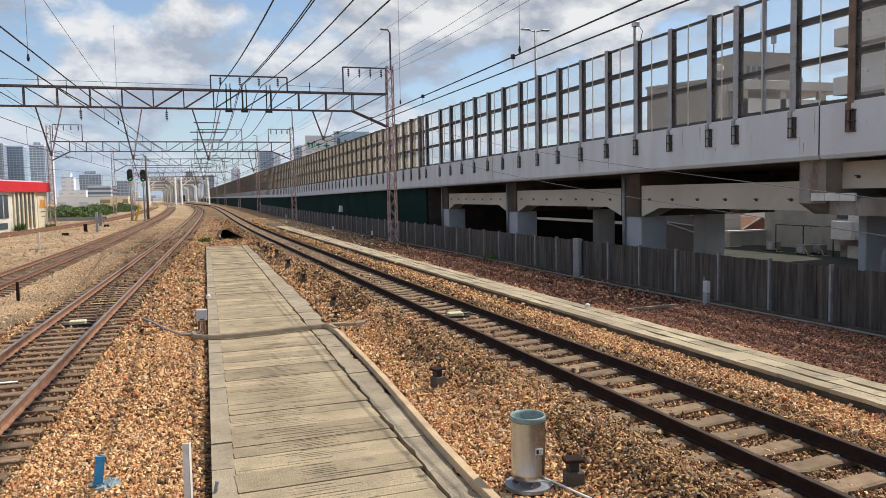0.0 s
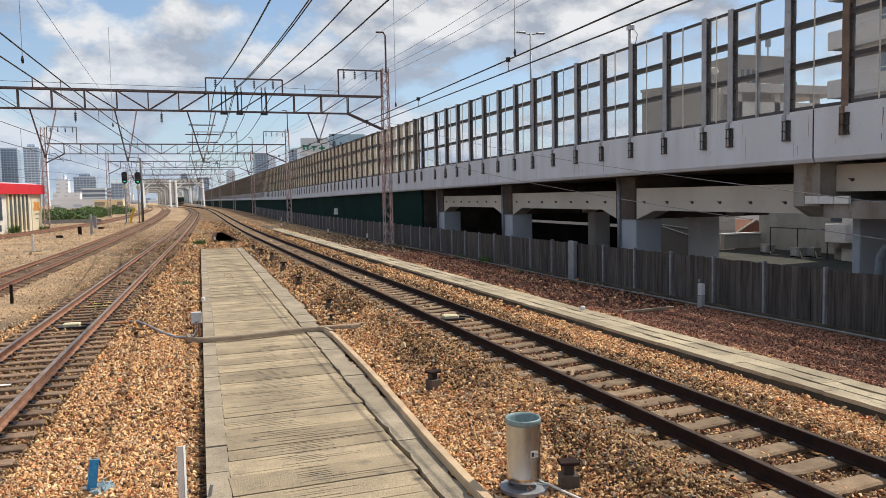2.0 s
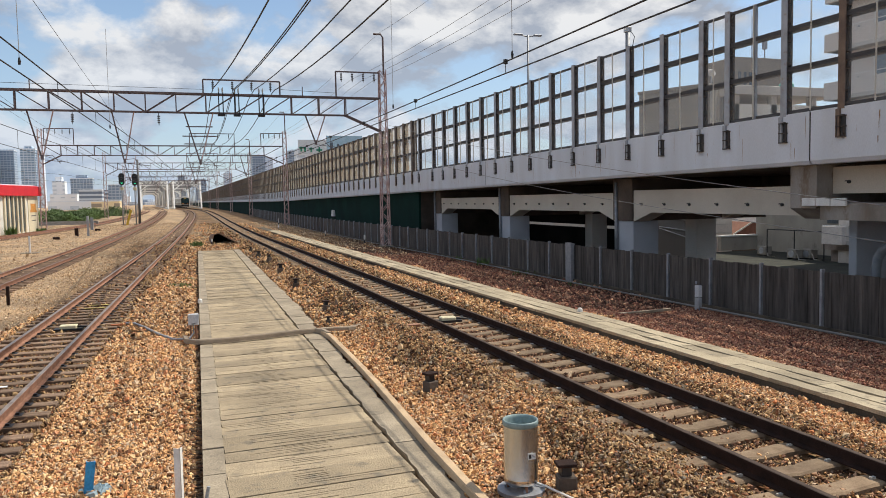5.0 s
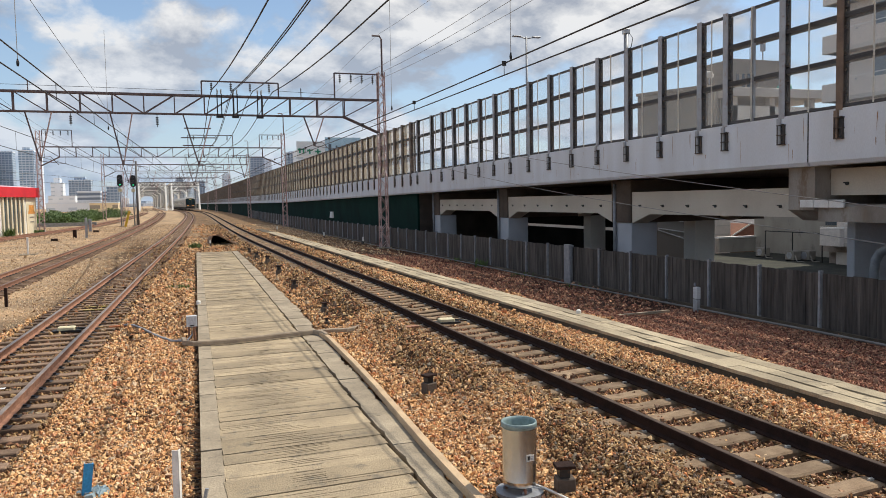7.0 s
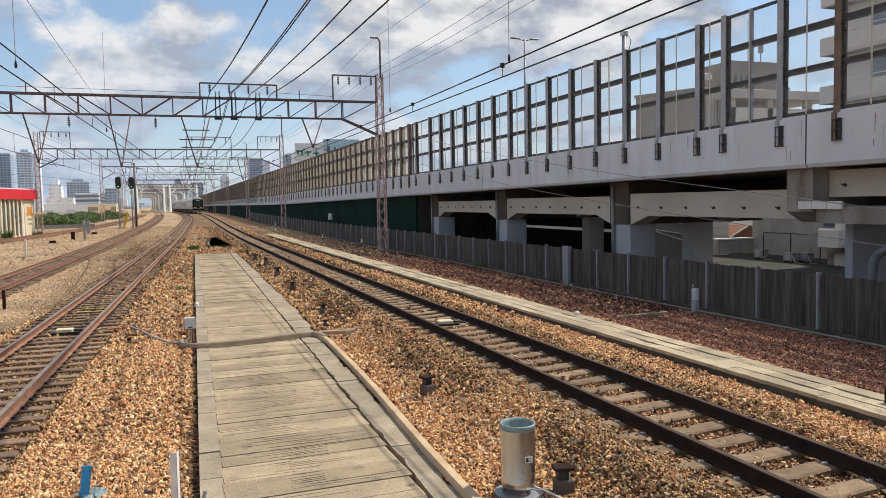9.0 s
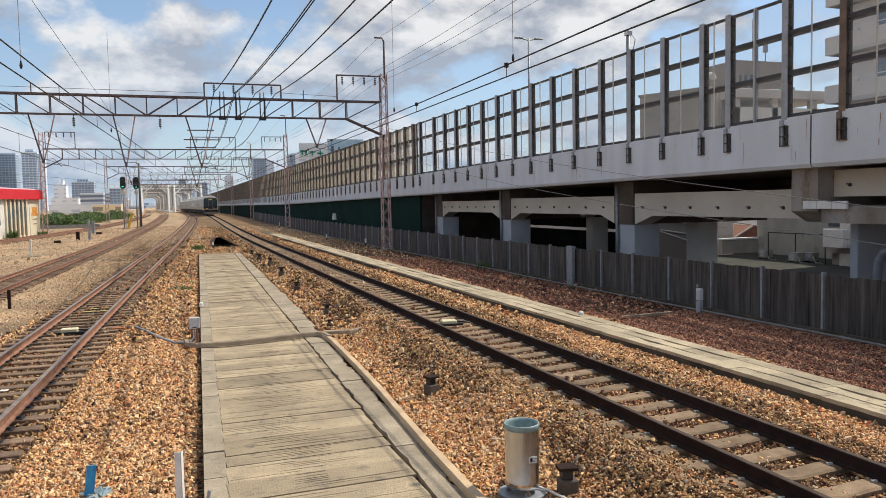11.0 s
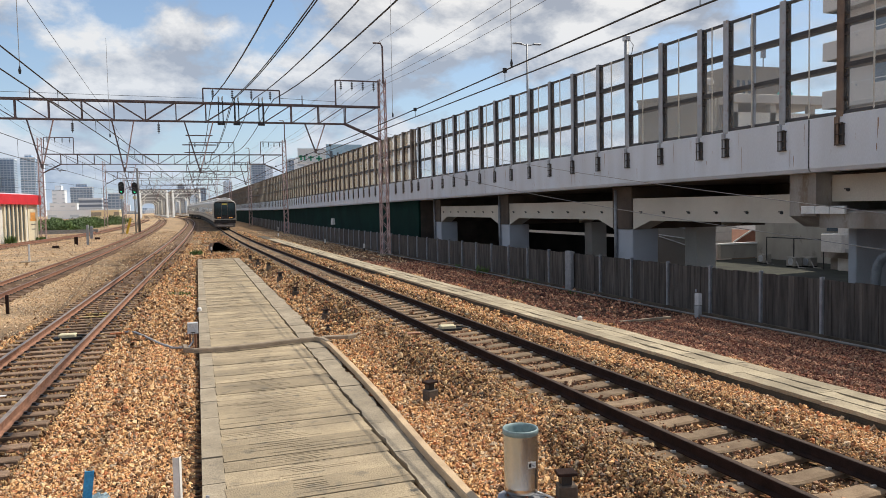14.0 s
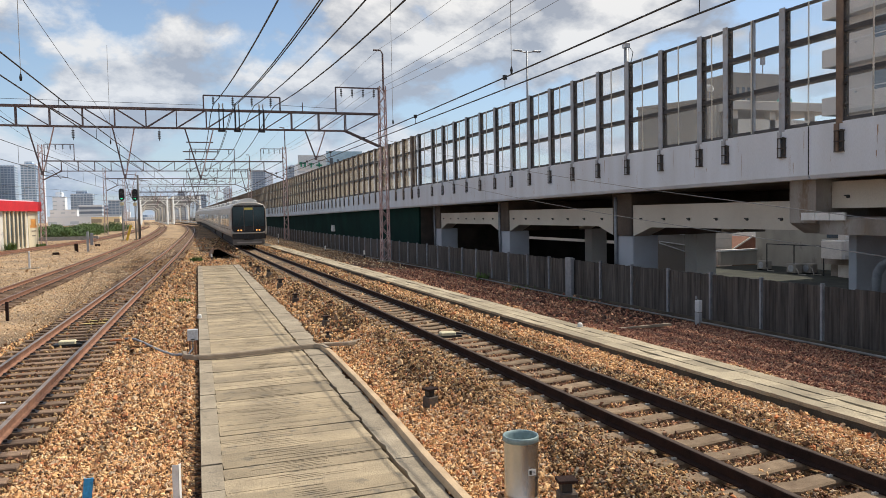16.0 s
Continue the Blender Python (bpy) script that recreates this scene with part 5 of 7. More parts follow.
def build_rain_gauge():
    g = thing("rain_gauge", "brushed steel cylinder gauge with pale blue rim on a round plate", "rain gauge", at=(3.06, 6.6, 0))
    part("base_plate", disc(0, 0, -0.02, 0.015, 0.23, 28), M_GALV, g)
    for k in range(3):
        a = k * 2.094 + 0.5
        part("leg", Geo().tube([(0.13 * math.cos(a), 0.13 * math.sin(a), 0.0), (0.13 * math.cos(a), 0.13 * math.sin(a), 0.09)], 0.016, 8), M_RUST, g)
        part("wing_nut", Geo().box(0.13 * math.cos(a) - 0.03, 0.13 * math.cos(a) + 0.03, 0.13 * math.sin(a) - 0.008, 0.13 * math.sin(a) + 0.008, 0.015, 0.04), M_GALV, g)
    part("body", Geo().lathe([(0.02, 0.07), (0.15, 0.07), (0.163, 0.085), (0.163, 0.12), (0.165, 0.125), (0.163, 0.13), (0.163, 0.64)], 40), M_CAN, g, smooth=True)
    part("rim", Geo().lathe([(0.163, 0.632), (0.171, 0.638), (0.172, 0.678), (0.168, 0.69), (0.158, 0.688), (0.152, 0.66), (0.148, 0.40), (0.03, 0.33), (0.0, 0.33)], 40), M_RIM, g, "pale blue-green funnel rim", smooth=True)
    lab = part("label_plate", Geo().box(0.0, 0.075, -0.170, -0.1655, 0.34, 0.40), M_WHITE, g, "small white label with dark square")
    part("mark", Geo().box(0.006, 0.03, -0.172, -0.1705, 0.35, 0.39), M_BLACK, lab)
    for k in range(3):
        part("line", Geo().box(0.036, 0.07, -0.172, -0.1705, 0.352 + 0.013 * k, 0.357 + 0.013 * k), M_GALV, lab)
    part("cable", Geo().tube([(0.15, 0.0, 0.04), (0.22, -0.1, 0.03), (0.30, -0.3, 0.01), (0.4, -0.6, 0.0)], 0.012, 6), M_WHITE, g, smooth=True)


def build_stub(x, y, s, rusty):
    b = thing("marker_stub", "short concrete stub with a rusty cap in the ballast" if rusty else "short dark stub half buried in ballast", "marker stub", "marker stubs", at=(x, y, ground_height(x, y)), turn=random.uniform(-25, 25))
    part("block", Geo().box(-0.09 * s, 0.09 * s, -0.08 * s, 0.08 * s, -0.1, 0.15 * s, 0, 0.012), M_BROWNPIER, b)
    part("neck", Geo().box(-0.06 * s, 0.04 * s, -0.05 * s, 0.05 * s, 0.15 * s, 0.25 * s), M_BLACK, b)
    part("cap", Geo().box(-0.10 * s, 0.09 * s, -0.08 * s, 0.08 * s, 0.245 * s, 0.275 * s, 0, 0.005), M_DARKRUST, b, "rusty cap")


def build_stakes():
    b = thing("marker_stake", "bright blue channel stake leaning in the ballast", "stake", at=(-0.9, 8.05, -0.04), turn=12)
    g = Geo()
    t = Matrix.Rotation(radians(7), 4, "Y")
    for bx in ((-0.035, 0.035, -0.006, 0.006), (-0.041, -0.033, -0.006, 0.035), (0.033, 0.041, -0.006, 0.035)):
        q = Geo().box(bx[0], bx[1], bx[2], bx[3], -0.08, 0.36)
        g.add([t @ Vector(p) for p in q.v], q.f)
    part("channel", g, M_BLUE, b)
    chips = Geo()
    rnd = random.Random(3)
    for _ in range(14):
        x, y, s = rnd.uniform(-0.05, 0.22), rnd.uniform(-0.12, 0.12), rnd.uniform(0.02, 0.045)
        q = Geo().box(x - s, x + s, y - s * 0.7, y + s * 0.7, 0.02, 0.05 + s)
        r = Matrix.Translation((x, y, 0.05)) @ Euler((rnd.uniform(-.6, .6), rnd.uniform(-.6, .6), rnd.uniform(0, 3))).to_matrix().to_4x4() @ Matrix.Translation((-x, -y, -0.05))
        chips.add([r @ Vector(p) for p in q.v], q.f)
    part("chip_heap", chips, M_PALEBLUE, b, "pale blue painted stones", kind="stuff")
    w = thing("marker_stake", "white angle stake standing in the ballast", "stake", at=(-0.06, 7.3, -0.04), turn=-20)
    part("angle", Geo().box(-0.03, 0.03, -0.004, 0.004, -0.1, 0.62).box(0.024, 0.032, -0.004, 0.05, -0.1, 0.62), M_WHITE, w)
    part("small_bolt", Geo().tube([(0.16, 0.25, 0.0), (0.19, 0.27, 0.16)], 0.018, 8), M_GALV, w)


def build_junction_box():
    b = thing("junction_box", "small pale grey junction box on two dark legs", "junction box", at=(0.30, 16.95, -0.03))
    part("cabinet", Geo().box(-0.11, 0.11, -0.06, 0.06, 0.27, 0.50, 0, 0.012), M_LIGHTGREY, b)
    part("badge", Geo().box(-0.04, 0.04, -0.064, -0.06, 0.285, 0.305), M_BLACK, b)
    for x in (-0.06, 0.05):
        part("leg", Geo().tube([(x, 0, -0.1), (x, 0, 0.28)], 0.022, 8), M_RUST, b)
    part("conduit", Geo().tube([(0.0, -0.02, 0.27), (0.0, -0.05, 0.1), (-0.1, -0.4, 0.05)], 0.02, 6), M_GALV, b, smooth=True)
    f = thing("junction_box", "weathered white cable box on a post before the fence", "junction box", at=(12.72, 16.45, -0.24))
    part("cabinet", Geo().box(-0.06, 0.06, -0.09, 0.075, 0.38, 0.68, 0, 0.012), M_LIGHTGREY, f)
    part("plinth", Geo().box(-0.05, 0.05, -0.08, 0.08, -0.1, 0.36), M_STEELPOST, f)
    part("gland", Geo().tube([(0, 0.08, 0.7), (0, 0.08, 0.78)], 0.025, 8), M_GALV, f)


def build_beacons():
    for x, y, col in ((5.80, 16.35, M_CREAM), (-2.33, 19.0, M_CREAM)):
        b = thing("track_beacon", "cream signal beacon fixed on a sleeper between the rails", "track beacon", "track beacons", at=(x, y, 0.0), turn=-4)
        part("case", Geo().box(-0.19, 0.17, -0.11, 0.11, 0.04, 0.12, 0, 0.02), col, b)
        part("mount", Geo().box(-0.3, 0.3, -0.14, 0.14, 0.0, 0.045), M_BLACK, b)
        part("lead", Geo().tube([(0.15, 0, 0.08), (0.4, 0.05, 0.05), (0.7, 0.0, 0.0), (1.0, -0.05, -0.02)], 0.02, 6), M_BLACK, b, smooth=True)
    single("rust_plate", Geo().box(-0.18, 0.18, -0.07, 0.07, 0, 0.03), M_ORANGERUST, "rust-orange steel plate beside the rail", "steel plate", at=(-1.30, 19.2, 0.0, 0, 0, 3))
    single("rust_plate", Geo().box(-0.22, 0.22, -0.09, 0.09, 0, 0.05), M_RUST, "dark rusty tie plate beside the rail", "steel plate", at=(4.75, 15.9, 0.03, 0, 0, 0))
    for y, w, m in ((22.6, 0.55, M_YELLOW), (23.2, 0.55, M_YELLOW), (13.35, 0.42, M_WHITE)):
        single("painted_mark", Geo().box(-w / 2, w / 2, -0.05, 0.05, 0.0, 0.006), m, "worn painted mark on a sleeper top", "painted mark", at=(track_mid(y) + (0.1 if m is M_YELLOW else -0.1), y, 0.0185, 0, 0, -2.5))


def build_posts():
    for x, y, h, top in ((8.98, 15.95, 0.24, 0.12), (0.60, 22.5, 0.26, 0.12), (11.7, 62.7, 0.55, 0.3), (9.9, 78.4, 0.5, 0.3), (2.33, 53.6, 0.45, 0.2), (12.3, 51.5, 0.6, 0.3), (12.0, 95.0, 0.8, 0.5)):
        p = thing("boundary_post", "short white-topped marker post in the stones", "marker post", "marker posts", at=(x, y, ground_height(x, y) - 0.02))
        part("shaft", disc(0, 0, -0.1, h - top, 0.045, 12), M_BLACK, p)
        part("cap", Geo().tube([(0, 0, h - top), (0, 0, h - 0.03), (0, 0, h)], [0.06, 0.06, 0.03], 12), M_WHITE, p, "white cap")
    w = thing("white_post", "slim white kilometre post on a small base", "marker post", at=(-8.24, 51.6, -0.05))
    part("shaft", Geo().box(-0.05, 0.05, -0.05, 0.05, 0, 1.05, 0, 0.01), M_WHITE, w)
    part("base", Geo().box(-0.5, 0.5, -0.3, 0.3, -0.1, 0.05, 0, 0.03), M_KERB, w)
    i = thing("rail_stub_post", "rusty rail stub post by the track", "post", at=(-4.62, 25.0, -0.05))
    part("web", Geo().box(-0.04, 0.04, -0.05, 0.05, 0, 0.55, 0, 0.008), M_DARKRUST, i)
    c = thing("cable_post", "pair of grey cable posts with a small cabinet", "cable post", at=(-7.3, 75.4, 0.02))
    part("post", Geo().box(-0.1, 0.1, -0.1, 0.1, -0.1, 1.75, 0, 0.02), M_STEELPOST, c)
    part("post", Geo().box(0.2, 0.45, -0.1, 0.1, 0.5, 1.6, 0, 0.02), M_GALV, c)
    part("stub", Geo().box(-1.1, -0.8, -0.1, 0.1, -0.1, 0.7, 0, 0.02), M_DARKRUST, c)
    for x, y in ((-9.2, 70.0), (-7.6, 88.0)):
        single("buried_block", Geo().box(-0.25, 0.25, -0.2, 0.2, -0.1, 0.22, 0, 0.03), M_DARKRUST, "dark block set in the ballast", "block", "dark blocks", at=(x, y, rise(y) - 0.05, 0, 0, 12))
    pl = thing("timber_strip", "long grey timber strip lying across red stones", "timber strip", at=(0, 0, 0))
    part("plank", Geo().bar((9.4, 16.2, -0.12), (11.9, 16.5, -0.14), 0.09, 0.06), M_KERB, pl)
    r = thing("rail_stub_post", "rusty steel stub on the cable trough", "post", at=(8.85, 7.35, 0.07))
    part("web", Geo().box(-0.12, 0.12, -0.01, 0.01, 0, 0.20).box(-0.13, -0.11, -0.07, 0.07, 0, 0.20).box(0.11, 0.13, -0.07, 0.07, 0, 0.20), M_DARKRUST, r)
    # propped dark cover over a pit
    h = thing("pit_cover", "low brown hood with a black opening at the walkway end", "pit cover", at=(2.35, 54.0, rise(54)))
    g = Geo()
    front = [(0.0, -0.05), (1.75, -0.05), (1.75, 0.03), (0.5, 0.74), (0.14, 0.68), (0.0, 0.3)]
    inner = [(0.07, -0.05), (1.6, -0.05), (1.6, 0.0), (0.48, 0.66), (0.19, 0.62), (0.07, 0.28)]
    vs = [(x, 0, z) for x, z in front] + [(x, 4.5, z * 0.7) for x, z in front] + [(x, 0, z) for x, z in inner] + [(x, 4.3, z * 0.7) for x, z in inner]
    fs = [(i, (i + 1) % 6, 6 + (i + 1) % 6, 6 + i) for i in range(6)] + [tuple(range(6, 12))]
    fs += [(i, (i + 1) % 6, 12 + (i + 1) % 6, 12 + i) for i in range(1, 6)]
    fs += [(12 + i, 12 + (i + 1) % 6, 18 + (i + 1) % 6, 18 + i) for i in range(6)] + [tuple(range(18, 24))]
    g.add(vs, fs)
    # inner faces coloured black for the unlit inside of the hood
    g.m[-7:] = [1] * 7
    part("hood", g, [M_WOODSLEEPER, M_SHADEFILL], h)
    part("kerb", Geo().bar((1.8, 1.0, 0.0), (0.7, 1.5, 0.02), 0.15, 0.1), M_KERB, h)


def build_weeds():
    g = Geo()
    rnd = random.Random(12)
    for cx, cy, n, r, h in ((1.35, 52.5, 200, 0.42, 0.36), (0.15, 27.5, 160, 0.5, 0.12), (0.35, 30.0, 60, 0.3, 0.1), (12.85, 31.5, 50, 0.3, 0.4), (12.8, 27.0, 30, 0.6, 0.18), (12.8, 23.0, 30, 0.6, 0.15), (12.8, 34.5, 30, 0.3, 0.3), (-14.8, 83.5, 120, 0.5, 0.8), (-13.4, 91.0, 60, 0.5, 0.4)):
        for _ in range(n):
            a, d = rnd.uniform(0, 6.28), rnd.random() ** 0.6 * r
            x, y = cx + d * math.cos(a), cy + d * math.sin(a)
            z = ground_height(x, y)
            hh, w, b = h * rnd.uniform(0.4, 1.1), rnd.uniform(0.01, 0.03) * (1 if cy < 60 else 3), rnd.uniform(0, 6.28)
            lx, ly = 0.5 * hh * math.cos(b), 0.5 * hh * math.sin(b)
            px, py = -math.sin(b) * w, math.cos(b) * w
            g.add([(x - px, y - py, z - 0.02), (x + px, y + py, z - 0.02), (x + lx * 0.4 + px * 0.8, y + ly * 0.4 + py * 0.8, z + hh * 0.6), (x + lx * 0.4 - px * 0.8, y + ly * 0.4 - py * 0.8, z + hh * 0.6), (x + lx, y + ly, z + hh)], [(0, 1, 2, 3), (3, 2, 4)])
    single("weeds", g, M_WEED, "scattered green weeds in the ballast", "weeds", kind="stuff")


M_CAN = mat("dull_stainless_can", (0.64, 0.62, 0.59), 0.27, (0.55, 0.53, 0.50), 1.5, 80, 0.01, metal=1.0, stretch=(6, 6, 0.4))
M_RIM = mat("pale_teal_rim", (0.25, 0.335, 0.335), 0.5, (0.20, 0.275, 0.28), 6, 20, 0.0)
M_PALEBLUE = mat("pale_blue_stone_paint", (0.34, 0.46, 0.52), 0.8)
M_LIGHTGREY = mat("pale_grey_box_paint", (0.60, 0.62, 0.64), 0.5, (0.52, 0.54, 0.56), 4, 50, 0.02)
M_CREAM = mat("cream_plastic", (0.74, 0.68, 0.46), 0.6, (0.6, 0.53, 0.34), 6, 50, 0.05)
M_YELLOW = mat("worn_yellow_paint", (0.62, 0.50, 0.12), 0.8, (0.28, 0.2, 0.08), 7, 60, 0.1)
M_ORANGERUST = mat("orange_rust_plate", (0.52, 0.16, 0.05), 0.8)
M_WEED = mat("weed_leaf", (0.10, 0.17, 0.035), 0.7, (0.06, 0.10, 0.02), 3, 30, 0)
build_rain_gauge()
for sx, sy, ss, sr in ((3.47, 6.45, 1.0, True), (3.47, 10.6, 1.0, True), (3.57, 19.3, 0.9, False), (3.6, 24.6, 1.1, False), (3.72, 29.2, 1.3, False), (3.9, 34.4, 1.0, False), (3.82, 38.2, 1.1, False), (3.9, 43.0, 1.0, False), (3.3, 17.6, 0.6, False)):
    build_stub(sx, sy, ss, sr)
build_stakes()
build_junction_box()
build_beacons()
build_posts()
build_weeds()

# ---------------------------------------------------------------- signals


def build_signal(x, y, h):
    z = rise(y)
    s = thing("colour_light_signal", "railway signal with black hood showing a green light", "railway signal", "railway signals", at=(x, y, z - 0.1))
    part("mast", Geo().tube([(0, 0, 0), (0, 0, h)], 0.09, 10), M_GALV, s, smooth=True)
    hd = Geo()
    pr = [(0.34 * math.cos(a), 0.34 * math.sin(a) + (0.42 if math.sin(a) > 0 else -0.42)) for a in [2 * math.pi * k / 16 for k in range(16)]]
    hd.sweep(pr, [(0, -0.12, h + 0.1, 0), (0, 0.12, h + 0.1, 0)])
    head = part("backboard", hd, M_BLACK, s)
    for k, zz in enumerate((0.42, 0.0, -0.42)):
        part("lens", Geo().tube([(0, -0.13, h + 0.1 + zz), (0, -0.17, h + 0.1 + zz)], 0.11, 12), M_GREENLIGHT if k == 2 else M_DARKGLASS, head, "lit green lens" if k == 2 else "")
        part("hood", Geo().tube([(0, -0.14, h + 0.16 + zz), (0, -0.42, h + 0.2 + zz)], 0.13, 10), M_BLACK, head)
    part("route_box", Geo().box(-0.22, 0.22, -0.12, 0.12, h - 1.25, h - 0.85, 0, 0.03), M_CREAM, s)
    part("ladder", Geo().bar((0.2, 0.3, 0), (0.15, 0.1, h - 0.8), 0.05), M_GALV, s)
    part("foot", Geo().box(-0.3, 0.3, -0.3, 0.3, -0.2, 0.2, 0, 0.03), M_KERB, s)


M_POLE = mat("dark_grey_pole", (0.17, 0.165, 0.165), 0.7, (0.10, 0.098, 0.098), 2, 40, 0.1)
M_GREENLIGHT = glow("green_signal_light", (0.02, 0.9, 0.35), 3.0)
build_signal(-6.0, 104, 5.7)
build_signal(-4.5, 104.5, 5.65)
pole = thing("concrete_pole", "tall plain dark pole beside the signals", "pole", at=(-4.1, 105, rise(105)))
part("shaft", Geo().tube([(0, 0, -0.3), (0, 0, 8.2)], [0.16, 0.12], 12), M_POLE, pole, smooth=True)
M_BRIGHTYELLOW = mat("yellow_marker_paint", (0.78, 0.52, 0.05), 0.6, (0.62, 0.40, 0.04), 2, 30, 0.05)
lean = thing("yellow_marker", "leaning yellow marker post between the signals", "marker post", at=(-5.6, 104, rise(104)))
part("post", Geo().bar((0, 0, -0.1), (0.55, 0, 1.9), 0.28, 0.1), M_BRIGHTYELLOW, lean)

# ---------------------------------------------------------------- shop beside the outer track
M_SHOPWALL = mat("white_shop_wall", (0.78, 0.76, 0.70), 0.6, (0.70, 0.67, 0.60), 0.6, 20, 0.03, grain=0.3)
M_SHOPCREAM = mat("cream_shop_wall", (0.74, 0.66, 0.48), 0.7, (0.66, 0.58, 0.42), 0.6, 20, 0.03)
M_ORANGE = mat("orange_sign_paint", (0.80, 0.36, 0.08), 0.6, bump=0)
M_GLASS = mat("grey_window_glass", (0.10, 0.13, 0.16), 0.12, (0.07, 0.09, 0.11), 0.3, 10, 0)


def build_shop():
    ang = -math.degrees(math.atan(0.215))
    s = thing("shop", "white roadside shop with a broad bright red fascia", "shop", at=(-13.72, 92.0, 0.1), turn=ang)
    # local: front along -y at x = 0, building towards -x
    part("wall", Geo().box(-14, 0, -34, 0, -0.3, 3.9), M_SHOPWALL, s)
    part("fascia", Geo().box(-14.3, 0.35, -34.3, 0.3, 3.72, 4.72, 0, 0.03), M_RED, s, "bright red fascia band")
    part("roof", Geo().box(-13.8, -0.1, -34, -0.1, 4.72, 4.85), M_GREYCONC, s)
    part("end_panel", Geo().box(0.0, 0.05, -2.6, -0.05, 0.0, 3.7), M_SHOPCREAM, s, "cream end panel with orange sign")
    for k, (a, b, z0, z1) in enumerate(((-2.0, -0.7, 2.1, 2.9), (-2.2, -0.5, 2.0, 2.25), (-1.9, -0.8, 1.6, 1.7), (-1.8, -0.9, 1.1, 1.2))):
        part("sign_shape", Geo().box(0.055 + 0.002 * k, 0.06 + 0.003 * k, a, b, z0, z1), M_ORANGE if k < 2 else M_SKIRT, s)
    for k in range(6):
        y = -8.4 + k * 0.95
        part("pilaster", Geo().box(0.0, 0.16, y, y + 0.32, 0.0, 3.7), M_SHOPCREAM, s)
        if k:
            part("dark_slot", Geo().box(0.0, 0.02, y - 0.6, y - 0.03, 0.1, 3.65), M_GLASS, s)
    for k in range(8):
        y = -32 + k * 2.9
        w = part("window", Geo().box(0.0, 0.06, y, y + 2.2, 1.2, 3.4), M_GLASS, s)
        part("window_frame", Geo().box(0.02, 0.10, y + 1.05, y + 1.15, 1.2, 3.4), M_SHOPWALL, w)
        part("low_window", Geo().box(0.0, 0.05, y + 0.2, y + 1.9, 0.15, 0.75), M_GLASS, s)


build_shop()

# ---------------------------------------------------------------- far buildings


def facade_mat(name, wall, glass, sx, sz, mx=0.5, mz=0.5):
    """Distant facade: storeys and window bays by position."""
    m = bpy.data.materials.new(name)
    m.use_nodes = True
    nt = m.node_tree
    N, L = nt.nodes.new, nt.links.new
    b = nt.nodes["Principled BSDF"]
    b.inputs["Roughness"].default_value = 0.5
    g = N("ShaderNodeTexCoord")
    sep = N("ShaderNodeSeparateXYZ"); L(g.outputs["Object"], sep.inputs[0])
    ad = N("ShaderNodeMath"); ad.operation = "ADD"; L(sep.outputs["X"], ad.inputs[0]); L(sep.outputs["Y"], ad.inputs[1])
    outs = []
    for src, s, th in ((ad.outputs[0], sx, mx), (sep.outputs["Z"], sz, mz)):
        d = N("ShaderNodeMath"); d.operation = "DIVIDE"; d.inputs[1].default_value = s; L(src, d.inputs[0])
        f = N("ShaderNodeMath"); f.operation = "FRACT"; L(d.outputs[0], f.inputs[0])
        c = N("ShaderNodeMath"); c.operation = "LESS_THAN"; c.inputs[1].default_value = th; L(f.outputs[0], c.inputs[0])
        outs.append(c.outputs[0])
    mu = N("ShaderNodeMath"); mu.operation = "MULTIPLY"; L(outs[0], mu.inputs[0]); L(outs[1], mu.inputs[1])
    mx_ = N("ShaderNodeMix"); mx_.data_type = "RGBA"
    L(mu.outputs[0], mx_.inputs["Factor"]); mx_.inputs["A"].default_value = rgb(wall); mx_.inputs["B"].default_value = rgb(glass)
    nz = N("ShaderNodeTexNoise"); nz.inputs["Scale"].default_value = 0.08; nz.inputs["Detail"].default_value = 5
    L(g.outputs["Object"], nz.inputs["Vector"])
    mr = N("ShaderNodeMapRange"); mr.inputs["To Min"].default_value, mr.inputs["To Max"].default_value = 0.8, 1.15
    L(nz.outputs[0], mr.inputs[0])
    m2 = N("ShaderNodeMix"); m2.data_type = "RGBA"; m2.blend_type = "MULTIPLY"; m2.inputs["Factor"].default_value = 1
    L(mx_.outputs["Result"], m2.inputs["A"]); L(mr.outputs[0], m2.inputs["B"])
    L(m2.outputs["Result"], b.inputs["Base Color"])
    return m


# facade colours lightened and blued to stand in for distance haze
F_BLUE = facade_mat("haze_tinted_blue_tower", (0.56, 0.66, 0.78), (0.20, 0.32, 0.47), 3.4, 2.6, 0.75, 0.6)
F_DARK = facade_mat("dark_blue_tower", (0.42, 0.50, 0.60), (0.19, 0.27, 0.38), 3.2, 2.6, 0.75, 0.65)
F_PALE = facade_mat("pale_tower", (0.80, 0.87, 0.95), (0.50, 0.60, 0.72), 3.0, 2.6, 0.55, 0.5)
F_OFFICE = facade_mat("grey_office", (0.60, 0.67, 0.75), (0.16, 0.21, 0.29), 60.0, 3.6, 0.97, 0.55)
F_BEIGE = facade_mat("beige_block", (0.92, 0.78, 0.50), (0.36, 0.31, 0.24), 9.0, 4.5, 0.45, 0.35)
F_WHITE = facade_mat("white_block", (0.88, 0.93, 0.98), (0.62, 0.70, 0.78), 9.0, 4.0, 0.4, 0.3)


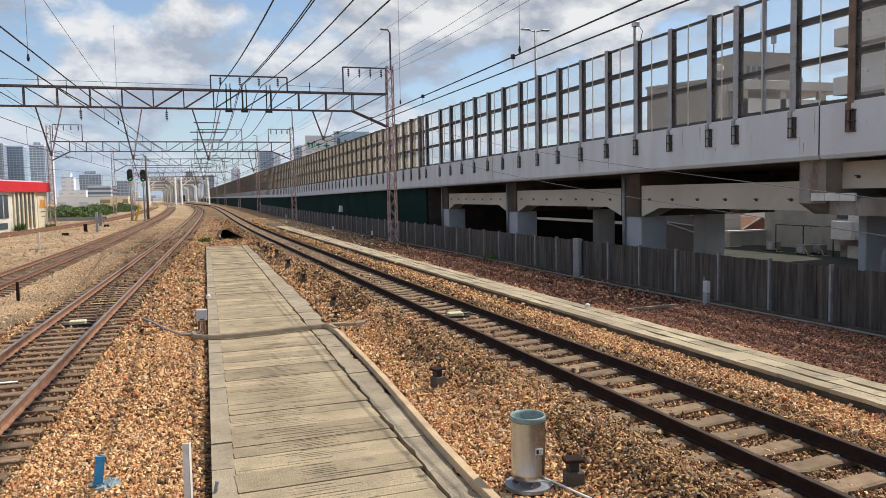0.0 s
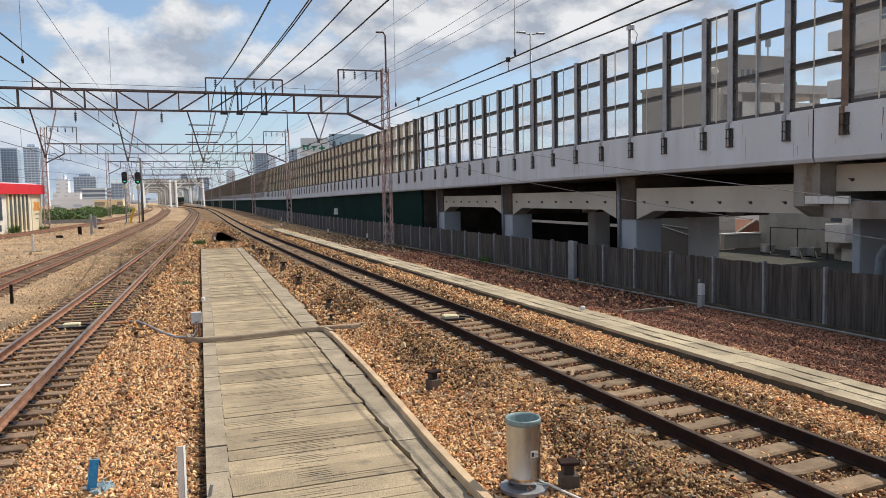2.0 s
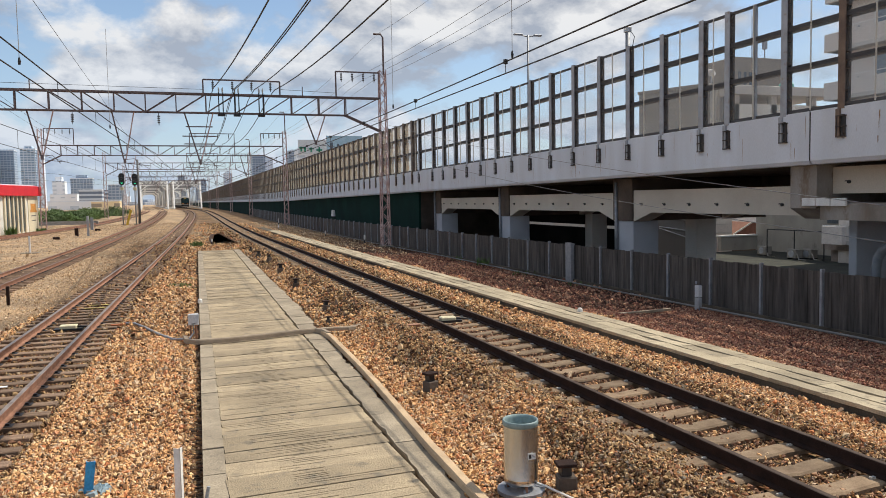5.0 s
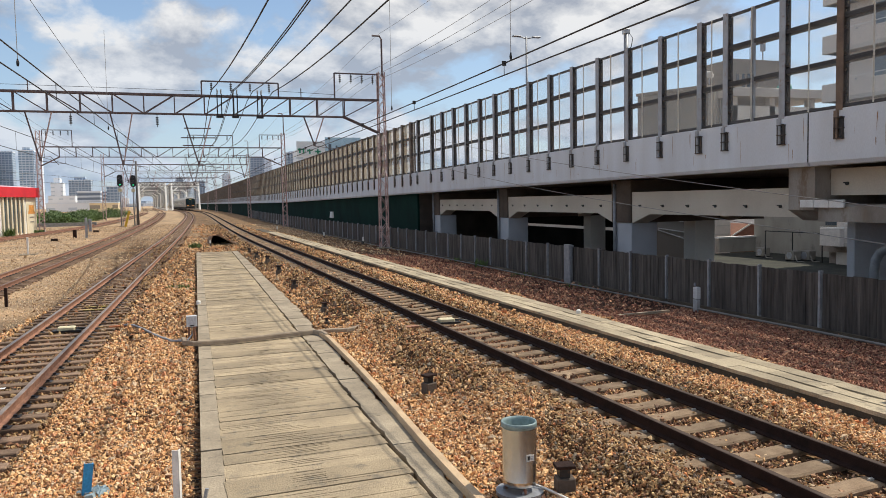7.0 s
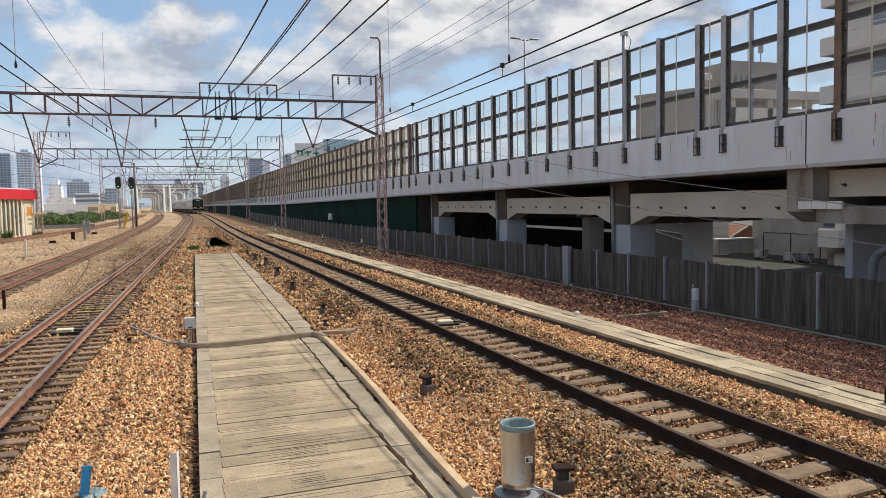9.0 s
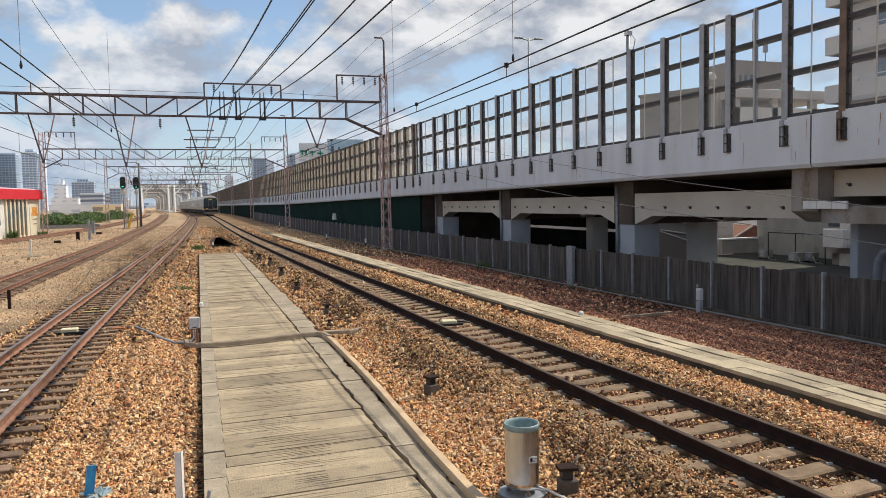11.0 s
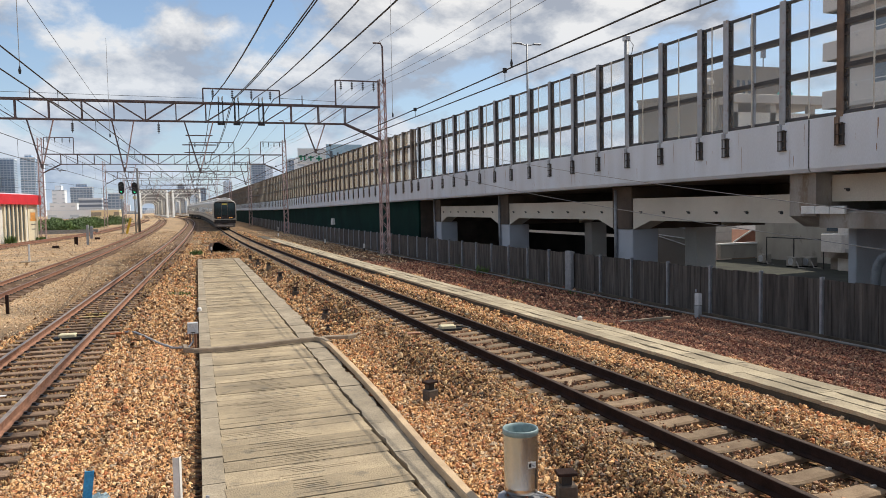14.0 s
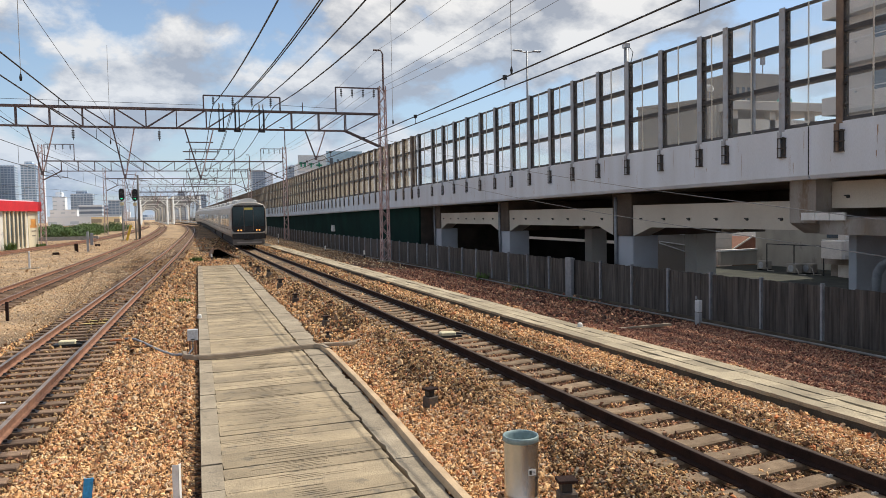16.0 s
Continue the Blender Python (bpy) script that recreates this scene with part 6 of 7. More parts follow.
def tower(x0, x1, y, top, m, label, deep=18.0, crown=None, base=-3.0):
    t = thing("far_building", label, "building", "distant buildings", at=(x0, y, base))
    h = top - base
    part("wall", Geo().box(0, x1 - x0, 0, deep, 0, h, 0), m, t)
    part("roof_edge", Geo().box(-0.3, x1 - x0 + 0.3, -0.3, deep, h, h + 0.012 * h + 0.4), F_PALE, t)
    if crown:
        part("plant_room", Geo().box((x1 - x0) * 0.25, (x1 - x0) * 0.75, 2, deep - 2, h, h + crown), m, t)


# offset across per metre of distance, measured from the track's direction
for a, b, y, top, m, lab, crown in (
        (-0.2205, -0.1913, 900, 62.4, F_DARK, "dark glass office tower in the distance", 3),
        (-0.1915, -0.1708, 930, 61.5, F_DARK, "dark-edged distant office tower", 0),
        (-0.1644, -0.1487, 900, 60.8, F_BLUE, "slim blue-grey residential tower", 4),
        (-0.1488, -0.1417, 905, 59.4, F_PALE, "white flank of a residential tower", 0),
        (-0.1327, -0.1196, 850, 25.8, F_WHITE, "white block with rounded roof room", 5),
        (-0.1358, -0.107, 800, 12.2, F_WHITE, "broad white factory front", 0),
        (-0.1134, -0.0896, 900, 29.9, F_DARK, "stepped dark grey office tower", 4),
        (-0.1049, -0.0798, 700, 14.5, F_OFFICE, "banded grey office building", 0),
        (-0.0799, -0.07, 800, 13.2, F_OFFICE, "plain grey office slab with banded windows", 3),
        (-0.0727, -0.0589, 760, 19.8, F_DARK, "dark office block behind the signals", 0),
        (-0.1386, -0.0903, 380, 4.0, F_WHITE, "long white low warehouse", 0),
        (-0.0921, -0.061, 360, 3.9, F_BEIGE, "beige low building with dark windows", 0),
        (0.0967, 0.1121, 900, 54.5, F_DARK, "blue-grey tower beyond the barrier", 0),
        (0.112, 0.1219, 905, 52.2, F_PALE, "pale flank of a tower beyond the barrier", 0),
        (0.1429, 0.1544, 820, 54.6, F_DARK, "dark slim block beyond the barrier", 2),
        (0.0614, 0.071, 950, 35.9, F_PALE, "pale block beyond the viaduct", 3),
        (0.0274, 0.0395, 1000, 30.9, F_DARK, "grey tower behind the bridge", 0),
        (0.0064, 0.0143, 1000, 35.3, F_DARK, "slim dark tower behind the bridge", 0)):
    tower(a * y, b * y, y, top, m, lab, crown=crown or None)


skyline = random.Random(33)
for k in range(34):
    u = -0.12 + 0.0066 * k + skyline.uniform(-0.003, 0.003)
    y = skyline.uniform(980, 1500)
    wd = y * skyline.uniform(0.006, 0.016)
    tower(u * y, u * y + wd, y, y * (skyline.uniform(0.001, 0.004) if -0.055 < u < 0.04 else skyline.uniform(0.004, 0.02)), skyline.choice((F_BLUE, F_DARK, F_PALE, F_OFFICE, F_WHITE)), "distant city block in haze-pale colours on the skyline", crown=skyline.choice((None, 4)))


def build_billboard():
    b = thing("billboard_building", "white building with rooftop billboard bearing green shapes", "building", at=(64.7, 420, -2))
    part("wall", Geo().box(0, 35.4, 0, 14, 0, 33), F_WHITE, b)
    part("hoarding", Geo().box(0, 15.4, -1, -0.4, 30.0, 37.5), M_HOARD, b, "pale blue hoarding")
    for x, w, z, h in ((1.2, 0.9, 31.2, 2.6), (0.6, 3.6, 32.8, 0.8), (3.2, 0.9, 30.9, 2.8), (5.6, 3.0, 32.4, 0.7), (6.6, 0.8, 30.8, 2.6), (9.8, 3.2, 31.6, 0.9), (11.0, 0.8, 30.8, 2.8)):
        part("sign_bar", Geo().box(x, x + w, -1.2, -1.05, z, z + h), M_SIGNGREEN, b, "green sign bar")
    for k in range(6):
        part("frame_post", Geo().box(15.6 + k * 3.91, 16.0 + k * 3.91, -0.2, 0.3, 33, 40.1), M_HOARD, b)
    part("blue_screen", Geo().box(15.6, 35.4, -0.6, -0.3, 30.5, 39.8), M_BLUEGLASS, b, "blue glazed screen")
    for x, w, h in ((2.0, 1.6, 4.2), (6.0, 1.0, 3.4), (9.5, 2.6, 2.2), (14.0, 1.0, 3.6)):
        part("dark_mark", Geo().box(15.4 + x, 15.4 + x + w, -0.75, -0.62, 32.0, 32.0 + h), M_GLASS, b)


M_HOARD = mat("pale_blue_hoarding", (0.88, 0.95, 0.98), 0.6, bump=0)
M_SIGNGREEN = mat("green_sign_paint", (0.03, 0.36, 0.22), 0.6, bump=0)
M_BLUEGLASS = mat("blue_glass", (0.42, 0.60, 0.72), 0.2, (0.34, 0.52, 0.64), 0.3, 4, 0)
build_billboard()

# ---------------------------------------------------------------- buildings behind the viaduct
M_BRICKTILE = mat("beige_tile_wall", (0.74, 0.69, 0.63), 0.8, (0.64, 0.59, 0.54), 2.0, 12, 0.1, third=(0.60, 0.55, 0.50), grain=0.3)
M_BROWNWALL = mat("brown_render_wall", (0.33, 0.30, 0.255), 0.85, (0.27, 0.245, 0.21), 0.4, 15, 0.05, grain=0.3)
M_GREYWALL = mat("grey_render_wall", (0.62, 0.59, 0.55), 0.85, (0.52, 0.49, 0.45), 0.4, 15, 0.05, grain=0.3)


M_FLATGLASS = mat("blue_grey_flat_window", (0.24, 0.29, 0.33), 0.08, (0.16, 0.20, 0.24), 0.5, 10, 0)


def build_apartment():
    a = thing("apartment_block", "beige tiled apartment block with stacked balconies", "apartment building", at=(39.4, 38, -2.7))
    part("wall", Geo().box(0.75, 16, -30, 0, 0, 33), M_BRICKTILE, a)
    # horizontal tile courses stand slightly proud
    for f in range(11):
        z = 2.4 + f * 3.0
        bal = part("balcony", Geo().box(-0.15, 1.6, -30, 0.2, z - 0.25, z, 0, 0.02), M_GREYWALL, a)
        part("balcony_front", Geo().box(-0.15, 0.0, -30, -1.4, z, z + 0.9), M_BRICKTILE, bal)
        part("balcony_end", Geo().box(-0.45, 0.7, -1.4, 0.2, z - 0.25, z + 0.85, 0, 0.02), M_BRICKTILE, bal)
        part("handrail", Geo().box(-0.1, -0.05, -30, -1.4, z + 1.14, z + 1.19), M_WHITE, bal)
        for k in range(7):
            y = -5.0 - k * 3.6
            w = part("window", Geo().box(0.67, 0.77, y, y + 2.4, z + 0.15, z + 2.35), M_FLATGLASS, a)
            fr = Geo().box(0.61, 0.71, y + 1.15, y + 1.25, z + 0.15, z + 2.35)
            fr.box(0.61, 0.71, y - 0.08, y, z + 0.1, z + 2.43).box(0.61, 0.71, y + 2.4, y + 2.48, z + 0.1, z + 2.43).box(0.61, 0.71, y, y + 2.4, z + 2.35, z + 2.43)
            part("window_frame", fr, M_WHITE, w)
            part("drain_pipe", Geo().tube([(-0.05, y + 3.0, z - 0.2), (-0.05, y + 3.0, z + 1.0)], 0.06, 6), M_STEELPOST, bal)
    part("roof_slab", Geo().box(-0.8, 16.4, -30.4, 0.6, 33, 33.5), M_GREYWALL, a)


def build_brown_block():
    b = thing("office_block", "brown flat-roofed office block with ribbed corner", "building", at=(44.5, 56.3, -2.5), turn=22.9)
    part("wall", Geo().box(0, 4.0, 0, 7.0, 0, 14.65), M_BROWNWALL, b)
    part("coping", Geo().box(-0.12, 4.1, -0.12, 7.1, 14.65, 14.9), M_BROWNWALL, b)
    part("ribbed_front", Geo().box(0.3, 3.9, -0.06, 0.0, 3, 14.4), M_GREYWALL, b, "paler ribbed front")
    for k in range(6):
        part("rib", Geo().box(0.4 + k * 0.6, 0.62 + k * 0.6, -0.22, -0.06, 3, 14.4), M_GREYWALL, b)
    part("dish", Geo().tube([(1.6, 0.6, 16.0), (1.4, 0.3, 16.2)], [0.42, 0.06], 14), M_GREYWALL, b, "pale dish aerial")
    part("dish_mast", Geo().tube([(1.6, 0.6, 14.9), (1.6, 0.6, 16.0)], 0.05, 6), M_GALV, b)
    p = thing("stair_tower", "brown rooftop stair tower with aerials", "building", at=(58.8, 70, -2.5))
    part("wall", Geo().box(0, 6.4, 0, 6, 0, 20.2), M_BROWNWALL, p)
    for k in range(3):
        part("slot", Geo().box(0.5 + k * 0.75, 0.85 + k * 0.75, -0.05, 0.02, 16.6, 18.6), M_GLASS, p)
    part("ledge", Geo().box(-0.3, 2.4, -0.5, 0, 15.8, 16.3), M_SHOPWALL, p)
    part("aerial", Geo().tube([(3.2, 1, 20.2), (3.2, 1, 25.0)], 0.04, 6), M_GALV, p)
    part("aerial_array", Geo().tube([(5.0, 1, 20.2), (5.0, 1, 22.6)], 0.07, 6).box(4.8, 5.2, 0.8, 1.2, 21.4, 22.4), M_GALV, p)
    w = thing("parking_deck", "open grey parking deck with white parapet", "building", at=(46.4, 55, -2.5))
    part("parapet", Geo().box(0, 9.8, 0.3, 0.6, 10.6, 13.05), M_SHOPWALL, w, "white parapet wall")
    part("roof_deck", Geo().box(-0.3, 11.5, -0.3, 10, 13.8, 14.57, 0, 0.03), M_GREYWALL, w)
    part("lower_deck", Geo().box(0, 11.5, 0.3, 10, 10.2, 10.6), M_GREYWALL, w)
    for x in (0.0, 4.1, 8.6):
        part("column", Geo().box(x, x + 0.6, 0.3, 0.9, 10.6, 13.8), M_GREYWALL, w)
    part("column", Geo().box(7.2, 8.1, 4.0, 5.0, 0, 10.2), M_GREYWALL, w)
    part("column", Geo().box(9.6, 10.5, 4.0, 5.0, 0, 10.2), M_GREYWALL, w)
    part("back_wall", Geo().box(0.5, 11.0, 8, 8.3, 10.6, 13.8), M_BROWNWALL, w)
    part("roof_tank", Geo().box(6.4, 7.5, 1.0, 2.2, 14.57, 15.3, 0, 0.25), M_TEAL, w, "teal green roof tank")


def build_street_lamp():
    l = thing("street_lamp", "slim grey street lamp with two arms above the viaduct", "street lamp", at=(22, 45.6, 3.5))
    part("pole", Geo().tube([(0, 0, 0), (0, 0, 9.7)], [0.11, 0.06], 10), M_GALV, l, smooth=True)
    for s in (-1, 1):
        ar = part("arm", Geo().tube([(0, 0, 9.58), (s * 0.4, 0, 9.66), (s * 0.6, 0, 9.68)], 0.045, 6), M_GALV, l)
        part("lamp_head", Geo().box(min(s * 0.4, s * 0.98), max(s * 0.4, s * 0.98), -0.14, 0.14, 9.66, 9.74, 0, 0.03), M_GALV, ar)
    c = thing("camera_pole", "grey roadside pole with a small box on top", "pole", at=(22, 34.05, 3.6))
    part("pole", Geo().tube([(0, 0, 0), (0, 0, 7.45)], 0.12, 10), M_GALV, c, smooth=True)
    part("top_box", Geo().box(-0.16, 0.16, -0.14, 0.16, 7.4, 7.65, 0, 0.03), M_LIGHTGREY, c)
    part("cable", Geo().tube([(0.1, -0.1, 7.45), (0.1, -0.45, 7.1), (0.1, -0.3, 6.7), (0, -0.1, 6.5)], 0.02, 5), M_BLACK, c)


def build_yard():
    """What shows through the open bays below the viaduct."""
    w = thing("service_building", "plain stained concrete building behind the viaduct", "building", at=(44, 40, -2.5))
    part("wall", Geo().box(0, 10, -3, 9.75, 0, 8.0), M_YARDWALL, w)
    part("plinth_wall", Geo().box(-3.5, 0, 9.6, 10.0, 0.75, 1.84), M_YARDWALL, w)
    part("coping", Geo().box(-3.6, 0, 9.5, 10.1, 1.84, 1.96), M_WHITE, w)
    part("window_slot", Geo().box(-0.04, 0.02, 0.4, 2.6, 3.0, 5.6), M_GLASS, w)
    bal = thing("tiled_balcony", "beige tiled balcony box with a white rail", "balcony", at=(40, 36.9, -2.5))
    part("front", Geo().box(0, 2.0, 0, 2.3, 1.5, 2.85), M_DULLTILE, bal)
    part("rail", Geo().tube([(0.05, 0, 3.05), (0.05, 2.3, 3.05)], 0.035, 6), M_WHITE, bal)
    for yy in (0.1, 1.15, 2.2):
        part("rail_post", Geo().tube([(0.05, yy, 2.85), (0.05, yy, 3.05)], 0.025, 6), M_WHITE, bal)
    part("lower_wall", Geo().box(0.5, 2.0, 0, 2.0, 0, 1.5), M_DULLTILE, bal)
    f = thing("flat_roof", "low flat roof carrying air conditioners behind the fence", "roof", at=(34.5, 28, -2.4))
    part("slab", Geo().box(0, 9.4, 0, 21.4, 0.35, 0.6, 0, 0.03), M_MOSSROOF, f, "mossy roofing felt, darkened to look shaded")
    part("wall", Geo().box(0.2, 9.2, 0.2, 21.2, -0.2, 0.35), M_GREYWALL, f)
    for x, y in ((40.5, 44.9), (39.9, 41.4), (40.7, 40.9)):
        a = thing("air_conditioner", "beige outdoor air conditioning unit on a flat roof, darkened as if shaded", "air conditioner", "air conditioners", at=(x, y, -1.8))
        part("case", Geo().box(-0.3, 0.3, -0.42, 0.42, 0.08, 0.68, 0, 0.03), M_ACPAINT, a)
        part("fan_grille", Geo().tube([(-0.31, 0.0, 0.38), (-0.33, 0.0, 0.38)], 0.24, 16), M_STEELPOST, a)
        part("foot", Geo().box(-0.3, 0.3, -0.4, -0.3, 0, 0.08), M_BLACK, a)
        part("foot", Geo().box(-0.3, 0.3, 0.3, 0.4, 0, 0.08), M_BLACK, a)
        part("pipe", Geo().tube([(-0.3, -0.5, 0.4), (-0.5, -0.8, 0.25), (-0.6, -1.0, 0.05), (-0.6, -1.6, 0.05)], 0.04, 6), M_ACPAINT, a, smooth=True)
    r = thing("pipe_rail", "dark pipe railing on the flat roof", "railing", at=(40, 39.0, -1.8))
    for k in range(3):
        part("upright", Geo().tube([(0, k * 2.55, 0), (0, k * 2.55, 1.95)], 0.04, 6), M_BLACK, r)
    part("top_rail", Geo().tube([(0, 0, 1.95), (0, 5.1, 1.95)], 0.04, 6), M_BLACK, r)
    br = thing("brick_building", "tan brick building behind the yard", "building", at=(35, 52, -2.5))
    part("wall", Geo().box(0, 8.55, 0, 6, 0, 8.5), M_BRICKTILE, br)
    for k in range(9):
        part("course", Geo().box(-0.02, 8.57, -0.03, 0, 2.0 + k * 0.7, 2.06 + k * 0.7), M_GREYWALL, br)
    bp = thing("bent_pipe", "thick grey pipe bending over beside the pier", "pipe", at=(17.3, 15.3, -2.6))
    part("pipe", Geo().tube([(0, -0.15, 0), (0, -0.15, 3.35), (0, -0.19, 3.62), (0, -0.33, 3.84), (0, -0.58, 3.98), (0, -0.9, 4.02), (0, -2.8, 4.02)], 0.12, 14), M_GALV, bp, smooth=True)
    part("pipe_foot", Geo().box(-0.2, 0.2, -0.4, 0.1, -0.05, 0.12, 0, 0.02), M_KERB, bp)
    gc = thing("green_cabinet", "pale green metal cabinet standing under the viaduct", "cabinet", at=(17.9, 14.2, -2.6))
    part("case", Geo().box(-0.35, 0.35, -0.9, 0.55, 0.0, 3.4, 0, 0.02), M_PALEGREEN, gc)
    part("lid", Geo().box(-0.4, 0.4, -0.95, 0.6, 3.4, 3.46, 0, 0.01), M_PALEGREEN, gc)
    h = thing("small_house", "small house with reddish boarded gable behind the yard", "house", at=(52.1, 62, -2.5))
    part("wall", Geo().box(0.2, 6, 0.1, 6, 0, 1.15), M_SHOPWALL, h)
    g = Geo()
    g.add([(0, 0, 1.15), (4.8, 0, 1.15), (4.8, 6.4, 1.15), (0, 6.4, 1.15), (2.4, 0, 2.35), (2.4, 6.4, 2.35)], [(0, 1, 4), (2, 3, 5), (0, 4, 5, 3), (1, 2, 5, 4), (3, 2, 1, 0)])
    part("roof", g, M_ROOFTILE, h, "reddish brown gable roof")
    part("barge_board", Geo().bar((-0.1, -0.06, 1.15), (2.4, -0.06, 2.42), 0.1, 0.14), M_WHITE, h)
    bw = thing("white_block", "white rendered block behind the small house", "building", at=(53, 66, -2.5))
    part("wall", Geo().box(0, 9, 2.6, 3.4, 0, 4.4, 0, 0.04), M_WHITE, bw)
    d = thing("stair_screen", "dark brown sloping wall with pale rails", "wall", at=(27, 33, -2.5))
    part("panel", Geo().box(0, 0.3, 1.2, 6.5, 0, 5.6), M_BROWNWALL, d)
    for k in range(4):
        part("rail", Geo().bar((-0.06, 1.2, 2.6 + k * 0.55), (-0.06, 5.4, 3.3 + k * 0.35 - 0.25 * (k % 2)), 0.05), M_WHITE, d)
    # added pale wall, in place of white parked cars behind the slit
    s = thing("pale_fill_wall", "pale wall added to fill the bright slit beyond the piers", "wall", at=(31, 44, -2.5))
    part("wall", Geo().box(0, 0.3, 0, 30, 0, 3.75), M_SHOPWALL, s)


M_YARDWALL = mat("stained_beige_render", (0.46, 0.43, 0.37), 0.9, (0.29, 0.27, 0.235), 0.5, 30, 0.1, stretch=(1, 1, 0.5), third=(0.24, 0.22, 0.19), grain=0.3)
M_DULLTILE = mat("dull_brown_tile", (0.40, 0.34, 0.30), 0.85, (0.28, 0.235, 0.205), 2.0, 20, 0.1)
# beige darkened in the colour, as the units stand in full sun here
M_ACPAINT = mat("shade_darkened_beige_paint", (0.33, 0.31, 0.27), 0.7, (0.24, 0.22, 0.19), 3, 40, 0.05)
M_PALEGREEN = mat("pale_green_paint", (0.30, 0.42, 0.33), 0.6, (0.22, 0.31, 0.25), 2, 30, 0.05)
# mossy felt, its colour lowered further to stand in for shade
M_MOSSROOF = mat("mossy_roofing_felt", (0.05, 0.052, 0.036), 0.95, (0.018, 0.019, 0.016), 0.8, 30, 0.2)
M_TEAL = mat("teal_tank", (0.12, 0.48, 0.40), 0.5, bump=0)
M_ROOFTILE = mat("reddish_roof_tile", (0.30, 0.14, 0.09), 0.8, (0.2, 0.09, 0.06), 3, 20, 0.1)
build_apartment()
build_brown_block()
build_street_lamp()
build_yard()
sw = thing("equipment_box", "small white box on the green panelling", "equipment box", at=(15.9, 80.1, 0))
part("case", Geo().add([(-0.2, -0.6, 1.1), (0.04, -0.6, 1.1), (0.04, 0.6, 1.1), (-0.2, 0.6, 1.1), (-0.15, -0.4, 1.75), (0.04, -0.4, 1.75), (0.04, 0.4, 1.75), (-0.15, 0.4, 1.75)], [(3, 2, 1, 0), (4, 5, 6, 7), (0, 1, 5, 4), (1, 2, 6, 5), (2, 3, 7, 6), (3, 0, 4, 7)]), M_WHITE, sw)

# ---------------------------------------------------------------- trees and shrubs far left


def leaf_cloud(g, cx, cy, cz, r, h, n, rnd, s):
    for _ in range(n):
        a, b = rnd.uniform(0, 6.28), rnd.uniform(-0.5, 1.0)
        d = rnd.uniform(0.55, 1.0) * (1 + 0.25 * math.sin(3 * a + cx))
        x, y, z = cx + r * d * math.cos(a) * math.sqrt(max(0.05, 1 - b * b * 0.8)), cy + r * d * math.sin(a) * math.sqrt(max(0.05, 1 - b * b * 0.8)), cz + h * b * d
        e = Euler((rnd.uniform(-1.2, 1.2), rnd.uniform(-1.2, 1.2), rnd.uniform(0, 6.28))).to_matrix()
        q = s * rnd.uniform(0.6, 1.4)
        g.add([Vector((x, y, z)) + e @ Vector(p) for p in ((-q, 0, 0), (0, -q * 0.5, 0), (q, 0, 0), (0, q * 0.5, 0))], [(0, 1, 2, 3)])


def build_shrubs():
    rnd = random.Random(21)
    tone = [mat("shrub_leaf", (0.12, 0.20, 0.05), 0.7, (0.07, 0.12, 0.03), 0.7, 6, 0, third=(0.15, 0.20, 0.06)), mat("dark_shrub_leaf", (0.085, 0.145, 0.04), 0.7, (0.05, 0.085, 0.025), 0.7, 6, 0)]
    for k in range(26):
        y = 118 + rnd.uniform(0, 70)
        x = -0.155 * y + (k / 25.0) * 0.105 * y + rnd.uniform(-1, 1)
        if x > track_far(y) - 4:
            x = track_far(y) - 4 - rnd.uniform(0, 2)
        h = rnd.uniform(0.7, 1.9)
        zb = rise(y) - 0.4
        t = thing("shrub", "dense green riverside shrub with uneven crown", "shrub", "riverside shrubs", at=(0, 0, 0))
        tr = Geo()
        for j in range(4):
            tr.tube([(x, y, zb), (x + rnd.uniform(-.7, .7), y + rnd.uniform(-.7, .7), zb + h * 0.7)], [0.08, 0.03], 5)
        part("stems", tr, M_DARKRUST, t)
        g = Geo()
        for j in range(6):
            leaf_cloud(g, x + rnd.uniform(-1.5, 1.5), y + rnd.uniform(-1.5, 1.5), zb + h * rnd.uniform(0.35, 0.75), rnd.uniform(0.8, 1.4), rnd.uniform(0.6, 0.9), 230, rnd, 0.13)
        part("crown", g, tone[k % 2], t)


build_shrubs()
M_RAILFENCE = mat("grey_wall_paint", (0.40, 0.40, 0.38), 0.8)
lw = thing("low_wall", "long low grey retaining wall beyond the outer track", "wall", at=(-19, 112, 0.3), turn=-3)
part("wall", Geo().box(0, 9.5, 0, 0.3, -0.4, 0.35), M_RAILFENCE, lw)

# ---------------------------------------------------------------- loose stones


LINE_Y = np.arange(0, 110, 1.0)
LINE_Z = np.array([rise(v) for v in LINE_Y])
LINE_R = np.array([track_right(v) for v in LINE_Y])
LINE_M = np.array([track_mid(v) for v in LINE_Y])
LINE_L = np.array([track_left(v) for v in LINE_Y])


def heights(x, y):
    z = np.full_like(x, -0.055)
    far = 1 - np.clip((y - 30) / 25, 0, 1)
    z = z - 0.04 * np.exp(-((x - 7.95) / 0.3) ** 2) + 0.34 * np.exp(-((x - 4.1) / 0.43) ** 2) * far + 0.05 * np.exp(-((x + 0.6) / 0.7) ** 2) - 0.10 * np.exp(-((x - 0.10 - 0.0275 * (y - 7.6)) / 0.16) ** 2) * (y < 46)
    d = np.abs(x - np.interp(y, LINE_Y, LINE_R))
    st = lambda a, b, v: (lambda t: t * t * (3 - 2 * t))(np.clip((v - a) / (b - a), 0, 1))
    z = z + 0.035 * st(0.62, 0.85, d) * (1 - st(1.3, 1.8, d)) - 0.17 * st(9.2, 11.5, x)
    return z + np.interp(y, LINE_Y, LINE_Z)


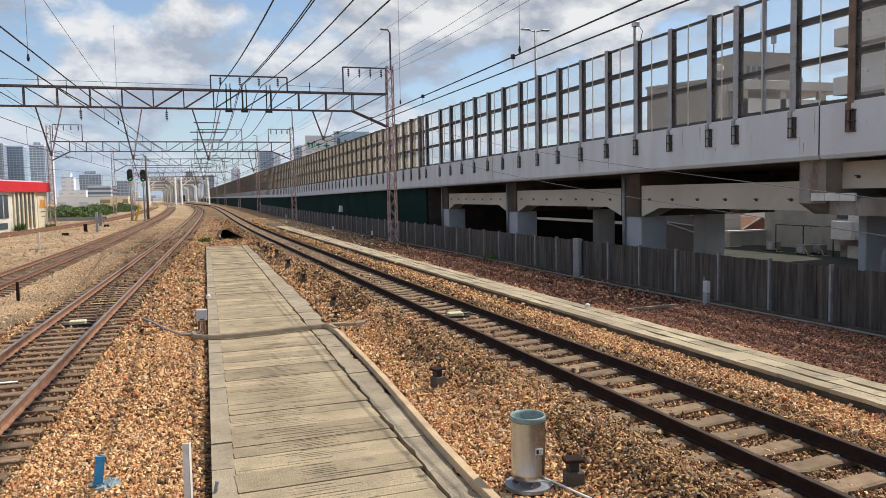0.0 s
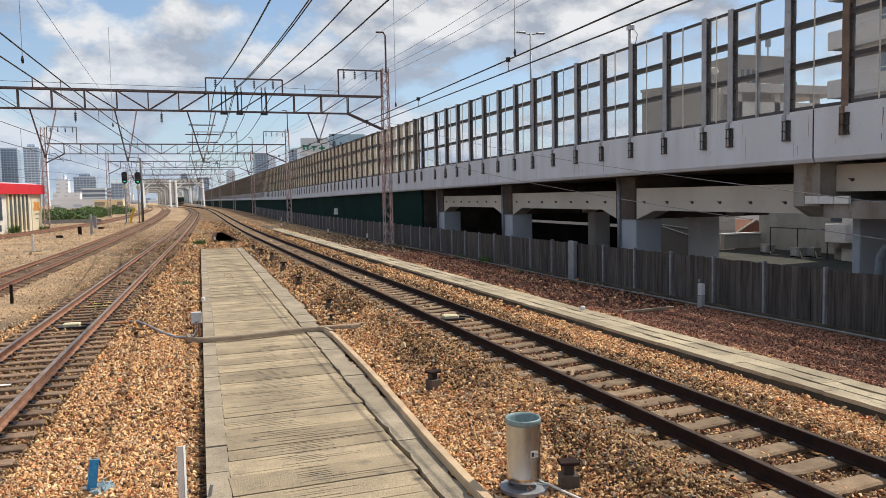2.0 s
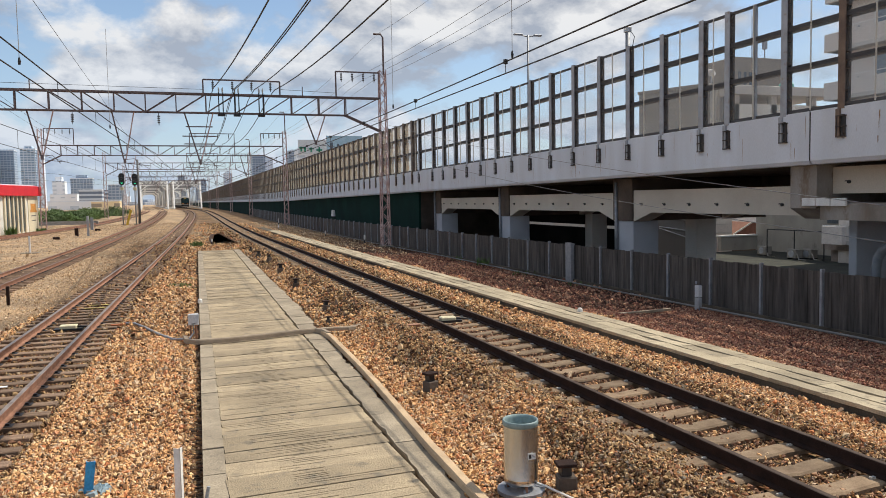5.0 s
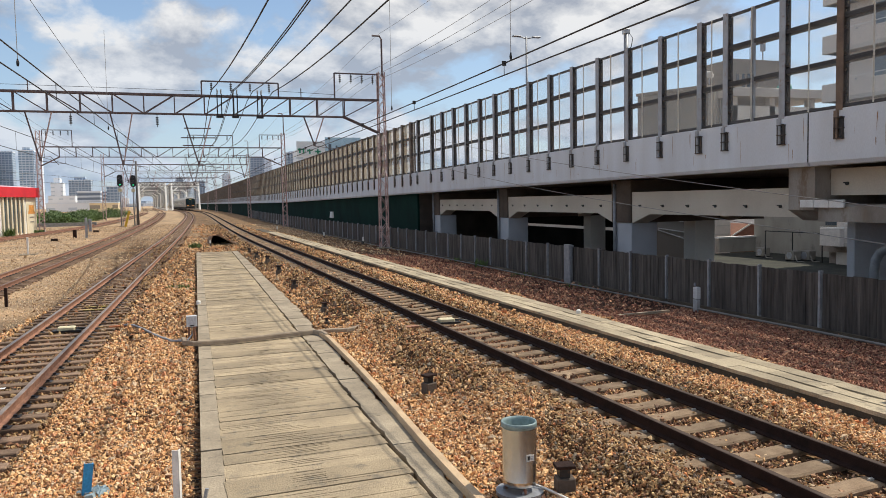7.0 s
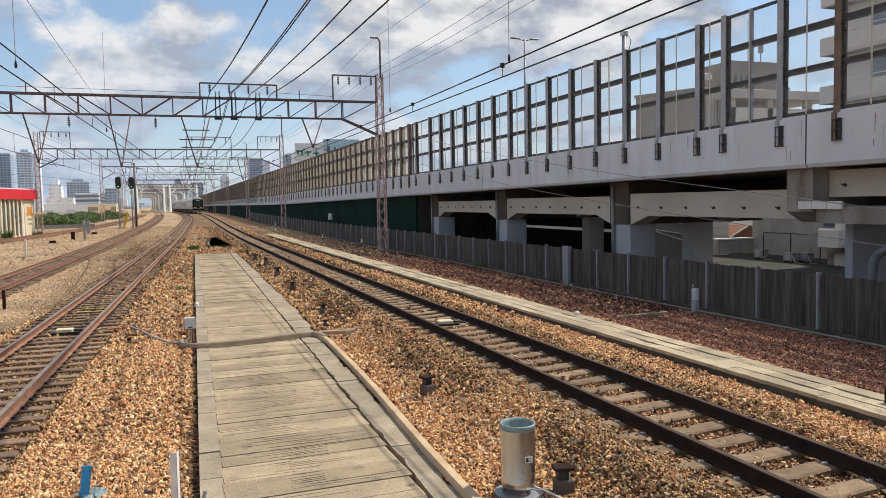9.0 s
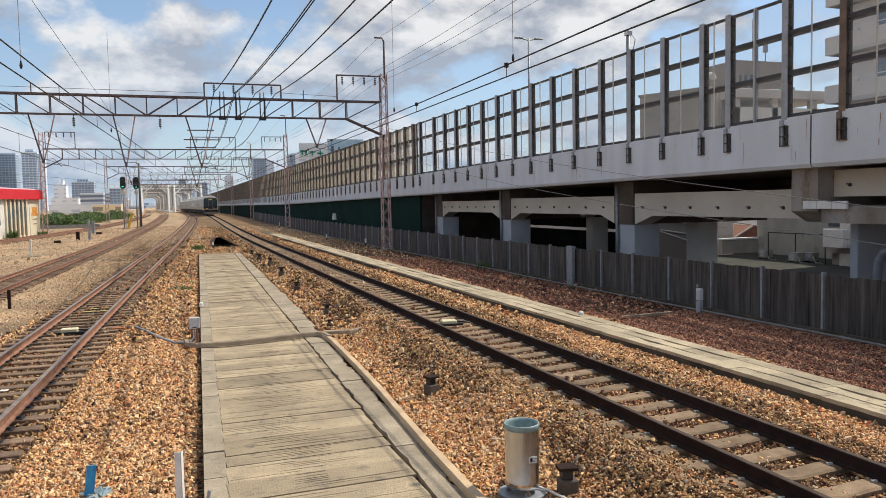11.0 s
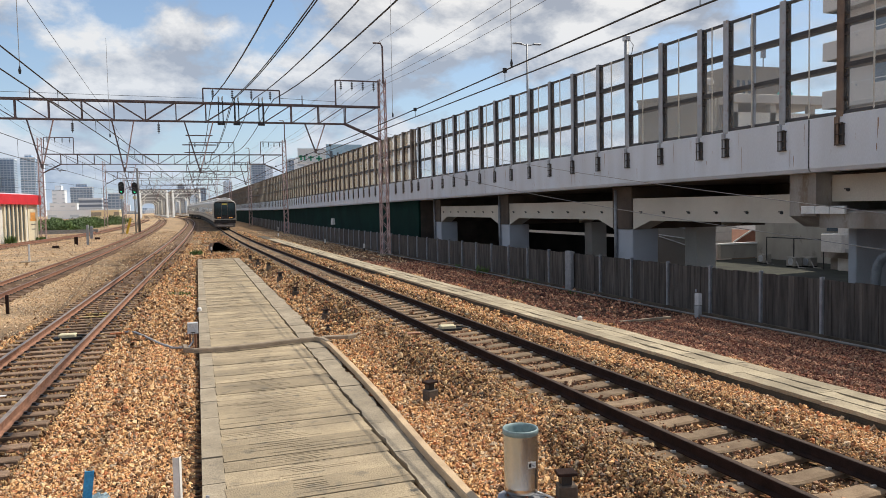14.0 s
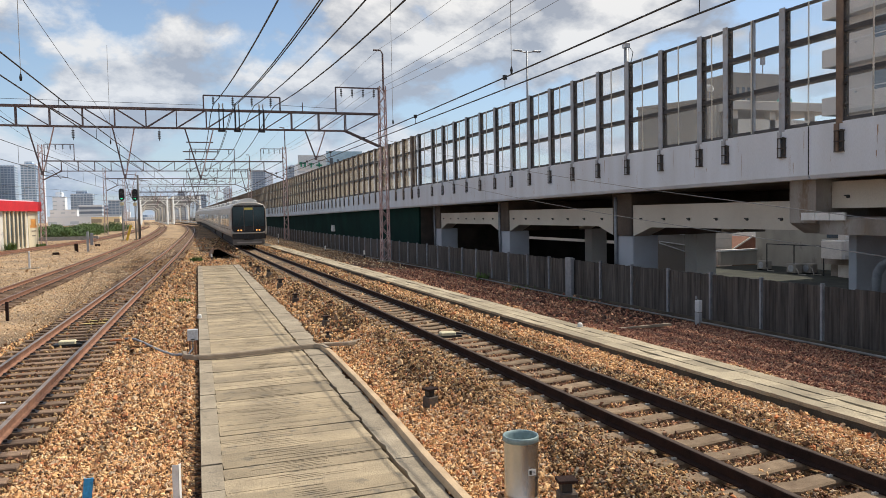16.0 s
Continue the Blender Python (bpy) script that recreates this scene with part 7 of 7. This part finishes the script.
def scatter(name, n, y0, y1, x0, x1, size, material, label, seed, keep):
    rng = np.random.default_rng(seed)
    y = np.sqrt(rng.uniform(y0 * y0, y1 * y1, n))
    x = rng.uniform(-0.23 * y1, 1.2 * y1, n)
    ok = (x > np.maximum(-0.22 * y - 0.4, x0)) & (x < np.minimum(1.22 * y + 0.5, x1)) & keep(x, y)
    x, y = x[ok], y[ok]
    k = len(x)
    s = size * np.exp(rng.normal(0.0, 0.3, k))
    turn = np.pi / 3 * np.array([0, 2, 4, 1, 3, 5])
    base = np.stack([1.15 * np.cos(turn), 1.15 * np.sin(turn), np.array([-0.9] * 3 + [0.9] * 3)], 1)
    v = base[None] * rng.uniform(0.6, 1.15, (k, 6, 3)) * np.stack([rng.uniform(0.85, 1.6, k), rng.uniform(0.5, 0.95, k), rng.uniform(0.4, 0.8, k)], 1)[:, None]
    v *= s[:, None, None]
    q = rng.normal(size=(k, 4))
    q[:, 1:3] *= 0.7
    q /= np.linalg.norm(q, axis=1, keepdims=True)
    w, a, b, c = q.T
    R = np.stack([1 - 2 * (b * b + c * c), 2 * (a * b - c * w), 2 * (a * c + b * w), 2 * (a * b + c * w), 1 - 2 * (a * a + c * c), 2 * (b * c - a * w), 2 * (a * c - b * w), 2 * (b * c + a * w), 1 - 2 * (a * a + b * b)], 1).reshape(k, 3, 3)
    v = np.einsum("kij,kvj->kvi", R, v)
    v[:, :, 0] += x[:, None]
    v[:, :, 1] += y[:, None]
    v[:, :, 2] += (heights(x, y) + s * rng.uniform(-0.3, 1.5, k))[:, None]
    faces = np.array([(0, 2, 1), (3, 4, 5), (0, 1, 3), (1, 4, 3), (1, 2, 4), (2, 5, 4), (2, 0, 5), (0, 3, 5)])
    f = (faces[None] + 6 * np.arange(k)[:, None, None]).reshape(-1)
    me = bpy.data.meshes.new(name)
    me.vertices.add(6 * k)
    me.vertices.foreach_set("co", v.reshape(-1))
    me.loops.add(len(f))
    me.loops.foreach_set("vertex_index", f.astype(np.int32))
    me.polygons.add(8 * k)
    me.polygons.foreach_set("loop_start", np.arange(0, 24 * k, 3, dtype=np.int32))
    me.polygons.foreach_set("loop_total", np.full(8 * k, 3, dtype=np.int32))
    me.materials.append(material)
    me.update(calc_edges=True)
    me.polygons.foreach_set("use_smooth", np.zeros(8 * k, dtype=bool))
    me.validate()
    tagged(new(name, me), label, "crushed stone", kind="stuff")


def open_ballast(x, y):
    walk_l, walk_r = 0.16 + 0.0275 * (y - 7.6), np.where(y < 15.6, 2.55 + 0.034 * (y - 6.7), 2.85 + 0.045 * (y - 15.6)) + 0.05
    walk_r = np.where(y > 20, 3.05 + 0.02 * (y - 20) + 0.05, walk_r)
    on_walk = (x > walk_l - 0.035) & (x < walk_r) & (y < 46.6)
    d = np.abs(x - np.interp(y, LINE_Y, LINE_R))
    rail = (np.abs(d - 0.566) < 0.085)
    mid = np.interp(y, LINE_Y, LINE_M)
    rail_l = np.abs(np.abs(x - np.interp(y, LINE_Y, LINE_L)) - 0.566) < 0.085
    dm = np.abs(x - mid)
    rail_m = (np.abs(dm - 0.566) < 0.085)
    trough = (x > 8.15) & (x < 9.14)
    gauge = ((x - 3.06) ** 2 + (y - 6.6) ** 2) < 0.22 ** 2
    return ~(on_walk | rail | rail_m | rail_l | trough | gauge)


def red_side(x, y):
    return open_ballast(x, y) & (x > 9.15 + 0.3 * np.sin(y * 1.3))


def dusty(x, y):
    """Stones dulled by brake dust beside the running rails."""
    edge = 0.35 * np.sin(y * 0.9) + 0.25 * np.sin(y * 2.3 + 1.0)
    return ((x > 3.8 + 0.6 * edge) & (x < 7.3 + 0.4 * edge) & (np.sin(x * 733.1 + y * 411.7) < 0.75)) | (np.abs(x - np.interp(y, LINE_Y, LINE_M)) < 1.1)


def sandy(x, y):
    """Fine tan grit left of the middle track and farther off."""
    return (x < np.interp(y, LINE_Y, LINE_M) - 1.1) & (y > 20 + 6 * np.sin(x * 1.7)) | ((y > 62 + 8 * np.sin(x * 1.3)) & (x < 2.6 + np.sin(y * 0.7)))


def orange_side(x, y):
    return open_ballast(x, y) & (x < 9.15 + 0.5 * np.sin(y * 1.3)) & ~dusty(x, y) & ~sandy(x, y)


def grit_side(x, y):
    return open_ballast(x, y) & (x < 9.15) & sandy(x, y)


def track_bed(x, y):
    """Between and just outside the rails of the near track."""
    return np.abs(x - np.interp(y, LINE_Y, LINE_R)) < 0.78


def bed_side(x, y):
    return open_ballast(x, y) & track_bed(x, y)


def dusty_side(x, y):
    return open_ballast(x, y) & (x < 9.15) & dusty(x, y) & ~sandy(x, y) & ~track_bed(x, y)


def fence_side(x, y):
    return (x > 9.2) & (x < 12.9) & (y > 40 + 4 * np.sin(x * 2.1))


def off_sleepers(f):
    def keep(x, y):
        d, dm = np.abs(x - np.interp(y, LINE_Y, LINE_R)), np.minimum(np.abs(x - np.interp(y, LINE_Y, LINE_M)), np.abs(x - np.interp(y, LINE_Y, LINE_L)))
        chance = (np.sin(x * 913.7 + y * 517.3) * 0.5 + 0.5)
        on_r, on_m = d < 1.0, dm < 1.05
        return f(x, y) & ~(on_r & (chance < 0.55)) & ~(on_m & (chance < 0.12))
    return keep


OLD = "loose orange and grey crushed stones"
DULL = "rust-dusted brown crushed stones beside the rails"
for seed, y0, y1, count, size in ((1, 5.0, 10.0, 265000, 0.0147), (2, 10.0, 17.0, 275000, 0.0180), (3, 17.0, 32.0, 190000, 0.0270), (4, 32.0, 58.0, 105000, 0.036), (5, 58.0, 100.0, 70000, 0.056)):
    scatter("ballast_stones", count, y0, y1, -0.24 * y1, 12.7, size, M_STONE, OLD, seed, off_sleepers(orange_side))
    scatter("dusty_stones", count, y0, y1, -0.24 * y1, 12.7, size, M_DUSTSTONE, DULL, seed + 10, off_sleepers(dusty_side))
for seed, y0, y1, count, size in ((41, 5.0, 17.0, 330000, 0.0175), (42, 17.0, 45.0, 230000, 0.028)):
    scatter("bed_stones", count, y0, y1, -0.24 * y1, 12.7, size, M_BEDSTONE, "rust-red crushed stones between dark rails", seed, off_sleepers(bed_side))
scatter("fine_grit", 150000, 18.0, 44.0, -12, 9, 0.019, M_GRIT, "fine tan grit and dust beside the outer tracks", 31, off_sleepers(grit_side))
scatter("fine_grit", 130000, 44.0, 108.0, -24, 12, 0.032, M_GRIT, "fine tan grit and dust beside the outer tracks", 32, off_sleepers(grit_side))
scatter("red_stones", 240000, 8.0, 17.0, 8.5, 13.0, 0.0165, M_REDSTONE, "dark red crushed stones beside the fence", 24, red_side)
scatter("red_stones", 130000, 17.0, 40.0, 8.5, 13.0, 0.029, M_REDSTONE, "dark red crushed stones beside the fence", 25, red_side)

scatter("fine_grit", 90000, 38.0, 100.0, 9.1, 13.0, 0.040, M_GRIT, "fine tan grit between the cable trough and the fence", 33, fence_side)


motions()
